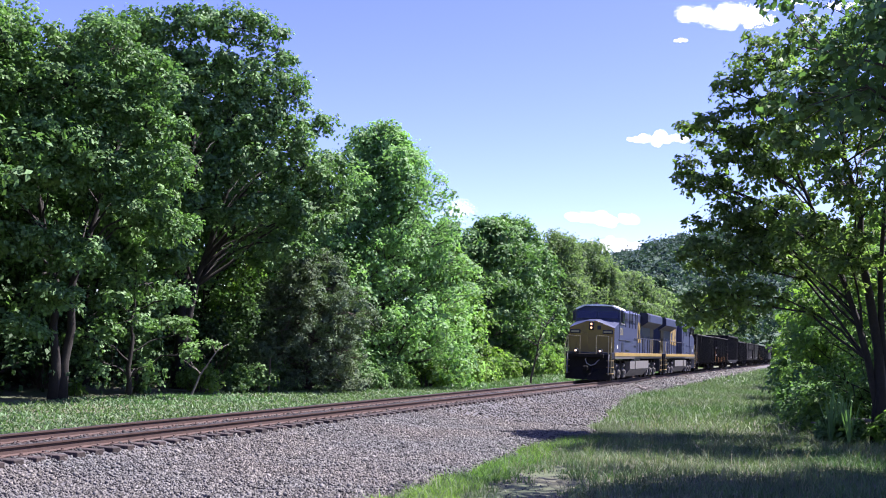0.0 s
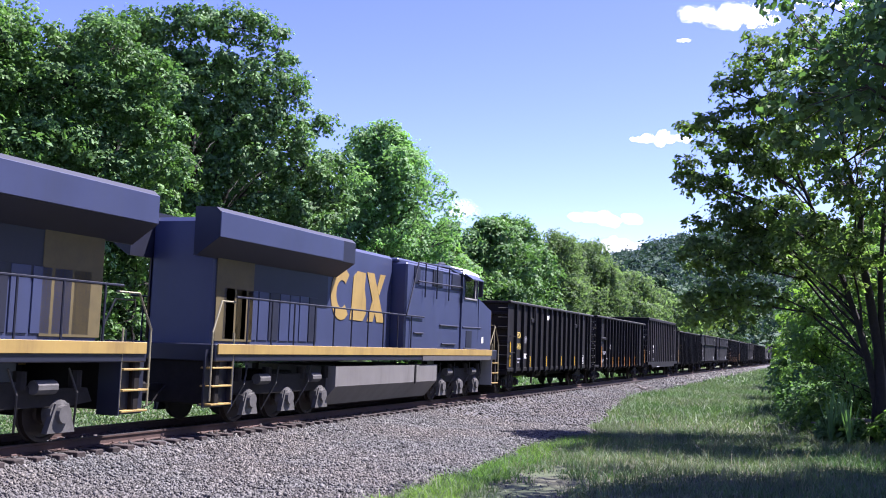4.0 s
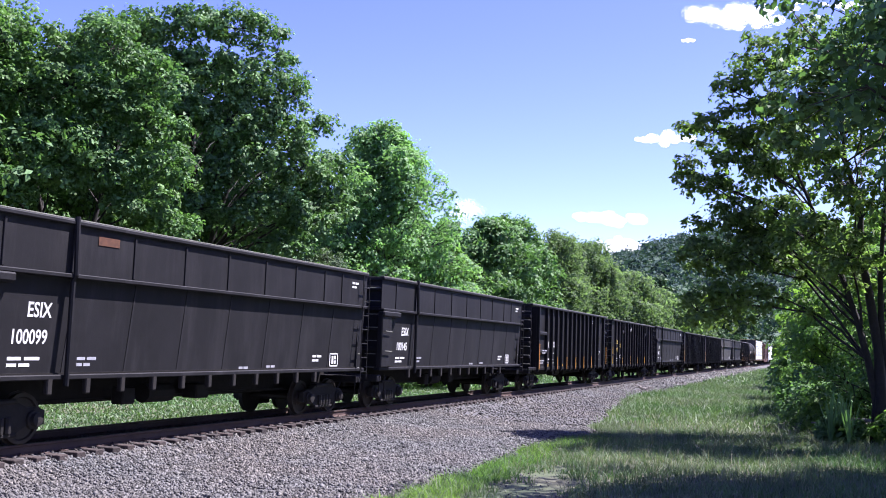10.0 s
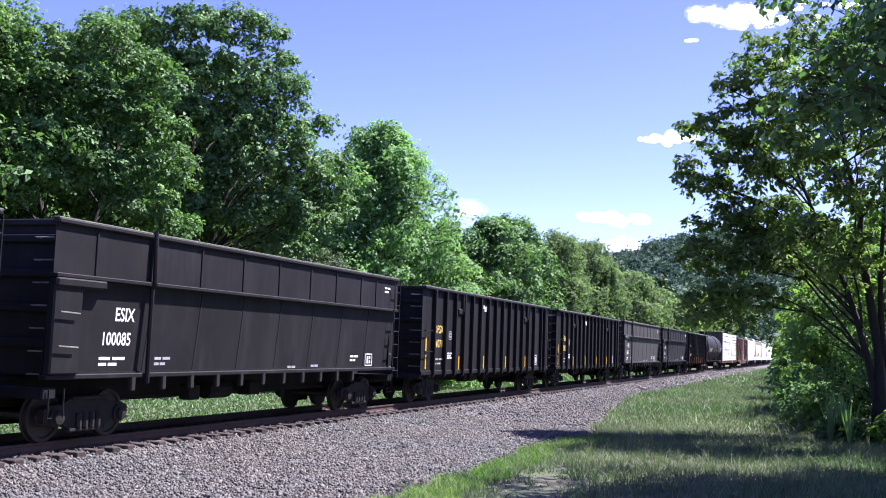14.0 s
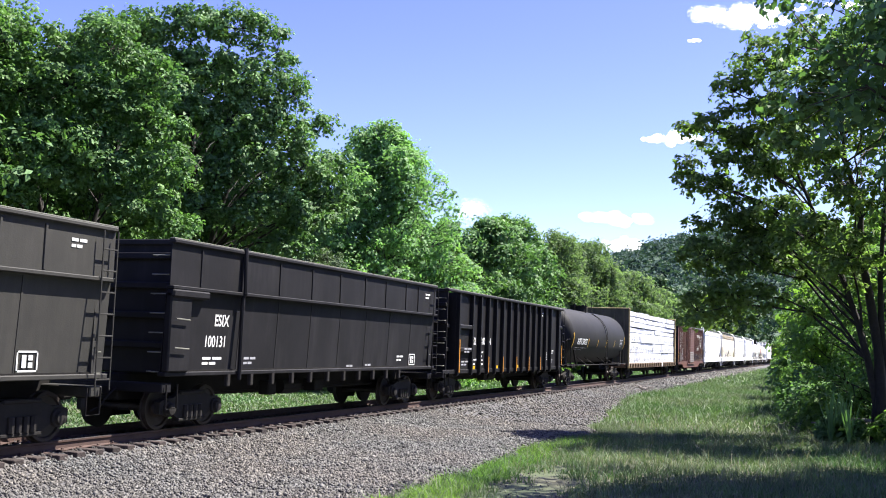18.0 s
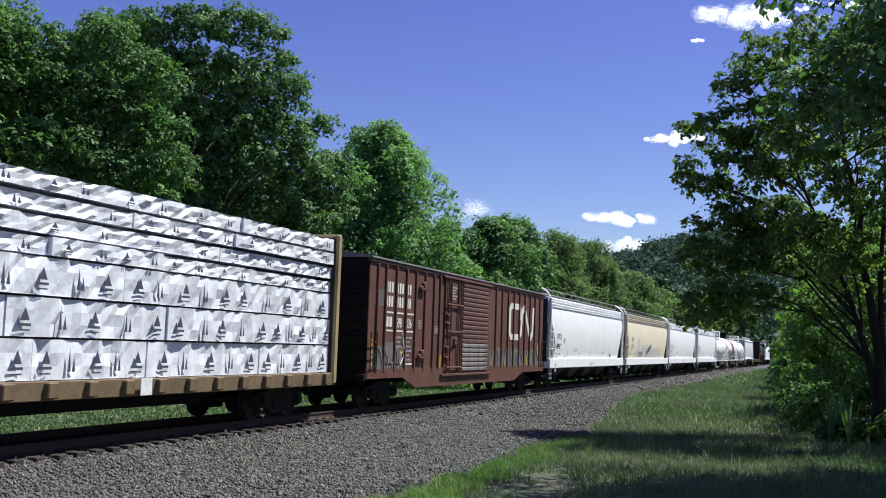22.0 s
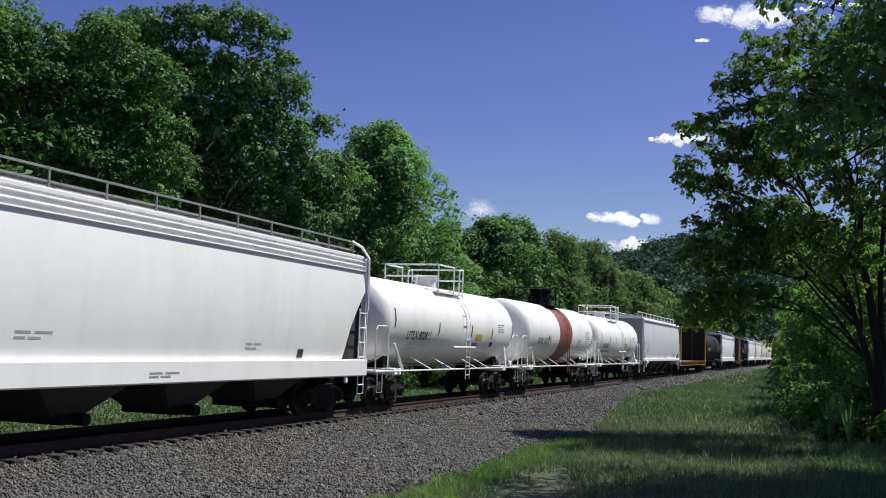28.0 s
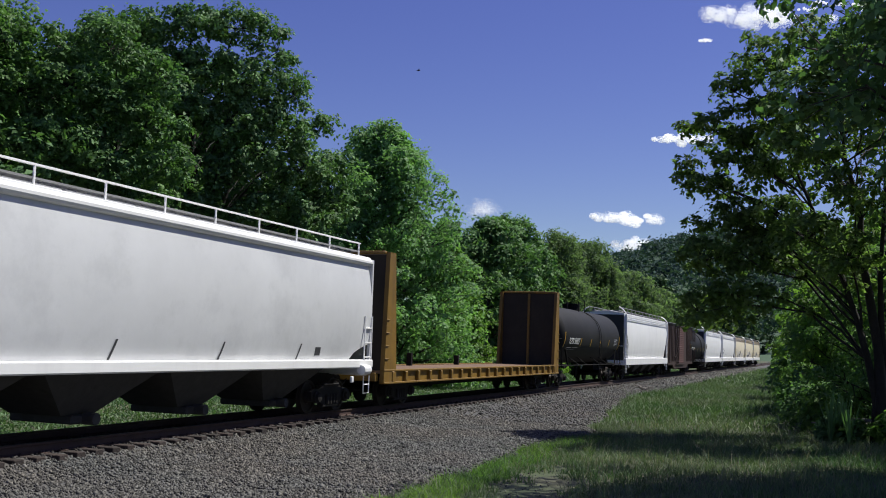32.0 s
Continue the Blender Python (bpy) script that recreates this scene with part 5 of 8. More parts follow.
# ---------------------------------------------------------------- train: gondolas
def gondola(kind, a, b, paint, label, rake=0.0):
    """kind: D slim posts, A deep posts, T tall with slim posts, B stepped with raked posts."""
    car, h = start_car("gondola_car", a, b, label, "gondola car")
    top = {"D": 3.95, "A": 4.0, "T": 4.56, "B": 4.0}[kind]
    low = {"D": 1.0, "A": 1.0, "T": 1.02, "B": 1.22}[kind]
    skin = {"D": 1.44, "A": 1.40, "T": 1.46, "B": 1.42}[kind]
    for s in (-1, 1):
        if kind == "B":
            g = Geo().box(-h, h, s * 1.49, s * 1.47, 3.02, top - 0.1)
            g.add([(x, s * y, z) for x in (-h, h) for y, z in ((1.36, low), (1.44, 2.98), (1.42, 2.98), (1.34, low))], [(0, 1, 5, 4), (1, 2, 6, 5), (2, 3, 7, 6), (3, 0, 4, 7), (0, 3, 2, 1), (4, 5, 6, 7)])
            part("side_sheet", g, paint, car)
            part("ledge", Geo().box(-h, h, s * 1.40, s * 1.58, 2.95, 3.03, 0.015), paint, car)
            part("side_sill", Geo().box(-h, h, s * 1.30, s * 1.50, low - 0.06, low + 0.03, 0.015), paint, car, "dusty side sill")
        else:
            part("side_sheet", Geo().box(-h + (1.3 if kind == "A" else 0), h, s * skin, s * (skin - 0.02), low, top - 0.08), paint, car)
            if kind == "A":
                part("recessed_sheet", Geo().box(-h + 0.36, -h + 1.32, s * 1.10, s * 1.08, low, top - 0.08), paint, car)
                part("recess_end", Geo().box(-h + 1.28, -h + 1.30, s * 1.08, s * (skin - 0.003), low, top - 0.08), paint, car)
            if kind == "T":
                o = [(-h, 1.0), (-h + 1.6, 1.0), (-h + 2.2, 0.78), (h - 2.2, 0.78), (h - 1.6, 1.0), (h, 1.0), (h, 1.2), (-h, 1.2)]
                part("side_sill", Geo().prism(o, s * 1.44, s * 1.52, "y"), paint, car)
            else:
                part("side_sill", Geo().box(-h, h, s * 1.38, s * (skin + 0.03), low - 0.05, low + 0.10, 0.015), paint, car)
        d = 0.20 if kind == "T" else 0.10
        part("top_chord", Geo().box(-h, h, s * 1.40, s * 1.56, top - d, top - 0.012, 0.02), paint, car)
        part("dust_cap", Geo().box(-h, h, s * 1.42, s * 1.54, top - 0.012, top + 0.012, 0.005), DUSTY, car, "pale dust along the top edge")
    for s in (-1, 1):
        x = s * (h - 0.35)
        g = Geo().box(x - 0.02, x + 0.02, -skin, skin, low, top - 0.05)
        for z in np.arange(low + 0.5, top - 0.2, 0.62):
            part("end_rib", Geo().box(x, x + s * 0.13, -skin + 0.02, skin - 0.02, z, z + 0.14, 0.02), paint, car)
        part("end_wall", g, paint, car)
        part("end_sill", Geo().box(s * (h - 0.35), s * (h - 0.02), -1.42, 1.42, 0.82, 1.02, 0.02), paint, car)
        part("end_chord", Geo().box(x - 0.06, x + 0.12 * s, -1.45, 1.45, top - 0.12, top, 0.02), paint, car)
        runs = []
        for i in range(7):
            z = 1.25 + i * 0.4
            if z < top - 0.2:
                runs.append([(s * (h - 0.22), -1.38, z), (s * (h - 0.08), -1.38, z), (s * (h - 0.08), -0.98, z), (s * (h - 0.22), -0.98, z)])
        bars(car, "rung", runs, DUSTY, 0.014, 5, apart=True)
        bars(car, "step", [[(s * (h - 0.12), -1.46, 1.0), (s * (h - 0.12), -1.46, 0.5), (s * (h - 0.5), -1.46, 0.5), (s * (h - 0.5), -1.46, 1.0)]], DARK, 0.018, 5)
    bars(car, "side_ladder", ladder_runs(h - 0.46, h - 0.06, -1.60, 0.95, top - 0.1), paint, 0.016, 5)
    part("floor", Geo().box(-h + 0.35, h - 0.35, -skin + 0.02, skin - 0.02, low - 0.02, low + 0.06), DARK, car)
    part("center_sill", Geo().box(-h + 0.1, h - 0.1, -0.28, 0.28, 0.62, low - 0.03, 0.03), DARK, car)
    part("brake_gear", Geo().tube([(-1.6, -0.7, 0.78), (-0.7, -0.7, 0.78)], 0.2, 10).box(0.1, 0.6, -0.9, -0.5, 0.62, 0.95, 0.03)
         .tube([(-h + 3, -0.55, 0.7), (h - 3, -0.55, 0.7)], 0.025, 5).box(-2.6, -2.2, -1.0, -0.7, 0.6, 0.95, 0.03), DARK, car)
    w, d0, d1 = {"D": (0.11, skin, 1.565), "A": (0.13, skin, 1.54), "T": (0.08, skin, 1.54), "B": (0.07, 1.36, 1.43)}[kind]
    if kind == "B":
        def post():
            return Geo().add([(x, -y, z) for z, sh, yy in ((low + 0.02, -rake, 1.37), (2.96, rake, 1.45)) for x, y in ((sh - 0.025, yy), (sh + 0.025, yy), (sh + 0.025, yy - 0.06), (sh - 0.025, yy - 0.06))],
                             [(0, 1, 5, 4), (1, 2, 6, 5), (2, 3, 7, 6), (3, 0, 4, 7), (3, 2, 1, 0), (4, 5, 6, 7)])
        for i in range(7):
            x = -h + 2.88 + 1.73 * i
            for s in (0, 180):
                part("raked_post", shared("raked_post%.2f" % rake + paint.name, post, paint), None, car, at=pose(x if s == 0 else -x, 0, 0, 0, 0, s))
        for i in range(11):
            x = -h + 2.4 + 0.99 * i
            for s in (0, 180):
                part("stake_foot", shared("stake_foot", lambda: Geo().box(-0.07, 0.07, -1.50, -1.40, 0.90, 1.20, 0.02), TRUCKM), None, car, at=pose(x if s == 0 else -x, 0, 0, 0, 0, s))
        for i in range(9):
            x = -h + (1.1, 2.76, 4.5, 6.2, 7.86, 9.5, 11.0, 12.6, 13.65)[i]
            part("upper_post", shared("upper_post" + paint.name, lambda: Geo().box(-0.03, 0.03, -1.515, -1.48, 3.05, 3.85, 0.008), paint), None, car, at=pose(x, 0, 0))
        part("corner_panel", Geo().box(-h, -h + 0.75, -1.55, -1.38, 1.25, 2.9, 0.03).box(-h, -h + 1.35, -1.60, -1.40, 2.78, 2.96, 0.04), paint, car)
        bars(car, "standpipe", [[(-h + 2.75, -1.54, 1.05), (-h + 2.75, -1.54, 2.9), (-h + 2.75, -1.60, 3.0), (-h + 2.75, -1.56, 4.05)]], paint, 0.05, 8)
        bars(car, "grab_iron", [[(-h + 0.1, -1.62, z), (-h + 0.6, -1.62, z - 0.02)] for z in (1.75, 2.35)], DUSTY, 0.015, 5, apart=True)
        surf = lambda z: 1.495 if z > 3 else 1.36 + (z - low) * 0.045
    else:
        z1 = top - (0.2 if kind == "T" else 0.1)
        z0 = {"D": 0.86, "A": 0.86, "T": 1.15}[kind]
        def post():
            g = Geo().box(-w / 2, w / 2, -d1, -d0 + 0.01, z0 + 0.14, z1, 0.012)
            return g.add([(x, -y, z) for x in (-w / 2, w / 2) for y, z in ((d1, z0 + 0.16), (d1 - 0.02, z0 + 0.04), (d0 + 0.02, z0), (d0 - 0.02, z0 + 0.16))],
                         [(0, 1, 5, 4), (1, 2, 6, 5), (2, 3, 7, 6), (3, 2, 1, 0), (4, 5, 6, 7)])
        spots = {"D": [1.02, 2.12, 3.14] + [4.07 + 0.977 * i for i in range(11)] + [15.1, 15.72], "A": [1.35] + [2.90 + 0.99 * i for i in range(13)] + [16.32],
                 "T": [0.45, 1.2, 2.08] + [3.0 + 1.01 * i for i in range(11)] + [14.15, 15.62]}[kind]
        for x in spots:
            x -= h
            for s in (0, 180):
                part("side_post", shared("side_post" + kind + paint.name, post, paint), None, car, at=pose(x if s == 0 else -x, 0, 0, 0, 0, s))
        if kind == "A":
            for x0, x1, zz in ((-h + 0.1, -h + 1.2, 2.6), (-h + 0.1, -h + 1.2, 1.75), (-h + 1.5, -h + 2.9, 2.6), (-h + 1.5, -h + 2.9, 1.75), (h - 0.8, h - 0.1, 2.95)):
                y0 = -1.22 if x1 < -h + 1.3 else -1.52
                part("bay_stiffener", Geo().box(x0 + (0.28 if y0 > -1.3 else 0), x1, y0, y0 + 0.14, zz, zz + 0.16, 0.03), paint, car)
        if kind == "D":
            for x in (-h + 3.95, -h + 12.7):
                part("hatch_bracket", Geo().box(x - 0.42, x + 0.38, -1.5, -1.42, 3.12, 3.32, 0.02).box(x - 0.05, x + 0.1, -1.53, -1.42, 3.2, 3.86, 0.02), paint, car)
            bars(car, "grab_iron", [[(-h + 0.1, -1.5, z), (-h + 0.1, -1.56, z), (-h + 0.75, -1.56, z), (-h + 0.75, -1.5, z)] for z in (1.75, 2.45)], paint, 0.015, 5, apart=True)
        surf = lambda z: skin
    for x in (-h + 1.65, h - 1.65):
        truck(car, x, (a + b) / 2)
    for x in (-h, h):
        coupler(car, x)
    return car, h, surf


def strip(car, x, z0, z1, surf, w=0.06, material=None):
    return patch(car, x, x + w, z0, z1, material or REFLECT, surf, "reflector", 0.012)


def data_box(car, x, z, w, t, y, material, label):
    """A stencilled outline with lines of print in it."""
    g = Geo()
    for x0, x1, z0, z1 in ((0, w, 0, 0.03), (0, w, t - 0.03, t), (0, 0.03, 0, t), (w - 0.03, w, 0, t), (w * 0.25, w * 0.45, t * 0.2, t * 0.8), (w * 0.55, w * 0.75, t * 0.2, t * 0.45), (w * 0.55, w * 0.75, t * 0.55, t * 0.8)):
        g.box(x + x0, x + x1, -y - 0.008, -y - 0.003, z + z0, z + z1)
    part("stencil_box", g, material, car, label)


def mark_D(car, h, surf, digits):
    back = 0.14 if digits == "34016" else 0.0
    letters("DFSX", 0.27, -h + 1.20, 2.39, LETTER_YELLOW, car, surf, squeeze=0.95)
    letters(digits, 0.27, -h + 1.16, 1.90, LETTER_YELLOW, car, surf, squeeze=0.95)
    small_print(car, -h + 1.20, 1.46, 0.95, 2, LETTER_GREY, surf, gap=0.15)
    small_print(car, -h + 2.55, 1.66, 0.50, 3, LETTER_WHITE, surf, gap=0.08)
    strip(car, -h + 0.34, 1.16, 1.63, lambda z: 1.45, 0.1)
    strip(car, -h + 0.34, 1.74, 2.22, lambda z: 1.45, 0.1)
    for x in (3.72, 6.64, 9.62, 12.6):
        strip(car, -h + x - back, 1.12, 1.60, surf, 0.1)
    strip(car, h - 0.92, 1.10, 2.10, surf, 0.09)
    g = Geo()
    for x0, x1, z0, z1 in ((0, 0.16, 0.10, 0.24), (0.16, 0.40, 0.0, 0.20), (0.40, 0.52, 0.08, 0.24)):
        g.box(-h + 6.5 - 1.6 * back + x0 * (1 + 3 * back), -h + 6.5 - 1.6 * back + x1 * (1 + 3 * back), -1.45, -1.445, 3.34 + z0, 3.34 + z1)
    part("stencil_patch", g, LETTER_WHITE, car, "white stencil patch")
    data_box(car, -h + 14.3, 1.20, 0.34, 0.46, 1.44, LETTER_WHITE, "white stencilled data box")
    data_box(car, -h + 2.63, 2.18, 0.30, 0.30, 1.44, LETTER_YELLOW if digits == "34097" else LETTER_GREY, "grey stencilled data box")
    small_print(car, h - 2.75, 1.62, 0.4, 2, LETTER_GREY, surf, gap=0.09)


def mark_A(car, h, surf, digits):
    letters("ESIX", 0.29, -h + 3.10, 2.03, LETTER_WHITE, car, surf, squeeze=0.66)
    letters(digits[:3], 0.29, -h + 4.27, 2.04, LETTER_WHITE, car, surf, squeeze=0.76)
    letters(digits[3:], 0.29, -h + 5.08, 2.05, LETTER_WHITE, car, surf, squeeze=0.68)
    small_print(car, -h + 3.15, 1.43, 0.62, 2, LETTER_WHITE, surf, gap=0.17)
    small_print(car, -h + 4.08, 1.72, 0.48, 4, LETTER_WHITE, surf, gap=0.155)
    small_print(car, -h + 1.95, 1.84, 0.8, 2, LETTER_GREY, lambda z: 1.525)
    small_print(car, -h + 2.0, 1.36, 0.8, 2, LETTER_GREY, surf)
    strip(car, -h + 1.32, 1.0, 2.2, lambda z: 1.544, 0.08, ORANGE_TAPE)
    for i in range(5):
        strip(car, -h + 4.82 + 1.98 * i, 0.96, 1.58, lambda z: 1.544, 0.07, ORANGE_TAPE)
    for x in (3.12, 6.10, 9.08):
        patch(car, -h + x, -h + x + 0.47, 1.10, 1.22, REFLECT, surf, "reflector")
    data_box(car, -h + 14.05, 1.42, 0.42, 0.36, 1.40, LETTER_WHITE, "white stencilled data box")
    small_print(car, -h + 15.2, 1.84, 0.5, 2, LETTER_WHITE, surf)
    small_print(car, -h + 15.15, 1.40, 0.4, 2, LETTER_GREY, surf)
    small_print(car, -h + 13.25, 3.6, 0.4, 2, LETTER_WHITE, surf)
    strip(car, -h + 16.56, 1.16, 2.14, lambda z: 1.60, 0.07, ORANGE_TAPE)


def mark_T(car, h, surf):
    letters("ESIX", 0.24, -h + 2.50, 2.28, LETTER_WHITE, car, surf, squeeze=0.85)
    letters("10014", 0.24, -h + 2.40, 1.91, LETTER_WHITE, car, surf, squeeze=0.92)
    small_print(car, -h + 0.75, 1.95, 0.8, 2, LETTER_WHITE, surf, gap=0.16)
    small_print(car, -h + 2.6, 1.42, 0.5, 2, LETTER_GREY, surf)
    for x in (4.26, 5.06):
        patch(car, -h + x, -h + x + 0.46, 0.79, 0.85, LETTER_WHITE, lambda z: 1.525, "marking")
    patch(car, -h + 7.29, -h + 7.58, 2.05, 2.36, SHADED_RUBBED_YELLOW, surf, "rubbed_patch")
    patch(car, -h + 7.36, -h + 7.48, 1.86, 2.05, SHADED_RUBBED_YELLOW, surf, "rubbed_patch")
    data_box(car, -h + 14.36, 1.32, 0.42, 0.46, 1.46, LETTER_WHITE, "white stencilled data box")
    small_print(car, -h + 14.5, 3.88, 0.4, 2, LETTER_WHITE, surf)
    small_print(car, -h + 12.6, 1.62, 0.25, 1, LETTER_GREY, surf)


def mark_B(car, h, surf, digits):
    letters("ESIX", 0.26, -h + 1.82, 2.24, LETTER_WHITE, car, surf, squeeze=0.85)
    letters(digits, 0.25, -h + 1.48, 1.78, LETTER_WHITE, car, surf, squeeze=0.85)
    small_print(car, -h + 1.48, 1.50, 0.75, 2, LETTER_WHITE, surf)
    small_print(car, -h + 3.18, 1.50, 0.52, 2, LETTER_GREY, surf)
    small_print(car, -h + 8.7, 1.28, 0.4, 1, LETTER_GREY, surf)
    small_print(car, -h + 9.95, 1.3, 0.4, 1, LETTER_GREY, surf)
    data_box(car, -h + 13.28, 1.30, 0.5, 0.36, 1.385, LETTER_WHITE, "white stencilled data box")
    small_print(car, -h + 12.3, 1.55, 0.5, 2, LETTER_WHITE, surf)
    small_print(car, -h + 14.3, 3.62, 0.4, 2, LETTER_WHITE, surf)


BLACK_D = "black steel gondola car with slim side posts and yellow reflectors"
car, hD, sD = gondola("D", 109.8, 126.4, BLACK, BLACK_D)
D_CARS = [car] + [again(car, a, a + 16.6) for a in (163.6, 234.4, 269.9, 288.2)]
for c, digits in zip(D_CARS, ("34016", "34055", "34097", "34071", "34082")):
    mark_D(c, hD, sD, digits)
car, hA, sA = gondola("A", 127.5, 144.7, BLACK, "black steel gondola car with deep side posts")
A_CARS = [car, again(car, 215.3, 232.5), again(car, 340.1, 357.3)]
for c, digits in zip(A_CARS, ("100105", "100205", "100134")):
    mark_A(c, hA, sA, digits)
car, hT, sT = gondola("T", 146.3, 162.4, BLACK2, "tall black gondola car with slim side posts and dusty top edge")
mark_T(car, hT, sT)
car, hB, sB = gondola("B", 182.0, 197.3, BLACK2, "worn black gondola car with a ledge and raked lower posts", 0.07)
B_CARS = [car, again(car, 198.4, 213.7), again(car, 252.3, 267.6)]
car, hB, sB = gondola("B", 323.7, 339.0, BLACK2, "worn black gondola car with a ledge and upright lower posts")
B_CARS.append(car)
for c, digits in zip(B_CARS, ("100099", "100145", "100085", "100131")):
    mark_B(c, hB, sB, digits)
patch(B_CARS[0], -hB + 3.42, -hB + 4.02, 3.61, 3.77, RUST_SPOT, sB, "rust_patch")
car, hB, sB = gondola("B", 306.4, 321.9, OLIVE, "dusty olive-grey gondola car with a ledge and upright lower posts")
mark_B(car, hB, sB, "100095")


# ---------------------------------------------------------------- train: tank cars
def tank_car(a, b, paint, r, zc, label, band=None, white=False, platform=True, lx=0.05, dome=False):
    car, h = start_car("tank_car", a, b, label, "tank car")
    e = h - 0.05
    prof = [(-e, 0.12)] + [(-e + 0.62 * (1 - math.cos(q)), r * math.sin(q)) for q in (0.3, 0.6, 0.85, 1.1, 1.35, math.pi / 2)]
    prof = prof + [(-x, q) for x, q in prof[::-1]]
    tank = part("tank_shell", Geo().lathe_x(prof, 0, zc, 56), paint, car, smooth=True)
    surf = lambda z: math.sqrt(max(r * r - (z - zc) ** 2, 0.01))
    if band:
        part("painted_band", Geo().lathe_x([(band[0], r + 0.006), (band[1], r + 0.006)], 0, zc, 56), BAND, car, "red-brown painted band", True)
    trim = CLEAN_WHITE if white else DARK
    for s in (-1, 1):
        part("stub_sill", Geo().box(s * (h - 2.9), s * (h + 0.35), -0.34, 0.34, 0.72, 1.18, 0.03), DARK, car)
        part("bolster", Geo().box(s * (h - 1.5) - 0.3, s * (h - 1.5) + 0.3, -1.35, 1.35, 0.98, 1.2, 0.03), trim, car)
        saddle = [(y, zc - math.sqrt(max((r + 0.01) ** 2 - y * y, 0))) for y in np.linspace(-0.9, 0.9, 11)]
        part("saddle", Geo().prism([(-0.95, 1.1)] + saddle + [(0.95, 1.1)], s * (h - 1.5) - 0.22, s * (h - 1.5) + 0.22), DARK, car)
        part("end_platform", Geo().box(s * (h - 0.5), s * (h + 0.42), -1.45, 1.45, 1.10, 1.16, 0.01), trim, car)
        for q in (-1, 1):
            bars(car, "end_rail", [[(s * (h + 0.38), q * 1.4, 1.12), (s * (h + 0.38), q * 1.4, 2.40), (s * (h + 0.28), q * 1.4, 2.50), (s * (h - 0.40), q * 1.4, 2.50), (s * (h - 0.53), q * 1.4, 2.40), (s * (h - 0.56), q * 1.4, 1.15)]],
                 trim, 0.022, 6)
            bars(car, "sill_step", [[(s * (h + 0.3), q * 1.44, 1.1), (s * (h + 0.3), q * 1.44, 0.5), (s * (h - 0.08), q * 1.44, 0.5), (s * (h - 0.08), q * 1.44, 1.1)]], trim, 0.018, 5)
        bars(car, "end_brace", [[(s * (h - 1.66), q * 1.45, 1.12), (s * (h - 1.32), q * (surf(2.0) + 0.02), 1.98)] for q in (-1, 1)], trim, 0.045, 8, apart=True)
        coupler(car, s * (h + 0.2))
        truck(car, s * (h - 1.5), (a + b) / 2)
    for q in (-1, 1):
        bars(car, "side_rail", [[(-h + 0.2, q * 1.48, 1.13), (h - 0.2, q * 1.48, 1.13)]], trim, 0.025, 6)
        bars(car, "rail_stay", [[(x, q * 1.48, 1.13), (x - 0.55, q * (surf(1.55) + 0.0), 1.55)] for x in (-h + 4.2, -h + 6.2, 1.8, h - 4.0)], trim, 0.022, 5, apart=True)
        bars(car, "tank_ladder", [[(x, q * (surf(max(z, zc)) + 0.10), z) for z in np.linspace(0.75, zc + r * 0.93, 14)] for x in (lx, lx + 0.43)]
             + [[(lx, q * (surf(max(z, zc)) + 0.10), z), (lx + 0.43, q * (surf(max(z, zc)) + 0.10), z)] for z in np.arange(0.9, zc + r * 0.9, 0.33)], BAND if band else trim, 0.018, 5)
    mx = lx - 0.6
    fit = DARK if dome or not white else GREYWHITE
    part("manway", Geo().tube([(mx + 0.1, 0, zc + r - 0.1), (mx + 0.1, 0, zc + r + 0.30)], 0.42 if white else 0.5, 18).tube([(mx + 0.1, 0, zc + r + 0.29), (mx + 0.1, 0, zc + r + 0.34)], 0.47 if white else 0.55, 18), fit, car)
    part("valve", Geo().tube([(mx - 0.6, 0.1, zc + r - 0.05), (mx - 0.6, 0.1, zc + r + 0.4)], 0.06, 8)
         .tube([(mx - 0.6, 0.1, zc + r + 0.36), (mx - 0.35, 0.1, zc + r + 0.38)], 0.035, 6), fit, car)
    part("valve", Geo().tube([(mx + 0.75, -0.15, zc + r - 0.05), (mx + 0.75, -0.15, zc + r + 0.42)], 0.05, 8), fit, car)
    if platform:
        top = zc + r
        for q in (-1, 1):
            part("walkway", Geo().box(mx - 1.3, mx + 1.35, q * 0.55, q * 1.05, top - 0.28, top - 0.23, 0.01), trim, car)
            runs = [[(x, q * 1.05, top - 0.35), (x, q * 1.05, top + 0.72)] for x in (mx - 1.3, mx + 0.35, mx + 1.35)]
            runs += [[(mx - 1.3, q * 1.05, top + 0.72), (mx + 0.35, q * 1.05, top + 0.72)], [(mx + 0.95, q * 1.05, top - 0.3), (mx + 0.95, q * 1.05, top + 0.66), (mx + 1.35, q * 1.05, top + 0.72)]]
            bars(car, "guard_rail", runs, trim, 0.03, 6)
        for x in (mx - 1.3, mx + 1.35):
            bars(car, "guard_rail", [[(x, -1.05, top + 0.72), (x, 1.05, top + 0.72)], [(x, -1.05, top + 0.3), (x, 1.05, top + 0.3)]], trim, 0.028, 6)
    return car, h, surf


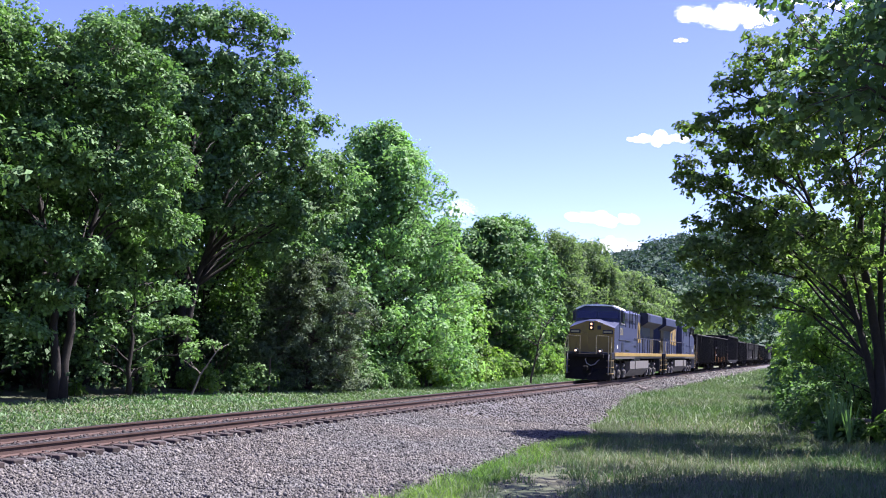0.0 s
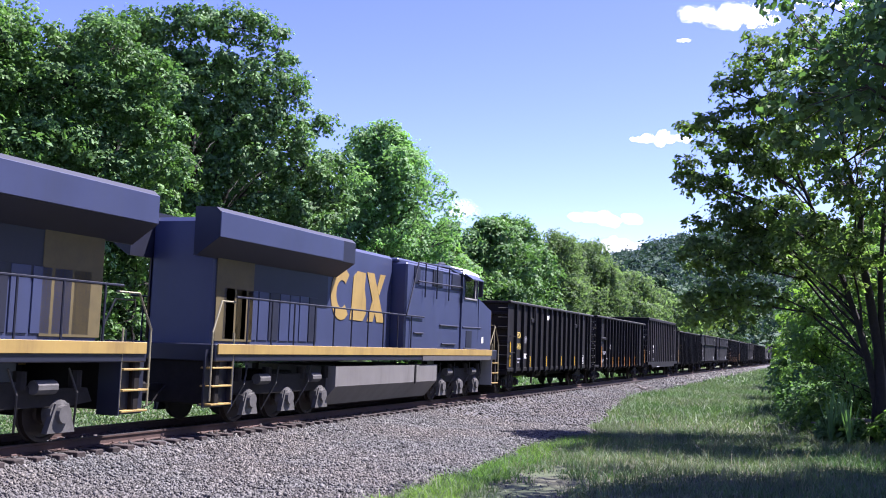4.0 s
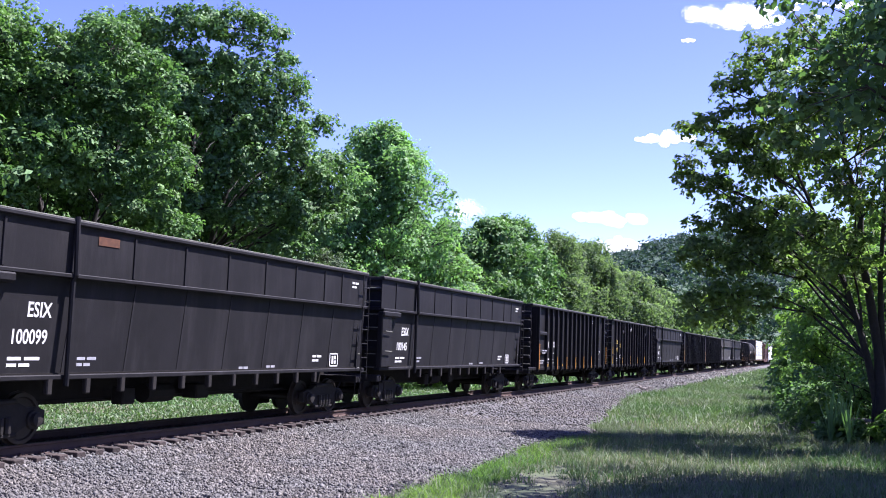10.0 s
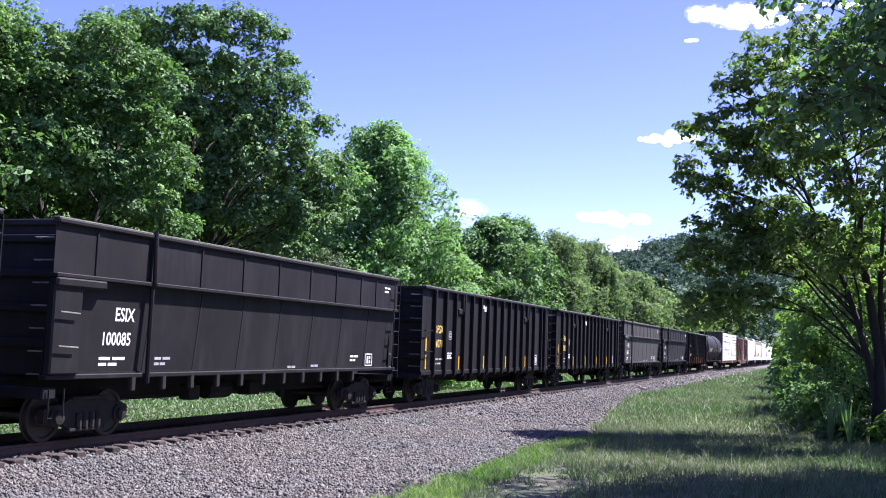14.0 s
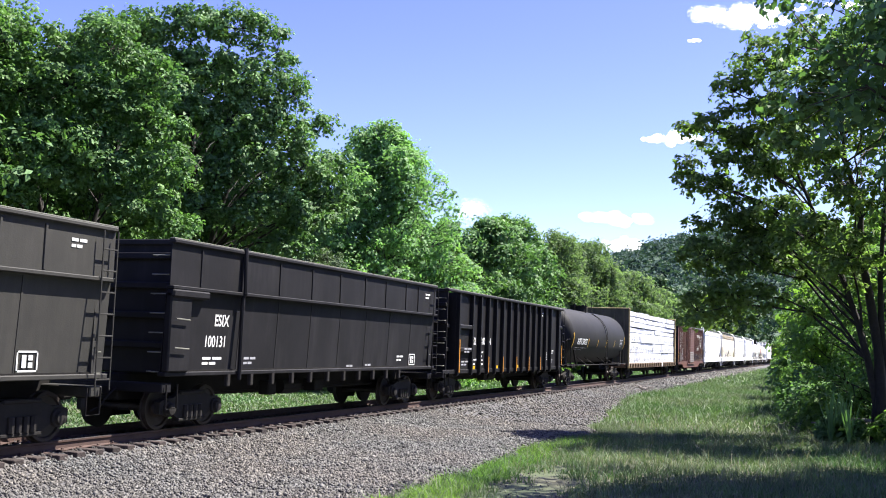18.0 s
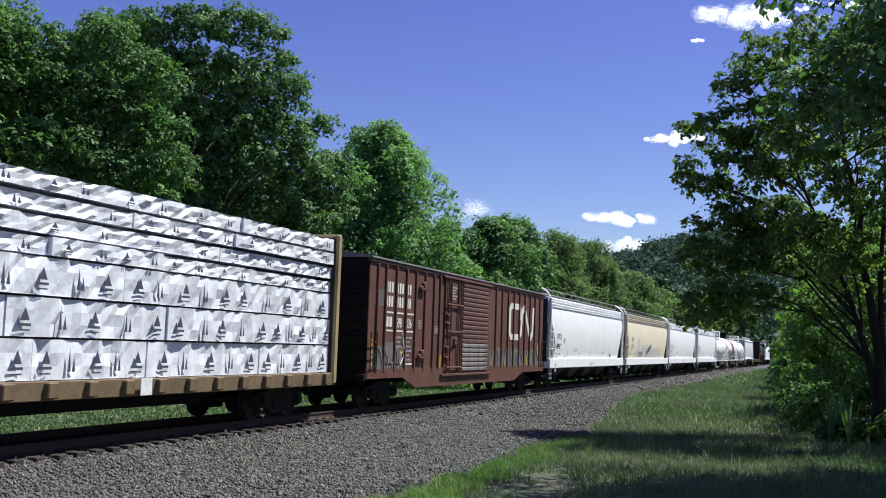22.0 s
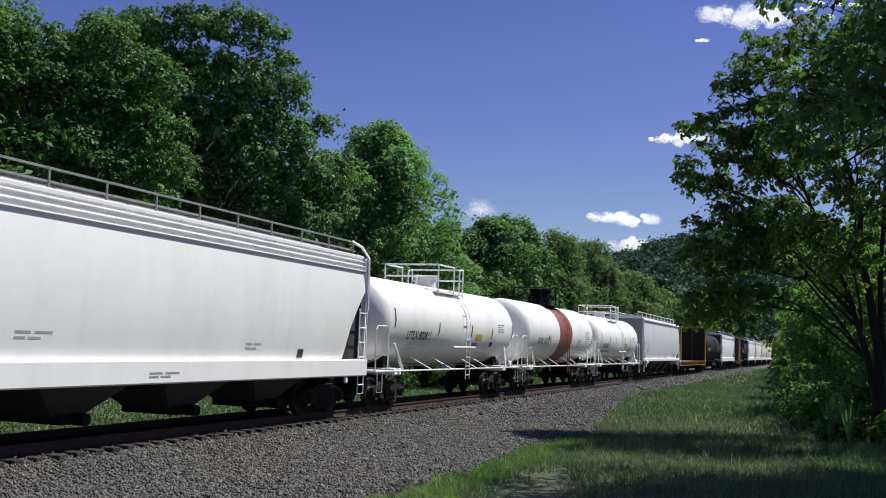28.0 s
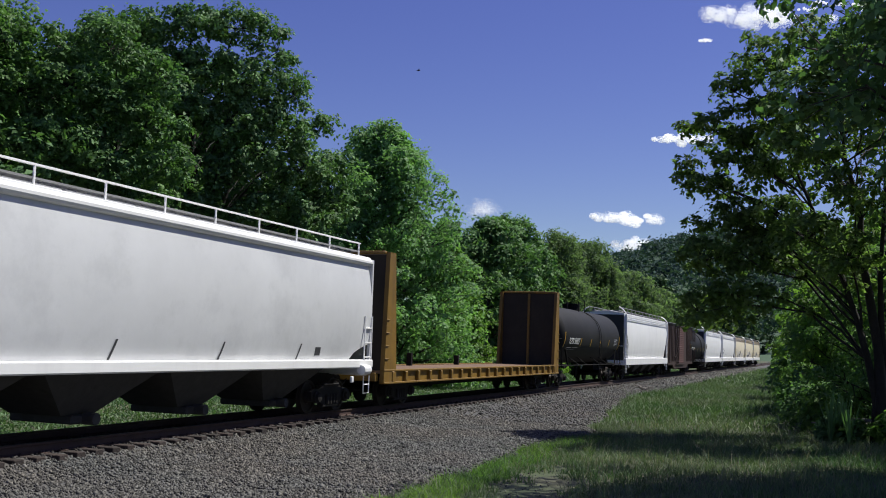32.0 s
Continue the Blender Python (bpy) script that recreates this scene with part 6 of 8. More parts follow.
BLACK_TANK = mat("tank_black", (0.0146, 0.0142, 0.0146), 0.68, spec=0.22, vary=0.15, scale=1.0, stain=(0.0301, 0.0275, 0.0258), stain_amount=0.5, stain_scale=0.6)
car, hK, sK = tank_car(359.0, 375.0, BLACK_TANK, 1.54, 2.74, "black tank car with white lettering and yellow reflectors", platform=False, lx=0.75)
letters("PGTX 500027", 0.33, -hK + 1.72, 2.26, LETTER_WHITE, car, sK, squeeze=0.9)
small_print(car, -hK + 1.5, 2.06, 2.6, 2, LETTER_GREY, sK, 0.04)
for x, z0, z1 in ((-hK + 0.62, 2.06, 2.87), (-3.62, 2.15, 2.61), (-1.06, 2.14, 2.58), (1.47, 2.15, 2.6), (4.0, 2.2, 2.6), (hK - 0.72, 2.06, 2.86)):
    strip(car, x, z0, z1, sK, 0.09)
small_print(car, hK - 2.25, 2.62, 0.9, 5, LETTER_GREY, sK, 0.05, 0.09)
bars(car, "hatch_rail", [[(-0.45, y, 4.1), (-0.45, y, 4.75)] for y in (-0.6,)] + [[(1.1, y, 4.1), (1.1, y, 4.85)] for y in (-0.6, 0.6)], DARK, 0.025, 5)
TANK_BLACK = again(car, 594.6, 611.6)

TANK_WHITE = "white tank car with railed platform and ladder"
car, hW, sW = tank_car(504.7, 519.2, CLEAN_WHITE, 1.43, 2.70, TANK_WHITE, white=True, lx=0.28)
second = again(car, 536.2, 550.7)
letters("UTLX 802811", 0.28, -hW + 2.1, 2.14, LETTER_BLACK, car, sW, squeeze=0.98)
letters("OLNX 22018", 0.27, -hW + 1.93, 2.14, LETTER_BLACK, second, sW, squeeze=0.82)
for c in (car, second):
    marks = ((0.95, 2.5, 3.1), (hW - 2.34, 2.3, 2.76), (hW + 1.2, 2.3, 2.76), (2 * hW - 3.5, 2.3, 2.72), (2 * hW - 0.75, 2.3, 2.9)) if c is car else ((1.29, 2.12, 3.05), (3.87, 2.36, 2.85), (5.97, 2.39, 2.85), (8.9, 2.4, 2.85), (11.06, 2.42, 2.86), (13.6, 2.13, 3.0))
    for x, z0, z1 in marks:
        strip(c, x - hW, z0, z1, sW, 0.07, LETTER_BLACK)
    patch(c, -5.7, -2.7, 1.84, 1.96, LETTER_GREY, sW, "painted_over_lettering") if c is second else small_print(c, -hW + 2.1, 1.95, 1.8, 2, LETTER_GREY, sW, 0.035, 0.12)
    patch(c, hW - 5.46, hW - 4.66, 2.17, 2.44, LETTER_YELLOW, sW, "placard")
    patch(c, hW - 5.6, hW - 5.0, 1.95, 2.1, LETTER_GREY, sW, "placard")
    patch(c, hW - 3.45, hW - 3.1, 1.98, 2.16, LETTER_BLACK, sW, "placard")
    small_print(c, hW - 2.7, 2.85, 0.8, 4, LETTER_GREY, sW, 0.04, 0.09)
    for q in (-1, 1):
        bars(c, "ladder_platform", [[(-1.2, q * 1.56, 1.92), (1.25, q * 1.56, 1.92)]], CLEAN_WHITE, 0.035, 6)
        part("end_drain", Geo().tube([(hW - 0.9, q * 0.95, 1.2), (hW - 0.75, q * 1.15, 1.75)], 0.10, 10).tube([(hW - 0.75, q * 1.2, 1.3), (hW - 0.3, q * 1.2, 1.26)], 0.15, 10), CLEAN_WHITE, c)
car, hV, sV = tank_car(520.6, 535.1, CLEAN_WHITE, 1.50, 2.72, "white tank car with a red-brown band and dark platform", band=(-1.06, 1.6), white=True, platform=False, lx=0.2, dome=True)
letters("RCRX 1627", 0.29, -hV + 2.15, 2.2, LETTER_BLACK, car, sV, squeeze=0.9)
bars(car, "guard_rail", [[(-2.0, q * 0.7, 4.1), (-2.0, q * 0.7, 5.0), (0.9, q * 0.7, 5.05), (1.0, q * 0.7, 4.15)] for q in (-1, 1)] + [[(-2.0, -0.7, 5.0), (-2.0, 0.7, 5.0)], [(1.6, -0.75, 4.1), (1.6, -0.75, 4.95), (1.6, 0.75, 4.95), (1.6, 0.75, 4.1)]], DARK, 0.028, 6)
part("dome", Geo().tube([(0.55, 0, 4.1), (0.55, 0, 5.0)], 0.55, 20).tube([(0.55, 0, 4.99), (0.55, 0, 5.05)], 0.6, 20).box(-1.4, 1.5, -0.95, 0.95, 4.14, 4.18), DARK, car, "dark valve dome")
for x, z0, z1 in ((-hV + 4.02, 2.1, 2.62), (hV - 4.15, 2.12, 2.5), (hV - 0.8, 2.1, 2.8)):
    strip(car, x, z0, z1, sV, 0.07, LETTER_BLACK)
data_box(car, -hV + 4.2, 2.26, 0.24, 0.3, 1.49, LETTER_GREY, "grey stencilled data box")
small_print(car, hV - 3.95, 2.4, 0.7, 3, LETTER_GREY, sV, 0.04, 0.08)
small_print(car, hV - 2.4, 2.9, 0.9, 6, LETTER_GREY, sV, 0.05, 0.12)
again(TANK_BLACK, 650.6, 660.6)


# ---------------------------------------------------------------- train: covered hoppers
def hopper_car(a, b, paint, roof_paint, label, kind="long"):
    car, h = start_car("hopper_car", a, b, label, "hopper car")
    zs = [(1.36, 1.37), (1.7, 1.44), (2.2, 1.50), (2.7, 1.52), (3.2, 1.51), (3.7, 1.47), (4.05, 1.42), (4.42, 1.36)]
    def half(z):
        return float(np.interp(z, [q[0] for q in zs], [q[1] for q in zs]))
    e = h - 0.14
    cut = 1.25
    def low_z(x):
        k = (abs(x) - (e - cut)) / cut
        return 1.45 if k <= 0 else 1.45 + (2.05 if kind == "long" else 0.5) * k ** 0.52
    xs = [-e, -e + 0.04, -e + 0.12, -e + 0.3, -e + 0.6, -e + 0.95, -e + 1.25, -e + cut] + list(np.linspace(-e + 3, e - 3, 8)) + [e - cut, e - 1.25, e - 0.95, e - 0.6, e - 0.3, e - 0.12, e - 0.04, e]
    rings = []
    for x in xs:
        lo = low_z(x)
        zz = [lo + (4.42 - lo) * i / 9 for i in range(10)]
        rings.append([(x, -half(z), z) for z in zz] + [(x, half(z), z) for z in zz[::-1]])
    part("hopper_body", Geo().loft(rings), paint, car, smooth=True)
    roof = [(1.35, 4.40), (1.40, 4.41), (1.40, 4.47), (1.33, 4.50), (1.0, 4.56), (0.5, 4.62), (0.0, 4.64)]
    roof = roof + [(-y, z) for y, z in roof[-2::-1]]
    part("roof", Geo().prism(roof, -e - 0.02, e + 0.02), roof_paint, car, smooth=True)
    for q in (-1, 1):
        if kind == "long":
            for i, (y, z) in enumerate(((1.42, 4.03), (1.40, 4.16), (1.375, 4.30))):
                part("roof_bead", Geo().box(-e, e, q * (y - 0.03), q * (y + 0.06), z, z + 0.03, 0.008), roof_paint, car)
        else:
            part("roof_bead", Geo().tube([(-e, q * 1.39, 4.33), (e, q * 1.39, 4.33)], 0.11, 12), roof_paint, car)
        part("side_sill", Geo().box(-h, h, q * 1.40, q * 1.56, *((1.02, 1.50) if kind == "long" else (1.25, 1.49)), 0.03), WHITE, car)
        part("running_board", Geo().box(-e - 0.1, e + 0.1, q * 0.62, q * 1.0, 4.66, 4.70), SILVER, car, "grey steel grating")
        runs = [[(-e - 0.1, q * 1.0, 4.92), (e + 0.1, q * 1.0, 4.92)]]
        n = 13 if kind == "long" else 11
        runs += [[(x, q * 1.0, 4.45), (x, q * 1.0, 4.92)] for x in np.linspace(-e, e, n)]
        bars(car, "roof_rail", runs, SILVER if kind == "long" else WHITE, 0.026, 5)
    for s in (-1, 1):
        # darker than the body: the end's shade put into its colour
        part("end_panel", Geo().box(s * (e - 0.01), s * (e + 0.03), -1.34, 1.34, 1.2, 4.40), SILVER if kind == "short" else END_SHADE, car)
        part("end_sill", Geo().box(s * (h - 0.35), s * h, -1.395, 1.395, 1.02, 1.3, 0.03), paint, car)
        part("center_stub", Geo().box(s * (h - 3.2), s * (h - 0.02), -0.32, 0.32, 0.7, 1.05, 0.03), DARK, car)
        for q in (-1, 1):
            part("corner_post", Geo().box(s * (e - 0.04), s * (e + 0.08), q * 1.40, q * 1.50, 1.3, 4.42, 0.02), paint, car)
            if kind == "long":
                # upright plate behind the cut, the slope's shade put into its dark colour
                part("slope_sheet", Geo().box(s * (e - 1.4), s * (e - 0.02), q * 1.26, q * 1.29, 1.3, 3.5), END_SHADE, car)
            bars(car, "end_ladder", ladder_runs(s * (h - 0.62), s * (h - 0.14), q * 1.54, 1.35, 2.95 if kind == "long" else 2.75, 0.42), WHITE if paint is not CREAM else CREAM, 0.022, 5)
            if kind == "long":
                bars(car, "roof_grab", [[(s * (h - 0.10), q * 1.55, 2.9), (s * (h - 0.10), q * 1.53, 4.42), (s * (h - 0.12), q * 1.30, 4.75), (s * (h - 0.2), q * 1.0, 4.93)]], WHITE, 0.04, 6)
            bars(car, "sill_step", [[(s * (h - 0.12), q * 1.5, 1.02), (s * (h - 0.12), q * 1.5, 0.52), (s * (h - 0.5), q * 1.5, 0.52), (s * (h - 0.5), q * 1.5, 1.02)], [(s * (h - 0.12), q * 1.5, 0.77), (s * (h - 0.5), q * 1.5, 0.77)]], WHITE, 0.02, 5)
            part("tow_lug", Geo().box(s * (h - 1.35), s * (h - 1.2), q * 1.46, q * 1.53, 0.84, 1.02, 0.02), WHITE, car)
        bars(car, "cross_rail", [[(s * (h - 0.05), -1.45, 1.32), (s * (h - 0.05), 1.45, 1.32)], [(s * (e + 0.1), -1.3, 2.3), (s * (e + 0.1), 1.3, 2.3)]], WHITE, 0.022, 5)
        coupler(car, s * h)
        truck(car, s * (h - 1.7), (a + b) / 2)
    nb = 4
    w = (2 * e - 4.4) / nb
    for i in range(nb):
        x = -e + 2.2 + (i + 0.5) * w
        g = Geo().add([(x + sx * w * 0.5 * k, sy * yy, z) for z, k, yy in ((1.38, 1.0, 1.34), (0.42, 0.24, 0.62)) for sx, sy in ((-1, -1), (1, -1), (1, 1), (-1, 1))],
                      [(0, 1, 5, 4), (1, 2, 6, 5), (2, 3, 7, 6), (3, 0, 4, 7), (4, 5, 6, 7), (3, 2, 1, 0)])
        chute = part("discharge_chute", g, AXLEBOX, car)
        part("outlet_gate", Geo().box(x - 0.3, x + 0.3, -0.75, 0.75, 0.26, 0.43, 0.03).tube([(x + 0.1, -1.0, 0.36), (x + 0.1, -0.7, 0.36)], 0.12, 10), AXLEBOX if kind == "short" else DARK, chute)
    for i in range(8):
        w2 = (2 * e - 1.2) / 8
        part("hatch_cover", shared("hatch_cover" + kind, lambda: Geo().box(-w2 / 2 + 0.03, w2 / 2 - 0.03, -0.32, 0.32, 4.62, 4.73, 0.04), SILVER), None, car, at=pose(-e + 0.6 + (i + 0.5) * w2, 0, 0))
    return car, h, half


WHITE_HOPPER = "white covered hopper car with curved sides"
car, hH, sH = hopper_car(422.6, 441.9, WHITE, WHITE, WHITE_HOPPER)
H1 = car
H3 = again(car, 463.1, 482.4, "pale grey covered hopper car with curved sides")
H4 = again(car, 484.1, 503.4)
again(car, 612.9, 632.2)
again(car, 661.4, 680.7)
for c, mark, digits, ink in ((H1, "UTCX", "48843", LETTER_BLACK), (H3, "UTCX", "43308", LETTER_GREY), (H4, "ROIX", "57273", LETTER_BLACK)):
    letters(mark, 0.28, -hH + 1.53, 2.46, ink, c, sH, squeeze=0.84)
    letters(digits, 0.28, -hH + 1.46, 1.98, ink, c, sH, squeeze=0.86)
    small_print(c, -hH + 1.45, 1.70, 1.0, 2, LETTER_GREY, sH, 0.05, 0.14)
    small_print(c, -hH + 3.2, 1.58, 0.5, 1, LETTER_GREY, sH, 0.05, 0.14)
    small_print(c, -hH + 5.4, 1.96, 0.9, 2, LETTER_GREY, sH, 0.045, 0.1)
    small_print(c, -hH + 12.7, 1.84, 0.7, 2, LETTER_GREY, sH, 0.045, 0.1)
    data_box(c, -hH + 2.92, 2.27, 0.26, 0.26, 1.512, LETTER_GREY, "grey stencilled data box")
    patch(c, -hH + 15.25, -hH + 15.55, 1.54, 1.76, LETTER_BLACK, sH, "placard")
    patch(c, -hH + 0.95, -hH + 1.2, 1.12, 1.25, LETTER_GREY, lambda z: 1.56, "placard")
    small_print(c, -hH + 9.0, 1.22, 1.0, 2, LETTER_GREY, lambda z: 1.56, 0.04, 0.07)
    if c is not H4:
        for i, x in enumerate((1.16, 3.92, 6.72, 9.36, 12.0, 14.84)):
            x -= hH
            z1 = 2.38 if i == 0 else 1.87
            g = Geo()
            g.add([(x + k * (0.10 if i else 0.15) + w, -(sH(1.44 + k * (z1 - 1.44)) + 0.008), 1.44 + k * (z1 - 1.44)) for k in (0, 0.5, 1) for w in (0, 0.06)], [(0, 1, 3, 2), (2, 3, 5, 4)])
            part("reflector", g, LETTER_GREY, c)
car, hC, sC = hopper_car(443.1, 462.4, CREAM, RUSTROOF, "cream covered hopper car with rusty roof and grey scrawls")
letters("ROIX", 0.27, -hH + 2.26, 2.69, LETTER_GREY, car, sC, squeeze=0.74)
letters("57165", 0.27, -hH + 2.24, 2.21, LETTER_GREY, car, sC, squeeze=0.76)
for x0, x1, z1, wave in ((-6.9, 5.95, 2.05, 0.10), (-5.05, -4.05, 2.88, 0.03), (-4.1, 2.4, 2.46, 0.08), (2.0, 5.9, 2.22, 0.05)):
    # a painted-over area with an uneven upper edge
    n = max(6, int((x1 - x0) / 0.3))
    vs = []
    for i in range(n + 1):
        f = i / n
        top = 1.42 + (z1 - 1.42) * min(1, 8 * f, 8 * (1 - f)) ** 0.5 + wave * noise.noise((x0 + 1.7 * i * 0.3, z1, 3.0))
        vs += [(x0 + (x1 - x0) * f, -(sC(z) + 0.004 + 0.001 * z1), z) for z in [1.42 + (top - 1.42) * j / 4 for j in range(5)]]
    part("washed_patch", Geo().add(vs, [(i * 5 + j, i * 5 + j + 5, i * 5 + j + 6, i * 5 + j + 1) for i in range(n) for j in range(4)]), WASH, car)
for k in range(2):
    rng = np.random.default_rng(60 + k)
    x0 = (-4.6, -1.1)[k]
    pts, runs = None, []
    for i in range(9):
        cx, cz = x0 + i * 0.22, 1.76 + (0.0 if k == 0 else 0.07 * i)
        pts = [(cx + 0.22 * math.cos(q) * rng.uniform(0.5, 1.1), cz + (0.22 if k == 0 else 0.3) * math.sin(q) * rng.uniform(0.5, 1.1)) for q in np.linspace(0, rng.uniform(3, 7), 9)]
        runs.append([(x, -(sC(z) + 0.012), z) for x, z in pts])
    bars(car, "scrawl", runs, (LETTER_GREY, LETTER_BLACK)[k], 0.009, 4, "sprayed scrawl", apart=True)
for i in range(6):
    strip(car, -hC + 1.98 + i * 2.75, 1.44, 2.42 if i == 0 else 1.86, sC, 0.06, LETTER_GREY)
CREAM_FAR = [again(H1, 681.6, 700.9), again(car, 702.0, 721.3), again(car, 722.4, 741.7), again(car, 742.8, 762.1)]
for c in CREAM_FAR[1:]:
    tagged(c, "tan covered hopper car far down the train")

car, hG, sG = hopper_car(552.3, 571.8, GREYWHITE, WHITE, "pale grey covered hopper car with white sill and roof rail", "short")
letters("TGIX", 0.22, -hG + 1.68, 2.42, LETTER_GREY, car, sG, squeeze=0.9)
letters("58010", 0.22, -hG + 1.56, 1.98, LETTER_GREY, car, sG, squeeze=0.9)
small_print(car, -hG + 2.0, 1.55, 0.8, 2, LETTER_GREY, sG, 0.045, 0.1)
for x in (3.72, 7.66, 11.4, 15.0):
    g = Geo()
    g.add([(x - hG + k * 0.16 + w, -(sG(1.5 + k * 0.4) + 0.008), 1.5 + k * 0.4) for k in (0, 0.5, 1) for w in (0, 0.07)], [(0, 1, 3, 2), (2, 3, 5, 4)])
    part("reflector", g, LETTER_BLACK, car)
patch(car, -hG + 16.0, -hG + 16.3, 1.6, 1.82, LETTER_BLACK, sG, "placard")
for q in (-1, 1):
    for s in (-1, 1):
        part("sill_cap", Geo().tube([(s * (hG - 0.9), q * 1.6, 1.2), (s * (hG - 0.45), q * 1.6, 1.2)], 0.14, 10), WHITE, car)


# ---------------------------------------------------------------- train: boxcars
def boxcar(a, b, paint, label):
    car, h = start_car("boxcar", a, b, label, "boxcar")
    for s in (-1, 1):
        part("side_wall", Geo().box(-h + 0.05, h - 0.05, s * 1.46, s * 1.44, 1.0, 4.42), paint, car)
        o = [(-h, 0.92), (-h + 2.75, 0.92), (-h + 3.84, 0.57), (h - 4.8, 0.57), (h - 3.5, 0.90), (h, 0.92), (h, 1.2), (-h, 1.2)]
        part("side_sill", Geo().prism(o, s * 1.42, s * 1.50, "y"), paint, car)
        part("top_chord", Geo().box(-h, h, s * 1.40, s * 1.52, 4.38, 4.52, 0.02), paint, car)
    roof = [(1.56, 4.50), (1.56, 4.55), (0.8, 4.66), (0, 4.72), (-0.8, 4.66), (-1.56, 4.55), (-1.56, 4.50)]
    part("roof", Geo().prism(roof, -h - 0.02, h + 0.02), SILVER, car, "galvanised roof")
    part("floor", Geo().box(-h + 0.05, h - 0.05, -1.42, 1.42, 0.98, 1.06), DARK, car)
    part("center_sill", Geo().box(-h + 0.1, h - 0.1, -0.3, 0.3, 0.66, 0.98, 0.03), DARK, car)
    for s in (-1, 1):
        end_paint = BLACK if paint is BROWN else paint
        wall = part("end_wall", Geo().box(s * (h - 0.06), s * (h - 0.02), -1.45, 1.45, 1.0, 4.5), end_paint, car)
        for z in np.arange(1.4, 4.3, 0.42):
            part("end_rib", Geo().tube([(s * (h - 0.02), -1.35, z), (s * (h - 0.02), 1.35, z)], 0.07, 6), end_paint, wall)
        part("end_sill", Geo().box(s * (h - 0.1), s * (h + 0.15), -1.48, 1.48, 0.86, 1.06, 0.02), DARK, car)
        bars(car, "end_ladder", ladder_runs(s * (h - 0.55), s * (h - 0.12), -1.55, 1.1, 2.3, 0.36), BLACK, 0.018, 5)
        coupler(car, s * (h + 0.1))
        truck(car, s * (h - 2.1), (a + b) / 2)
    rib = lambda: Geo().box(-0.05, 0.05, -1.52, -1.45, 1.1, 4.36, 0.015)
    for i, x in enumerate([-h + q for q in (0.6, 1.22, 2.04, 2.87, 3.68, 4.5, 5.34, 5.92)] + [-h + 12.45 + 0.855 * i for i in range(9)]):
        for s in (0, 180):
            part("side_rib", shared("side_rib" + paint.name, rib, paint), None, car, at=pose(x, 0, 0) if s == 0 else pose(x, 0, 0) @ Matrix.Diagonal((1, -1, 1, 1)))
    for s in (-1, 1):
        # plug door and sliding door
        plug = part("plug_door", Geo().box(-3.6, -1.88, s * 1.475, s * 1.52, 1.08, 4.32, 0.01), paint, car)
        for x in (-3.4, -3.14, -2.36, -2.08):
            part("locking_bar", Geo().tube([(x, s * 1.57, 1.0), (x, s * 1.57, 4.3)], 0.03, 6), paint, plug)
        for z in (1.2, 2.46, 3.42):
            part("cross_bar", Geo().tube([(-3.55, s * 1.60, z), (-1.9, s * 1.60, z)], 0.03, 6), paint, plug)
        for z in (1.5, 1.85, 2.7, 3.0):
            part("hinge", Geo().box(-3.56, -3.28, s * 1.52, s * 1.60, z, z + 0.09, 0.02), paint, plug)
        part("lock_box", Geo().box(-3.05, -2.42, s * 1.52, s * 1.57, 1.95, 2.4, 0.02).box(-2.85, -2.55, s * 1.54, s * 1.64, 2.02, 2.25, 0.02), paint, plug)
        part("door_placard", Geo().box(-3.27, -2.35, s * 1.522, s * 1.535, 3.5, 4.16), paint, plug)
        for i in range(5):
            part("small_print", Geo().box(-3.2, -2.45 - 0.12 * (i % 3), s * 1.536, s * 1.540, 4.02 - i * 0.1, 4.07 - i * 0.1), LETTER_GREY, plug)
        x0, x1 = -1.80, 1.33
        slide = part("sliding_door", Geo().box(x0, x1, s * 1.475, s * 1.515, 1.0, 4.36, 0.01), paint, car)
        for i in range(19):
            z = 1.06 + i * 0.172
            part("door_corrugation", shared("corr%d" % s, lambda: Geo().prism([(s * 1.512, 0), (s * 1.548, 0.012), (s * 1.548, 0.10), (s * 1.512, 0.145)], x0 + 0.06, x1 - 0.06), paint), None, slide, at=pose(0, 0, z))
        part("door_rail", Geo().box(-3.9, 1.7, s * 1.5, s * 1.58, 4.34, 4.42, 0.01), paint, car)
        part("door_rail", Geo().box(-3.9, 1.7, s * 1.5, s * 1.60, 0.9, 0.98, 0.01), paint, car)
        for x, z in ((-h + 4.15, 3.74), (-h + 4.15, 1.5)):
            part("jack_lug", Geo().box(x - 0.28, x + 0.28, s * 1.5, s * 1.6, z, z + 0.16, 0.03).box(x - 0.1, x + 0.14, s * 1.5, s * 1.62, z + 0.12, z + 0.3, 0.03), paint, car)
    return car, h


car, hX = boxcar(401.5, 421.5, BROWN, "brown boxcar with ribbed sides, white emblem and grey graffiti")
sX = lambda z: 1.46
emb = mat("emblem_white", (0.66, 0.63, 0.56), 0.6, vary=0.12, scale=3)
for i in range(6):
    z = (3.55, 3.11)[i // 3]
    x = -hX + 1.30 + (i % 3) * 0.835
    g = Geo()
    for k in range(3 if i % 3 < 2 else 2):
        g.box(x + k * 0.2, x + k * 0.2 + 0.13, -1.466, -1.461, z, z + 0.33)
    part("lettering_bar", g, emb, car)
for z in (2.91, 2.35, 1.31):
    for i in range(3):
        patch(car, -hX + 1.30 + i * 0.835, -hX + 1.90 + i * 0.835, z, z + 0.05, emb, sX, "lettering_rule")
for i, t in enumerate(("698", "036")):
    letters(t, 0.31, -hX + 2.13 + i * 0.835, 2.49, emb, car, sX, squeeze=0.72)
g = Geo()
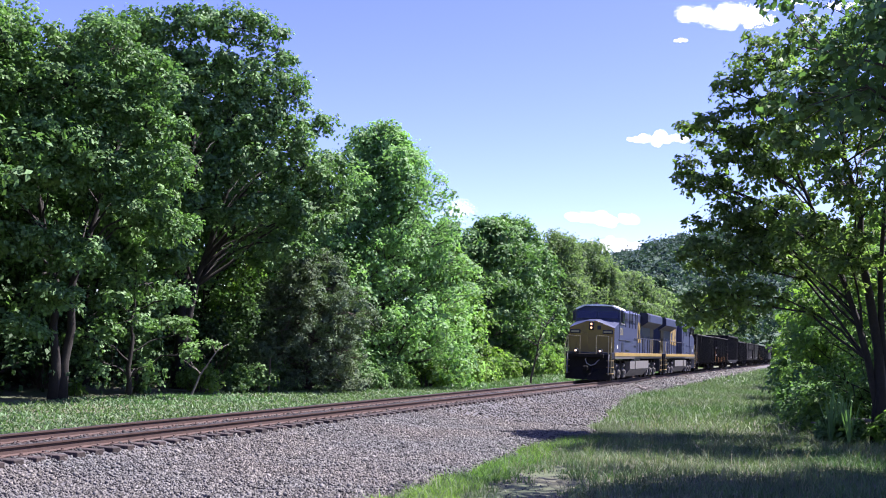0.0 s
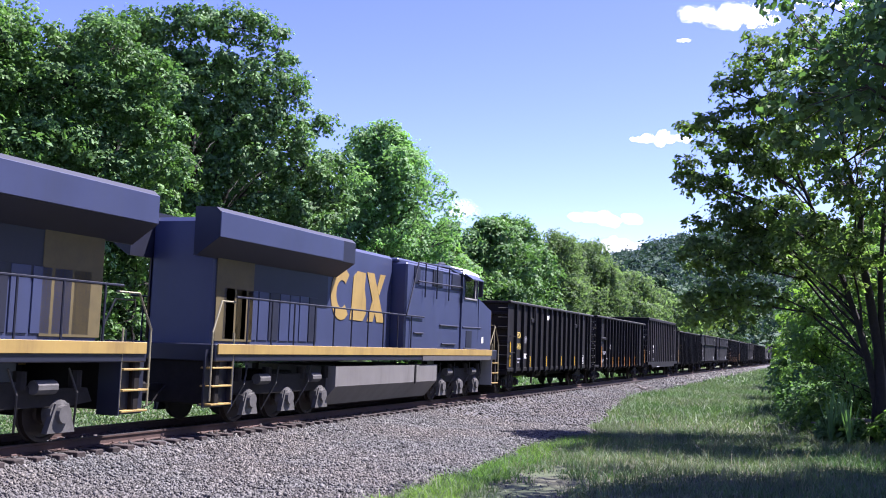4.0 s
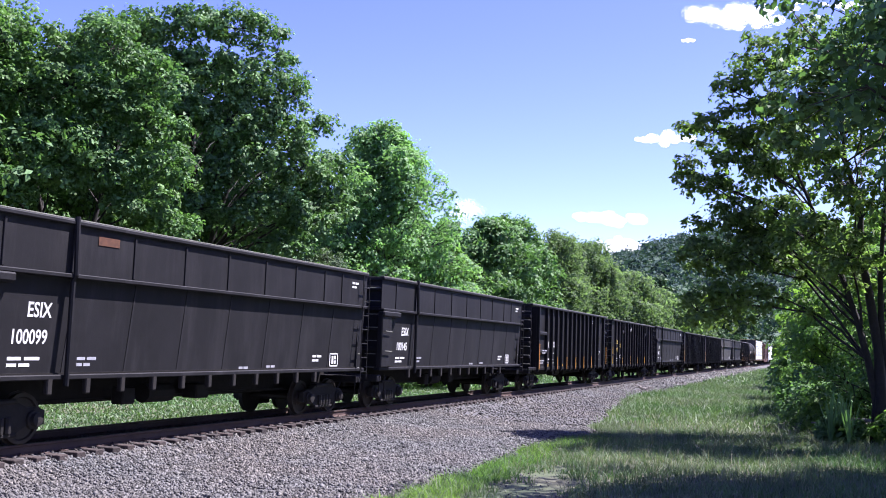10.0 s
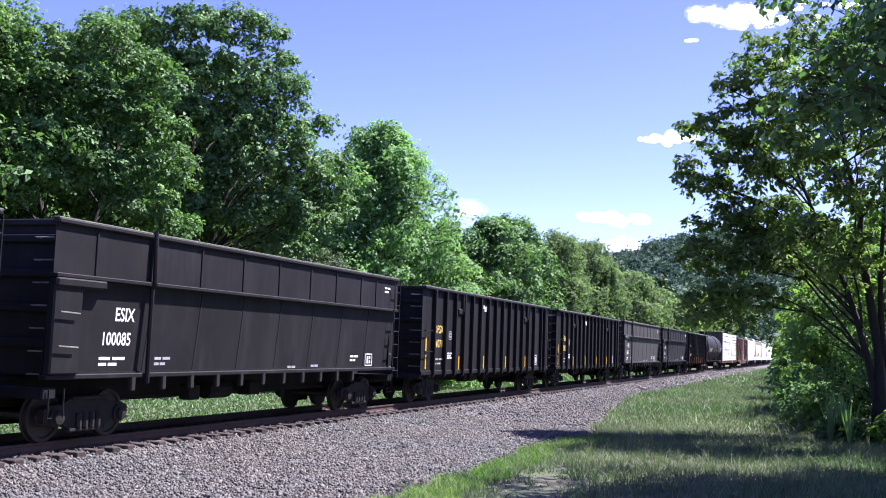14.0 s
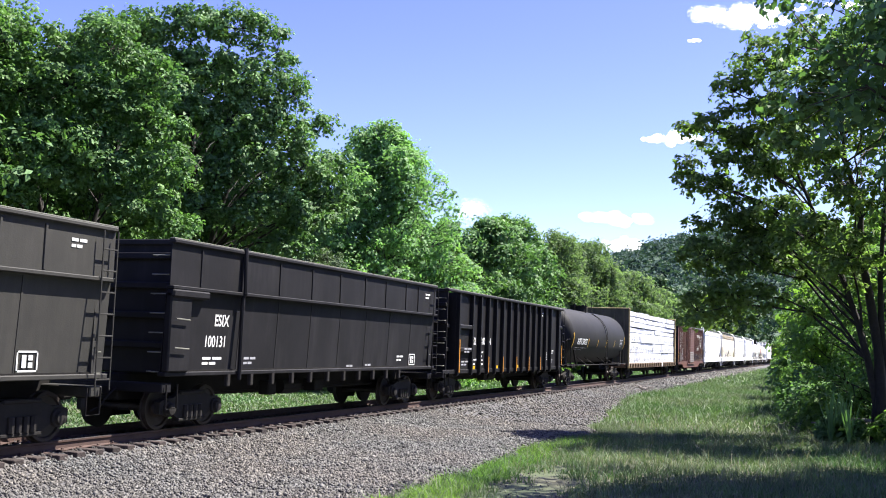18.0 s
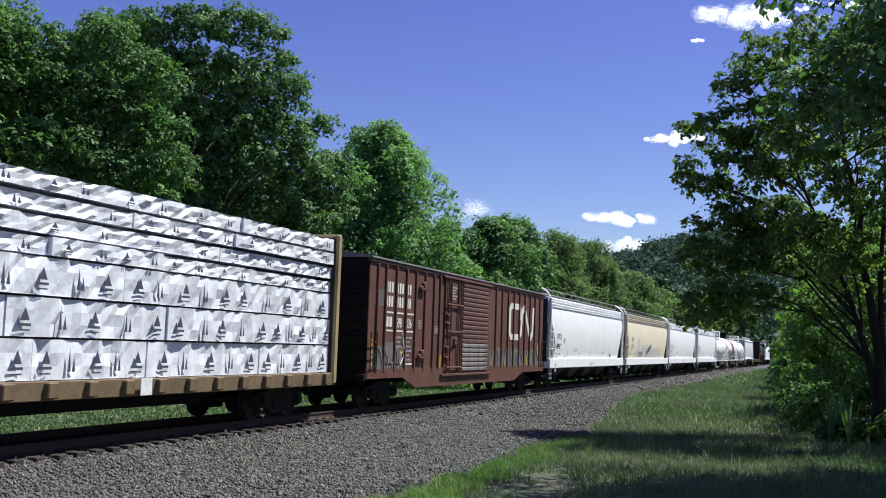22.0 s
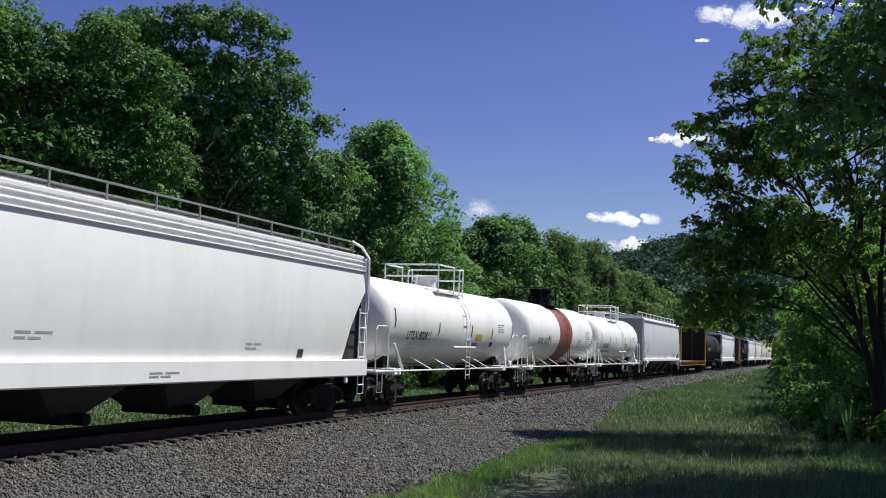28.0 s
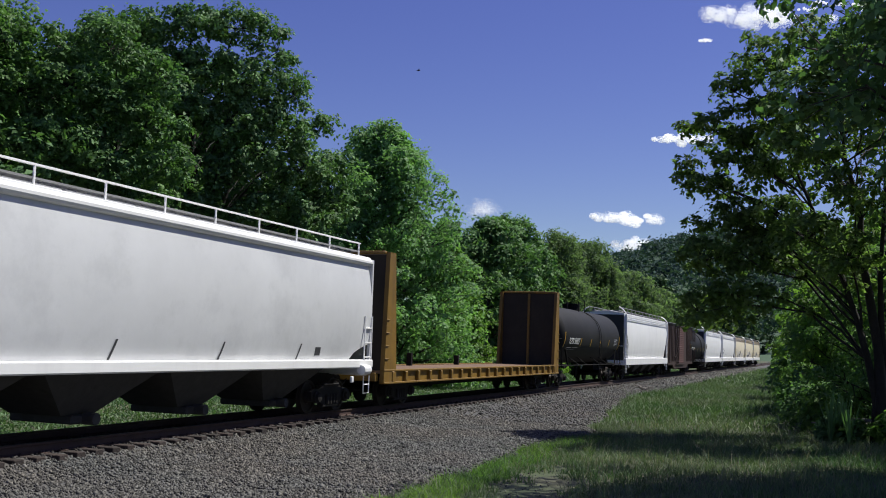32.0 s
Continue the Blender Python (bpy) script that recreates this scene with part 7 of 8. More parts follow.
g.box(-hX + 1.35, -hX + 1.55, -1.466, -1.461, 2.49, 2.80).box(-hX + 1.61, -hX + 1.81, -1.466, -1.461, 2.49, 2.80)
part("lettering_bar", g, emb, car)
small_print(car, -hX + 2.15, 2.15, 0.5, 6, LETTER_GREY, sX, 0.05, 0.14)
small_print(car, -hX + 2.98, 2.15, 0.5, 6, LETTER_GREY, sX, 0.05, 0.14)
data_box(car, -hX + 3.98, 2.50, 0.30, 0.28, 1.46, PRIMER, "pale stencilled data box")
data_box(car, -hX + 5.53, 2.36, 0.30, 0.26, 1.46, PRIMER, "pale stencilled data box")
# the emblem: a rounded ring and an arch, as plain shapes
g = Geo()
def ring_bar(pts, w):
    for i, ((x0, z0), (x1, z1)) in enumerate(zip(pts, pts[1:])):
        out = 1.470 + 0.0015 * (i % 3)
        d = Vector((x1 - x0, 0, z1 - z0)).normalized()
        n = Vector((-d.z, 0, d.x)) * w / 2
        e = d * w * 0.22
        p = [Vector((x0, 0, z0)) - e - n, Vector((x1, 0, z1)) + e - n, Vector((x1, 0, z1)) + e + n, Vector((x0, 0, z0)) - e + n]
        g.add([(q.x, -out, q.z) for q in p] + [(q.x, -1.462, q.z) for q in p], [(0, 1, 2, 3), (7, 6, 5, 4), (0, 4, 5, 1), (1, 5, 6, 2), (2, 6, 7, 3), (3, 7, 4, 0)])
x = 4.3
ring_bar([(x + 1.75, 3.25), (x + 1.75, 3.62), (x + 1.55, 3.74), (x + 0.4, 3.74), (x + 0.2, 3.58), (x + 0.2, 2.6), (x + 0.4, 2.42), (x + 1.6, 2.42), (x + 1.9, 2.6), (x + 1.95, 2.95)], 0.26)
ring_bar([(x + 1.96, 2.95), (x + 2.04, 3.5), (x + 2.35, 3.72), (x + 2.62, 3.5), (x + 3.25, 2.6), (x + 3.55, 2.42), (x + 3.78, 2.62), (x + 3.9, 3.75)], 0.26)
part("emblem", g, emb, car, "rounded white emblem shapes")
for i in range(9):
    x0 = 1.72 + i * 0.84
    patch(car, x0, x0 + 0.86, 1.0, 1.82 + 0.14 * math.sin(i * 2.1), GRAFFITI, sX, "graffiti_patch", 0.006)
for i in range(3):
    patch(car, -hX + 0.35 + i * 0.85, -hX + 1.2 + i * 0.85, 1.1, 1.9 + 0.12 * math.sin(i * 1.7), GRAFFITI, sX, "graffiti_patch", 0.006)
patch(car, -hX + 0.5, -hX + 1.15, 3.1, 3.6, GRAFFITI, sX, "graffiti_patch", 0.006)
rng = np.random.default_rng(8)
for x0, n in ((1.9, 17), (-hX + 0.5, 6)):
    for i in range(n):
        cx = x0 + i * 0.44
        run = [(cx + 0.2 * math.sin(q), -1.475, 1.02 + (0.82 + 0.1 * rng.normal()) * k) for k, q in zip(np.linspace(0, 1, 7), np.linspace(0, 3 + rng.uniform(-1, 1), 7))]
        bars(car, "graffiti_stroke", [run], GRAFFITI_LINE, 0.022, 4)
bars(car, "graffiti_stroke", [[(-hX + 2.85, -1.475, 1.6), (-hX + 2.55, -1.475, 1.3), (-hX + 2.6, -1.475, 1.7), (-hX + 2.85, -1.475, 1.75), (-hX + 2.65, -1.475, 2.3)]], LETTER_WHITE, 0.022, 4)
SCRAPE = mat("door_scrape", (0.1892, 0.172, 0.1591), 0.65, vary=0.5, scale=3, stain=(0.0688, 0.0361, 0.0275), stain_amount=0.95, stain_scale=2.5)
for i in range(6):
    part("scraped_rib", Geo().prism([(-1.514, -0.002), (-1.553, 0.012), (-1.553, 0.10), (-1.514, 0.147)], -1.7, 1.24), SCRAPE, car, at=pose(0, 0, 1.065 + i * 0.172))
for x, z0, z1 in ((-9.7, 1.25, 2.1), (-7.45, 1.3, 1.8), (-3.9, 1.16, 1.63), (1.98, 1.08, 1.55), (3.88, 1.1, 1.64), (7.15, 1.16, 1.62), (9.05, 1.07, 2.18)):
    strip(car, x, z0, z1, sX, 0.1)
car, hX2 = boxcar(632.9, 649.9, BROWN_DARK, "dark red-brown boxcar far down the train")


# ---------------------------------------------------------------- train: loaded centre-beam flatcar
car, hL = start_car("lumber_car", 376.3, 399.5, "rusty flatcar loaded with white-wrapped lumber bundles", "flatcar")
part("deck", Geo().box(-hL, hL, -1.40, 1.40, 1.0, 1.12, 0.01), DECKRUST, car)
part("center_sill", Geo().prism([(-hL + 0.1, 0.98), (-hL + 0.1, 0.72), (-hL + 3.5, 0.72), (-hL + 5, 0.45), (hL - 5, 0.45), (hL - 3.5, 0.72), (hL - 0.1, 0.72), (hL - 0.1, 0.98)], -0.3, 0.3, "y"), DARK, car)
for s in (-1, 1):
    part("side_sill", Geo().box(-hL, hL, s * 1.36, s * 1.48, 0.80, 1.14, 0.015), SILLTAN, car)
    for i in range(22):
        part("stake_pocket", shared("stake_pocket", lambda: Geo().box(-0.14, 0.14, -1.58, -1.46, 0.84, 1.12, 0.02), SILLTAN), None, car,
             at=pose(-hL + 0.6 + (2 * hL - 1.2) * i / 21, 0, 0, 0, 0, 0) if s < 0 else pose(-hL + 0.6 + (2 * hL - 1.2) * i / 21, 0, 0, 0, 0, 180))
    x = s * (hL - 0.08)
    bulk = part("bulkhead", Geo().box(x - 0.06, x + 0.06, -1.42, 1.42, 1.1, 4.86, 0.02), BULKFACE, car, "dark weathered steel bulkhead")
    for y in (-1.1, -0.4, 0.4, 1.1):
        part("stiffener", Geo().box(x + s * 0.06, x + s * 0.16, y - 0.06, y + 0.06, 1.1, 4.8, 0.01), BULKFACE, bulk)
    for y in (-1.46, 1.46):
        part("edge_post", Geo().box(x - 0.10, x + 0.10, y - 0.05, y + 0.05, 0.85, 4.9, 0.02), STEELTAN, bulk)
    part("cap_rail", Geo().box(x - 0.12, x + 0.12, -1.48, 1.48, 4.84, 4.92, 0.02), STEELTAN, bulk)
    part("end_sill", Geo().box(s * hL, s * (hL + 0.3), -1.3, 1.3, 0.82, 1.08, 0.02), DECKRUST, car)
    coupler(car, s * (hL + 0.2))
    truck(car, s * (hL - 2.3), 387.9)
part("center_beam", Geo().box(-hL + 0.4, hL - 0.4, -0.1, 0.1, 1.12, 4.75), STEELTAN, car)
part("tag_plate", Geo().box(2.9, 3.25, -1.60, -1.585, 0.82, 1.16), LETTER_WHITE, car)
rng = np.random.default_rng(21)
rows = [(1.15, 1.86), (1.90, 2.58), (2.62, 3.28), (3.32, 3.66), (3.69, 4.04), (4.07, 4.41), (4.44, 4.79)]
for k, (z0, z1) in enumerate(rows):
    cuts = np.linspace(-hL + 0.22, hL - 0.2, (7, 7, 6, 7, 5, 6, 6)[k]) + np.array([0] + [rng.uniform(-0.5, 0.5) for _ in range((5, 5, 4, 5, 3, 4, 4)[k])] + [0])
    for s in (-1, 1):
        for i in range(len(cuts) - 1):
            x0, x1 = cuts[i] + 0.01, cuts[i + 1] - 0.02
            dy = rng.uniform(-0.05, 0.04)
            top = z1 + (rng.uniform(-0.06, 0.0) if k > 2 else 0)
            n = max(3, int((x1 - x0) / 0.2))
            g = Geo()
            # the wrap sags and creases: a grid bulging between the edges
            for face in ("front",):
                vs, fs = [], []
                for a in range(n + 1):
                    for b in range(4):
                        fx, fz = a / n, b / 3
                        puff = 0.085 * noise.noise((x0 + 2.3 * a, s * 3 + k * 1.7, 2.9 * b))
                        vs.append((x0 + (x1 - x0) * fx, s * (1.36 + dy + (puff if 0 < a < n else 0)), z0 + (top - z0) * fz))
                for a in range(n):
                    for b in range(3):
                        fs.append((a * 4 + b, a * 4 + b + 1, a * 4 + b + 5, a * 4 + b + 4))
                g.add(vs, fs)
            yb = s * 0.12
            ye = s * (1.36 + dy)
            g.add([(x0, ye, z0), (x1, ye, z0), (x1, yb, z0), (x0, yb, z0), (x0, ye, top), (x1, ye, top), (x1, yb, top), (x0, yb, top)], [(3, 2, 1, 0), (4, 5, 6, 7), (2, 3, 7, 6), (0, 3, 7, 4)[::-1], (1, 2, 6, 5)])
            bundle = part("lumber_pack", g, WRAP, car)
            if s < 0:
                p = Geo()
                m = 5 if k < 3 else 4
                for j in range(m):
                    cx = x0 + (j + 0.5 + rng.uniform(-0.12, 0.12)) * (x1 - x0) / m
                    hh = (top - z0)
                    y = -(1.36 + dy + 0.06)
                    if j % 2 == 0:
                        w = 0.115 if k < 3 else 0.08
                        p.add([(cx - w, y, z0 + hh * 0.40), (cx + w, y, z0 + hh * 0.40), (cx, y, z0 + hh * (0.40 + 0.34))], [(0, 1, 2)])
                        p.box(cx - w * 1.3, cx + w * 1.3, y, y + 0.002, z0 + hh * 0.26, z0 + hh * 0.33)
                        p.box(cx - w * 1.1, cx + w * 1.1, y, y + 0.002, z0 + hh * 0.14, z0 + hh * 0.18)
                    else:
                        for q in (-0.07, 0.05):
                            p.add([(cx + q - 0.045, y, z0 + hh * 0.2), (cx + q + 0.045, y, z0 + hh * 0.2), (cx + q, y, z0 + hh * (0.82 if q < 0 else 0.6))], [(0, 1, 2)])
                part("print", p, INK, bundle)

# ---------------------------------------------------------------- train: empty bulkhead flatcar
car, hF = start_car("flatcar", 572.8, 594.6, "empty yellow bulkhead flatcar with wooden deck", "flatcar")
part("deck", Geo().box(-hF, hF, -1.38, 1.38, 1.04, 1.14, 0.01), DECKRUST, car)
part("center_sill", Geo().prism([(-hF + 0.1, 1.02), (-hF + 0.1, 0.72), (-hF + 3.5, 0.72), (-hF + 5, 0.5), (hF - 5, 0.5), (hF - 3.5, 0.72), (hF - 0.1, 0.72), (hF - 0.1, 1.02)], -0.3, 0.3, "y"), DARK, car)
for s in (-1, 1):
    part("side_sill", Geo().box(-hF, hF, s * 1.34, s * 1.42, 0.78, 1.16, 0.01).box(-hF, hF, s * 1.34, s * 1.52, 0.74, 0.80, 0.01).box(-hF, hF, s * 1.34, s * 1.5, 1.12, 1.18, 0.01), OCHRE, car)
    for i in range(20):
        part("sill_bracket", shared("sill_bracket", lambda: Geo().box(-0.09, 0.09, -1.52, -1.41, 0.8, 1.12, 0.02), OCHRE), None, car, at=pose(s * (-hF + 0.7 + (2 * hF - 1.4) * i / 19), 0, 0, 0, 0, 0 if s < 0 else 180))
    x = s * (hF - 0.35)
    bulk = part("bulkhead", Geo().box(x - 0.06, x + 0.06, -1.38, 1.38, 1.1, 4.74, 0.02), BULK_DARK, car, "dark steel bulkhead face")
    for y in (-1.42, 1.42):
        part("edge_post", Geo().prism([(x - s * 0.62, 0.78), (x + s * 0.36, 0.78), (x + s * 0.20, 4.78), (x - s * 0.24, 4.78)], y - 0.07, y + 0.07, "y"), OCHRE, bulk)
        bars(bulk, "grab_iron", [[(x + s * 0.1, y * 1.06, z), (x + s * 0.36, y * 1.06, z)] for z in (1.5, 1.9, 2.3, 2.7)], OCHRE, 0.018, 5)
    part("cap_rail", Geo().box(x - 0.12, x + 0.3 * s, -1.34, 1.34, 4.72, 4.82, 0.02), OCHRE, bulk)
    part("stiffener", Geo().box(x - s * 0.14, x - s * 0.06, -0.06, 0.06, 1.1, 4.7, 0.01), OCHRE, bulk)
    part("end_sill", Geo().box(s * hF, s * (hF + 0.25), -1.3, 1.3, 0.82, 1.08, 0.02), OCHRE, car)
    coupler(car, s * (hF + 0.15))
    truck(car, s * (hF - 2.3), 583.7)
for x, z in ((-6.4, 0.5), (-2.8, 0.5), (2.6, 0.42)):
    part("winch_post", Geo().box(x - 0.08, x + 0.08, 0.9, 1.1, 1.13, 1.13 + z, 0.01), DARK, car)


# ---------------------------------------------------------------- train: locomotives
loco, hE = start_car("locomotive", 64.05, 85.25, "blue and yellow diesel freight locomotive with lit headlights", "locomotive")
part("underframe", Geo().box(-hE + 0.35, hE - 0.2, -1.50, 1.50, 1.46, 1.84, 0.02), NAVY, loco)
for s in (-1, 1):
    part("sill_stripe", Geo().box(-hE + 1.1, hE - 0.25, s * 1.50, s * 1.535, 1.62, 1.85, 0.008), YELLOW, loco, "yellow stripe along the sill")
    part("valance", Geo().box(-hE + 1.15, -hE + 8.6, s * 1.46, s * 1.52, 1.44, 1.62, 0.01), SILLGREY, loco, "grey sill panel")
# nose and cab
nose = [[(-hE + u, y, z) for y, z in ((-1.47, 1.74), (-1.47, zs), (-0.28, zr), (0.28, zr), (1.47, zs), (1.47, 1.74))] for u, zs, zr in ((1.15, 3.40, 3.84), (1.35, 3.44, 3.90), (2.75, 3.80, 4.00))]
part("nose", Geo().loft(nose), BLUE, loco)
part("nose_face", Geo().prism([(-1.45, 1.76), (-1.45, 3.38), (-0.26, 3.83), (0.26, 3.83), (1.45, 3.38), (1.45, 1.76)], -hE + 1.08, -hE + 1.148), NOSE, loco, "dull yellow nose front")
part("nose_window", Geo().box(-hE + 1.06, -hE + 1.10, -0.62, -0.36, 3.28, 3.54, 0.02), NAVY, loco)
part("nose_door", Geo().box(-hE + 1.04, -hE + 1.09, 0.25, 0.95, 1.8, 3.05, 0.02), NOSE, loco)
cab = [(-1.47, 1.74), (-1.48, 4.44), (-1.42, 4.66), (-0.95, 4.90), (-0.4, 4.97), (0.4, 4.97), (0.95, 4.90), (1.42, 4.66), (1.48, 4.44), (1.47, 1.74)]
rings = [[(-hE + (2.72 if z < 3.6 else 2.72 + (z - 3.6) * 0.28), y, z) for y, z in cab], [(-hE + 4.75, y, z) for y, z in cab]]
part("cab", Geo().loft(rings), BLUE, loco)
roof = [(-1.49, 4.62), (-1.44, 4.72), (-0.97, 4.92), (-0.4, 4.98), (0.4, 4.98), (0.97, 4.92), (1.44, 4.72), (1.49, 4.62), (1.40, 4.62), (0.9, 4.86), (-0.9, 4.86), (-1.40, 4.62)]
part("cab_roof", Geo().prism(roof, -hE + 2.85, -hE + 4.85), WHITE, loco, "pale cab roof")
for y0, y1 in ((-1.36, -0.07), (0.07, 1.36)):
    part("windshield", Geo().add([(-hE + u, y, z) for u, z in ((2.825, 4.05), (2.95, 4.50), (3.02, 4.50), (2.90, 4.05)) for y in (y0, y1)],
                                 [(0, 1, 3, 2), (2, 3, 5, 4), (4, 5, 7, 6), (6, 7, 1, 0), (0, 2, 4, 6), (1, 7, 5, 3)]), GLASS, loco)
for s in (-1, 1):
    for x0, x1 in ((3.06, 3.30), (3.38, 4.45)):
        w = part("side_window", Geo().box(-hE + x0, -hE + x1, s * 1.46, s * 1.495, 3.76, 4.50, 0.01), GLASS, loco)
    part("window_frame", Geo().box(-hE + 3.28, -hE + 3.38, s * 1.47, s * 1.52, 3.74, 4.52, 0.01).box(-hE + 3.02, -hE + 4.5, s * 1.47, s * 1.52, 3.70, 3.76, 0.01), SILVER, loco)
    part("sun_visor", Geo().add([(-hE + x, s * y, z) for x in (3.2, 4.55) for y, z in ((1.47, 4.66), (1.80, 4.46), (1.80, 4.43), (1.47, 4.61))], [(0, 1, 5, 4), (1, 2, 6, 5), (2, 3, 7, 6), (0, 3, 2, 1), (4, 5, 6, 7), (3, 0, 4, 7)]), BLUE, loco)
    part("mirror", Geo().box(-hE + 2.92, -hE + 2.98, s * 1.5, s * 1.68, 3.85, 4.5, 0.01), NAVY, loco)
    part("side_door_panel", Geo().box(-hE + 3.55, -hE + 4.2, s * 1.47, s * 1.490, 1.93, 2.55, 0.005), NAVY, loco)
    bars(loco, "side_groove", [[(-hE + 2.45, s * 1.475, 2.68), (-hE + 4.62, s * 1.475, 2.66)], [(-hE + 5.02, s * 1.445, 2.67), (-hE + 6.9, s * 1.445, 2.67)], [(-hE + 5.25, s * 1.445, 2.02), (-hE + 6.7, s * 1.445, 2.02)], [(-hE + 8.5, s * 1.445, 2.35), (-hE + 9.3, s * 1.445, 2.35)], [(-hE + 3.0, s * 1.475, 1.88), (-hE + 4.4, s * 1.475, 1.88)]], NAVY, 0.03, 5, apart=True)
    patch(loco, -hE + 2.1, -hE + 2.32, 2.1, 2.34, LETTER_WHITE, lambda z: 1.47, "placard", 0.006, s < 0)
letters("5326", 0.46, -hE + 2.95, 3.02, CREAM_LETTER, loco, lambda z: 1.475, squeeze=0.85)
# long hood
part("blower_housing", Geo().box(-hE + 4.75, -hE + 10.0, -1.42, 1.42, 1.74, 4.62, 0.06).box(-hE + 4.75, -hE + 10.0, -1.1, 1.1, 4.58, 4.76, 0.06), BLUE, loco)
for s in (-1, 1):
    for x in (4.85, 6.75, 8.9):
        part("louvre", Geo().box(-hE + x, -hE + x + (0.95 if x < 8 else 0.5), s * 1.42, s * 1.45, 3.98, 4.56, 0.01), NAVY, loco)
    runs = [[(-hE + 4.8, s * 1.5, 4.74), (-hE + 9.2, s * 1.5, 4.68)], [(-hE + 4.8, s * 1.5, 4.12), (-hE + 9.2, s * 1.5, 4.05)]]
    runs += [[(-hE + x, s * 1.5, 3.55), (-hE + x, s * 1.5, 4.72)] for x in (4.82, 6.25, 7.45, 8.55)] + [[(-hE + 9.2, s * 1.5, 4.68), (-hE + 10.1, s * 1.5, 2.9)]]
    bars(loco, "hood_handrail", runs, NAVY, 0.025, 5)
part("engine_hood", Geo().box(-hE + 10.0, hE - 0.95, -0.92, 0.92, 1.74, 4.78, 0.10), BLUE, loco)
part("exhaust_outlet", Geo().box(-hE + 12.0, -hE + 13.2, -0.5, 0.5, 4.72, 4.92, 0.05), NAVY, loco)
for s in (-1, 1):
    for i in range(9):
        x = -hE + 15.2 + i * 0.53
        part("engine_door", Geo().box(x, x + 0.47, s * 0.92, s * 0.945, 1.95, 3.15, 0.008), BLUE if i % 4 else NAVY, loco)
    # the overhanging radiator's shade, put into the colours of panel and end patch
    part("hood_panel", Geo().box(-hE + 14.6, hE - 0.97, s * 0.90, s * 0.930, 2.9, 3.84, 0.004), NAVY, loco, "sooty dark hood side")
    part("hood_end_patch", Geo().box(hE - 2.6, hE - 0.96, s * 0.925, s * 0.945, 1.9, 3.9, 0.01), SHADED_RUBBED_YELLOW, loco, "sooty yellow hood end")
    prof = [(0.85, 4.90), (1.38, 4.88), (1.50, 4.78), (1.50, 4.20), (0.92, 3.80), (0.85, 3.80)]
    part("radiator_wing", Geo().prism([(s * y, z) for y, z in prof], -hE + 14.1, hE - 0.1), NAVY, loco, "overhanging dark radiator")
    part("radiator_edge", Geo().box(-hE + 14.9, hE - 0.1, s * 1.50, s * 1.525, 4.21, 4.78, 0.01), BLUE, loco)
    # emblem: a thick open ring, a waved slab and crossing slabs
    def slab(o):
        x0, y = -hE + 10.58, 0.925
        part("emblem", Geo().prism([(x0 + px if s < 0 else x0 + 3.85 - px, pz) for px, pz in o], s * y, s * (y + 0.012), "y"), YELLOW, loco, "large yellow emblem shape")
    arc = [math.radians(q) for q in range(50, 311, 20)]
    slab([(0.72 + 0.70 * math.cos(q), 3.36 + 0.76 * math.sin(q)) for q in arc] + [(0.72 + 0.36 * math.cos(q), 3.36 + 0.40 * math.sin(q)) for q in arc[::-1]])
    slab([(1.30, 2.64), (2.20, 2.62), (2.44, 2.86), (2.40, 3.25), (2.28, 3.6), (2.33, 4.08), (1.75, 4.1), (1.48, 3.92), (1.44, 3.5), (1.40, 3.05)])
    slab([(2.42, 4.12), (2.95, 4.12), (3.82, 2.62), (3.25, 2.62)])
    slab([(3.42, 4.12), (3.82, 4.12), (3.36, 3.44), (3.20, 3.70)])
    slab([(2.52, 2.62), (2.95, 2.62), (3.10, 2.90), (2.88, 3.26)])
    # walkway handrail
    runs = [[(-hE + 8.5, s * 1.47, 2.89), (hE - 1.0, s * 1.47, 2.92)]]
    runs += [[(-hE + 9.6 + i * 1.12, s * 1.47, 1.8), (-hE + 9.6 + i * 1.12, s * 1.47, 2.9)] for i in range(10)]
    bars(loco, "walkway_handrail", runs, NAVY, 0.024, 6)
    # end steps with pale rails
    for e in (-1, 1):
        x = e * (hE - 0.05)
        part("step_well", Geo().box(e * (hE - 0.95), x, s * 1.30, s * 1.34, 0.45, 1.72).box(e * (hE - 0.98), e * (hE - 0.94), s * 1.0, s * 1.5, 0.45, 1.72), SILVER if e < 0 else NAVY, loco)
        for z in (0.5, 0.9, 1.3):
            part("step", Geo().box(e * (hE - 0.9), e * (hE - 0.1), s * 1.2, s * 1.52, z, z + 0.04, 0.008), YELLOW, loco)
        bars(loco, "step_rail", [[(e * (hE - 0.08), s * 1.48, 0.6), (e * (hE - 0.08), s * 1.48, 2.1), (e * (hE - 0.45), s * 1.44, 2.8), (e * (hE - 1.1), s * 1.40, 2.8 if e > 0 else 1.9)],
                                 [(e * (hE - 0.95), s * 1.48, 0.6), (e * (hE - 0.95), s * 1.48, 2.1)]], CREAM_LETTER, 0.024, 6)
    # fuel tank
    part("tank_strap", Geo().box(-hE + 9.0, -hE + 9.1, s * 1.44, s * 1.47, 0.7, 1.3), DARK, loco)
prof = [(-1.44, 1.30), (-1.44, 0.75), (-1.0, 0.22), (1.0, 0.22), (1.44, 0.75), (1.44, 1.30)]
part("fuel_tank", Geo().prism(prof, -hE + 7.05, -hE + 14.9), TANK_GREY, loco, "grey fuel tank")
part("air_reservoir", Geo().tube([(-hE + 9.5, -1.2, 1.38), (-hE + 12.0, -1.2, 1.38)], 0.08, 10), SILVER, loco)
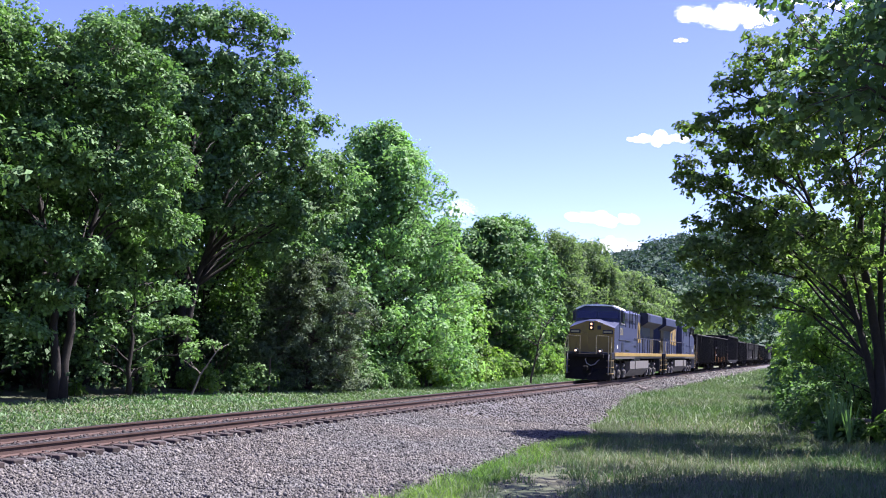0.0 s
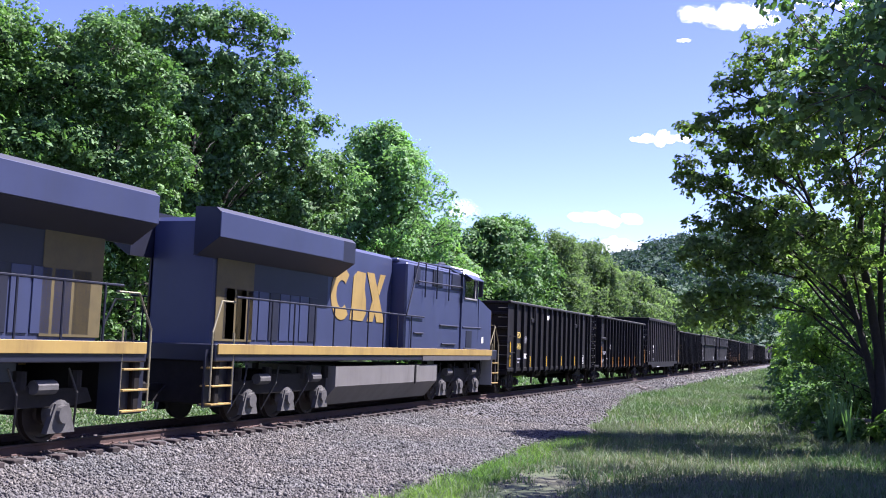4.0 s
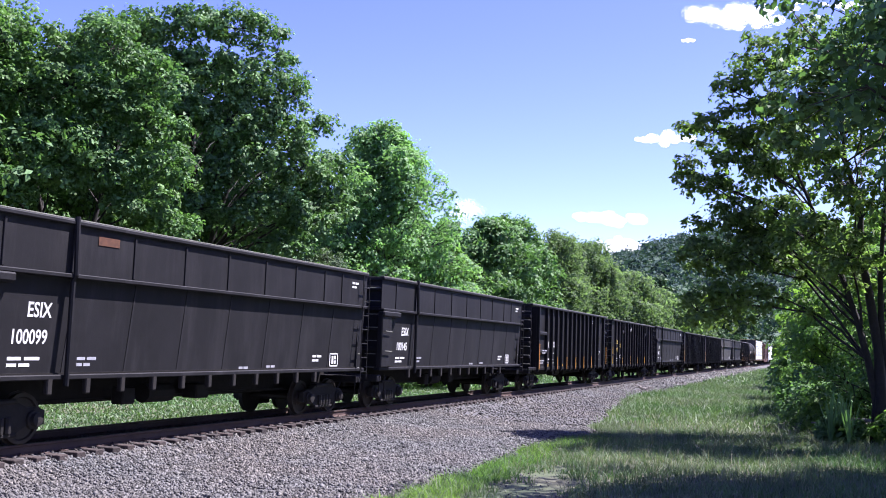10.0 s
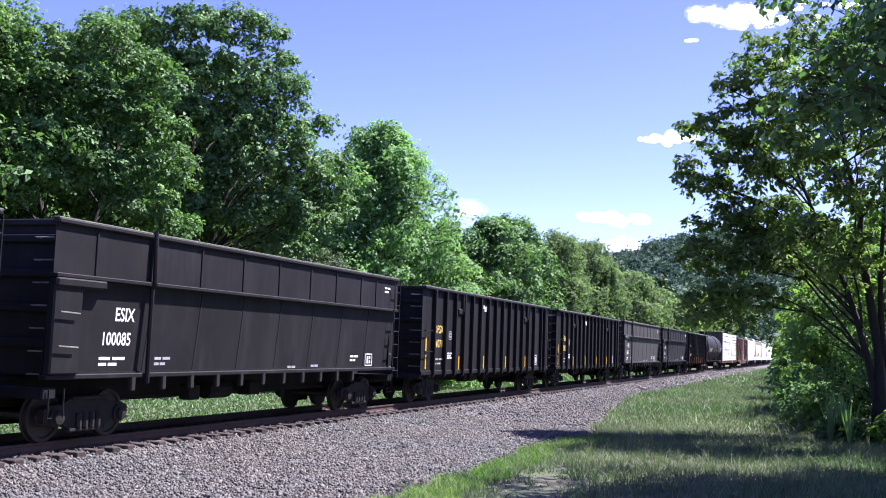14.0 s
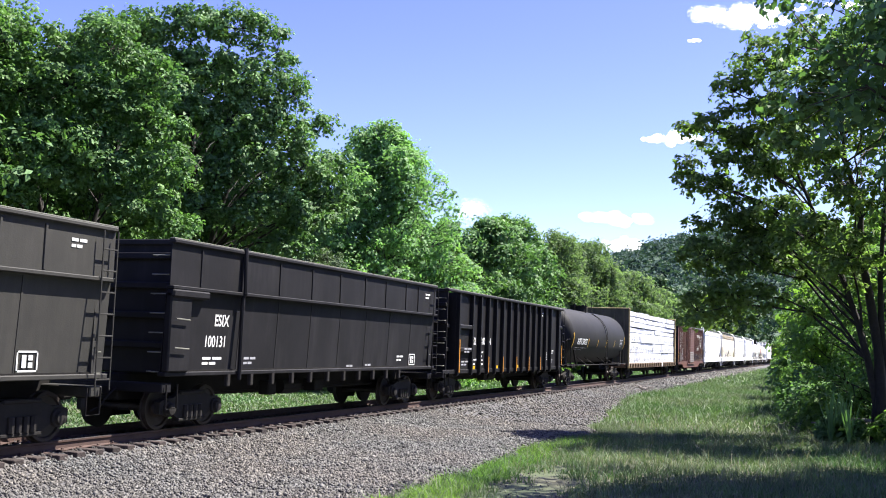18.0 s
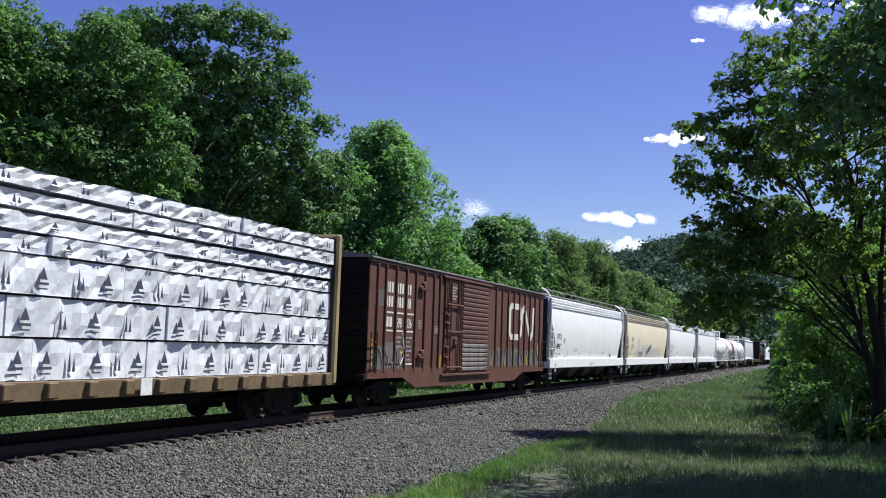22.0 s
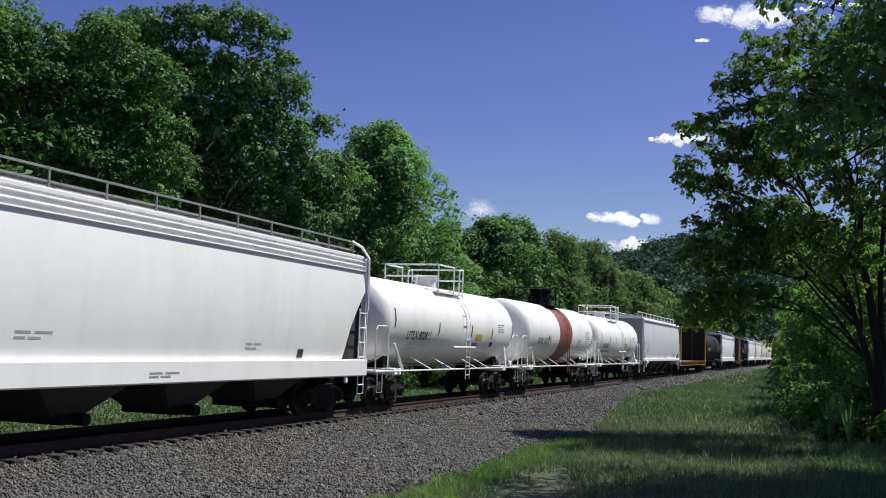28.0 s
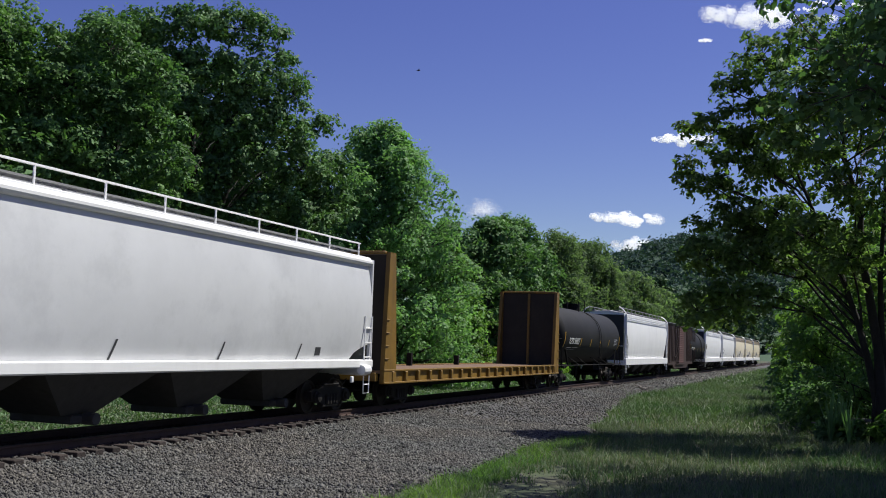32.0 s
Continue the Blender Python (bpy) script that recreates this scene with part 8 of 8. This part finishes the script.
# pilot, plow, lamps
part("pilot", Geo().box(-hE + 0.3, -hE + 0.5, -1.48, 1.48, 0.35, 1.7, 0.03), DARK, loco)
part("pilot", Geo().box(hE - 0.5, hE - 0.3, -1.45, 1.45, 0.5, 1.7, 0.03), DARK, loco)
part("snow_plow", Geo().loft([[(-hE + x, y, z) for x, z in ((0.30, 0.85), (-0.15 + abs(y) * 0.25, 0.12), (0.30, 0.12))] for y in (-1.45, -0.7, 0.0, 0.7, 1.45)]), DARK, loco)
part("anticlimber", Geo().box(-hE, -hE + 0.4, -1.0, 1.0, 1.5, 1.74, 0.03), DARK, loco)
bars(loco, "front_rail", [[(-hE + 0.12, y, 1.72), (-hE + 0.12, y, 2.86), (-hE + 0.12, y * 0.4, 2.86), (-hE + 0.12, y * 0.4, 1.72)] for y in (-1.3, 1.3)], CREAM_LETTER, 0.024, 6, apart=True)
bars(loco, "air_hose", [[(-hE + 0.25, 0.15, 1.42), (-hE - 0.05, 0.12, 1.36), (-hE - 0.12, 0.0, 1.12), (-hE - 0.12, -0.25, 1.0), (-hE - 0.12, -0.5, 1.08), (-hE + 0.0, -0.68, 1.32), (-hE + 0.25, -0.7, 1.36)]], SILVER, 0.028, 6)
for y in (-1.05, 1.05):
    part("number_board", Geo().box(-hE + 1.02, -hE + 1.10, y - 0.33, y + 0.33, 3.02, 3.26, 0.02), NAVY, loco)
    part("number_bar", Geo().box(-hE + 1.012, -hE + 1.018, y - 0.26, y + 0.26, 3.08, 3.2), CREAM_LETTER, loco)
part("headlight_box", Geo().box(-hE + 0.98, -hE + 1.16, -0.16, 0.16, 3.24, 3.78, 0.03), NAVY, loco)
for z in (3.39, 3.63):
    part("headlight", Geo().tube([(-hE + 0.95, 0, z), (-hE + 0.99, 0, z)], 0.065, 14), ORANGE_LAMP, loco, "lit warm headlight")
for y in (-0.78, 0.78):
    part("ditch_light", Geo().tube([(-hE + 0.02, y, 1.92), (-hE + 0.10, y, 1.92)], 0.065, 14), DITCH_LAMP, loco, "lit ditch light")
    part("lamp_housing", Geo().tube([(-hE + 0.08, y, 1.92), (-hE + 0.30, y, 1.92)], 0.14, 14), NAVY, loco)
part("horn", Geo().tube([(-hE + 4.0, 0.3, 4.9), (-hE + 4.0, 0.3, 5.02)], 0.05, 8).tube([(-hE + 3.7, 0.3, 5.04), (-hE + 4.3, 0.3, 5.04)], [0.1, 0.04], 10), NAVY, loco)
for e in (-1, 1):
    x = e * 6.55
    t = part("truck", Geo().box(x - 2.6, x + 2.6, -0.35, 0.35, 0.55, 0.95, 0.05).box(x - 0.6, x + 0.6, -1.0, 1.0, 0.75, 1.2, 0.05), DARK, loco)
    for s in (-1, 1):
        o = [(x - 2.75, 0.72), (x - 2.6, 0.98), (x - 1.2, 0.98), (x - 0.8, 1.12), (x + 0.8, 1.12), (x + 1.2, 0.98), (x + 2.6, 0.98), (x + 2.75, 0.72), (x + 2.2, 0.66), (x - 2.2, 0.66)]
        part("side_frame", Geo().prism(o, s * 0.98, s * 1.14, "y"), TRUCKM, t)
        for a in (-1.85, 0, 1.85):
            g = Geo()
            g.loft([[(x + a + r * math.cos(2 * math.pi * k / 16), s * y, 0.53 + r * math.sin(2 * math.pi * k / 16)) for k in range(16)] for y, r in ((1.0, 0.26), (1.2, 0.26), (1.22, 0.18), (1.32, 0.16))])
            g.add([(x + a + px, s * y, z) for y in (1.12, 1.24) for px, z in ((-0.36, 0.2), (0.36, 0.2), (0.17, 0.72), (-0.17, 0.72))], [(0, 1, 2, 3), (7, 6, 5, 4), (0, 4, 5, 1), (1, 5, 6, 2), (2, 6, 7, 3), (3, 7, 4, 0)])
            part("journal_box", g, LOCO_BOX, t, "pale dusty axle box")
        for a in (-2.3, -0.9, 0.9, 2.3):
            part("spring", Geo().tube([(x + a, s * 1.1, 0.98), (x + a, s * 1.1, 1.3)], 0.12, 10), TRUCKM, t)
        for a in (-1.6, 1.1):
            part("brake_cylinder", Geo().tube([(x + a, s * 1.22, 1.02), (x + a + 0.5, s * 1.22, 1.02)], 0.13, 10), LOCO_BOX, t)
        bars(t, "sand_pipe", [[(x + a, s * 1.2, 1.35), (x + a + 0.2, s * 1.25, 0.9), (x + a + 0.45, s * 1.0, 0.25)] for a in (-2.6, -1.2, 0.5, 2.0)], AXLEBOX, 0.022, 5, apart=True)
    for a in (-1.85, 0, 1.85):
        w = part("wheelset", shared("big_wheelset", lambda: wheelset_geo(0.533), WHEELM, True), None, t, at=pose(x + a, 0, 0.533))
        WHEELS.append((w, Vector((x + a, 0, 0.533)), 0.533, 74.65 + x + a))
coupler(loco, -hE + 0.1), coupler(loco, hE - 0.1)
trail = copy_thing(loco, pose(97.9, 0, 0, 0, 0, 180))
tagged(trail, "blue and yellow diesel freight locomotive running backwards")
CARS.append((trail, 97.9))
for o in trail.children_recursive:
    if o.name.split(".")[0] == "wheelset":
        WHEELS.append((o, o.location.copy(), -0.533, 97.9 - o.location.x))


# ---------------------------------------------------------------- what moves
def motions():
    for thing, u in CARS:
        turn = 180 if thing is trail else 0
        walk(thing, [(t, pose(u - SPEED * t, 0, 0, 0, 0, turn)) for t in (0.0, 8.0, 16.0, 24.0, 32.0)])
    for wheel, at, r, u in WHEELS:
        # each wheelset rolls while it passes the camera's stretch of track
        t0 = min(max(round((u - 46.0) / SPEED * FPS), 0), 959)
        t1 = min(max(round((u - 5.0) / SPEED * FPS), 1), 960)
        rows = [(0.0, pose(*at))] if t0 > 0 else []
        rows += [(k / FPS, pose(*at, 0, math.degrees(-SPEED * (k - t0) / FPS / r) % 360, 0)) for k in range(t0, t1 + 1)]
        rows += [(CLIP, rows[-1][1])] if t1 < 960 else []
        walk(wheel, rows)
    for cloud, px, py in CLOUDS:
        walk(cloud, [(t, Matrix.Translation(bearing(px + 0.00087 * t, py, DIST)) @ pose(0, 0, 0, 0, 0, 20.5 - 90)) for t in (0.0, 16.0, 32.0)])
    path = ((0.0, -230, 616), (12.0, 130, 436), (20.0, 372, 315), (25.0, 525, 240), (27.5, 597, 203), (28.0, 609, 195), (29.0, 638, 180), (30.0, 670, 162), (31.0, 704, 145), (32.0, 741, 125))
    walk(BIRD, [(t, Matrix.Translation(bearing((x - 784) / 1568, (441 - y) / 1568, 95.0)) @ pose(0, 0, 0, 0, -12, -50)) for t, x, y in path])
    for s, wing in zip((-1, 1), WINGS):
        rows = [(0.0, pose(0, 0, 0))] + [(25.0 + 0.2 * i, pose(0, 0, 0, s * (28 if i % 2 else -18))) for i in range(36)]
        walk(wing, rows)


motions()
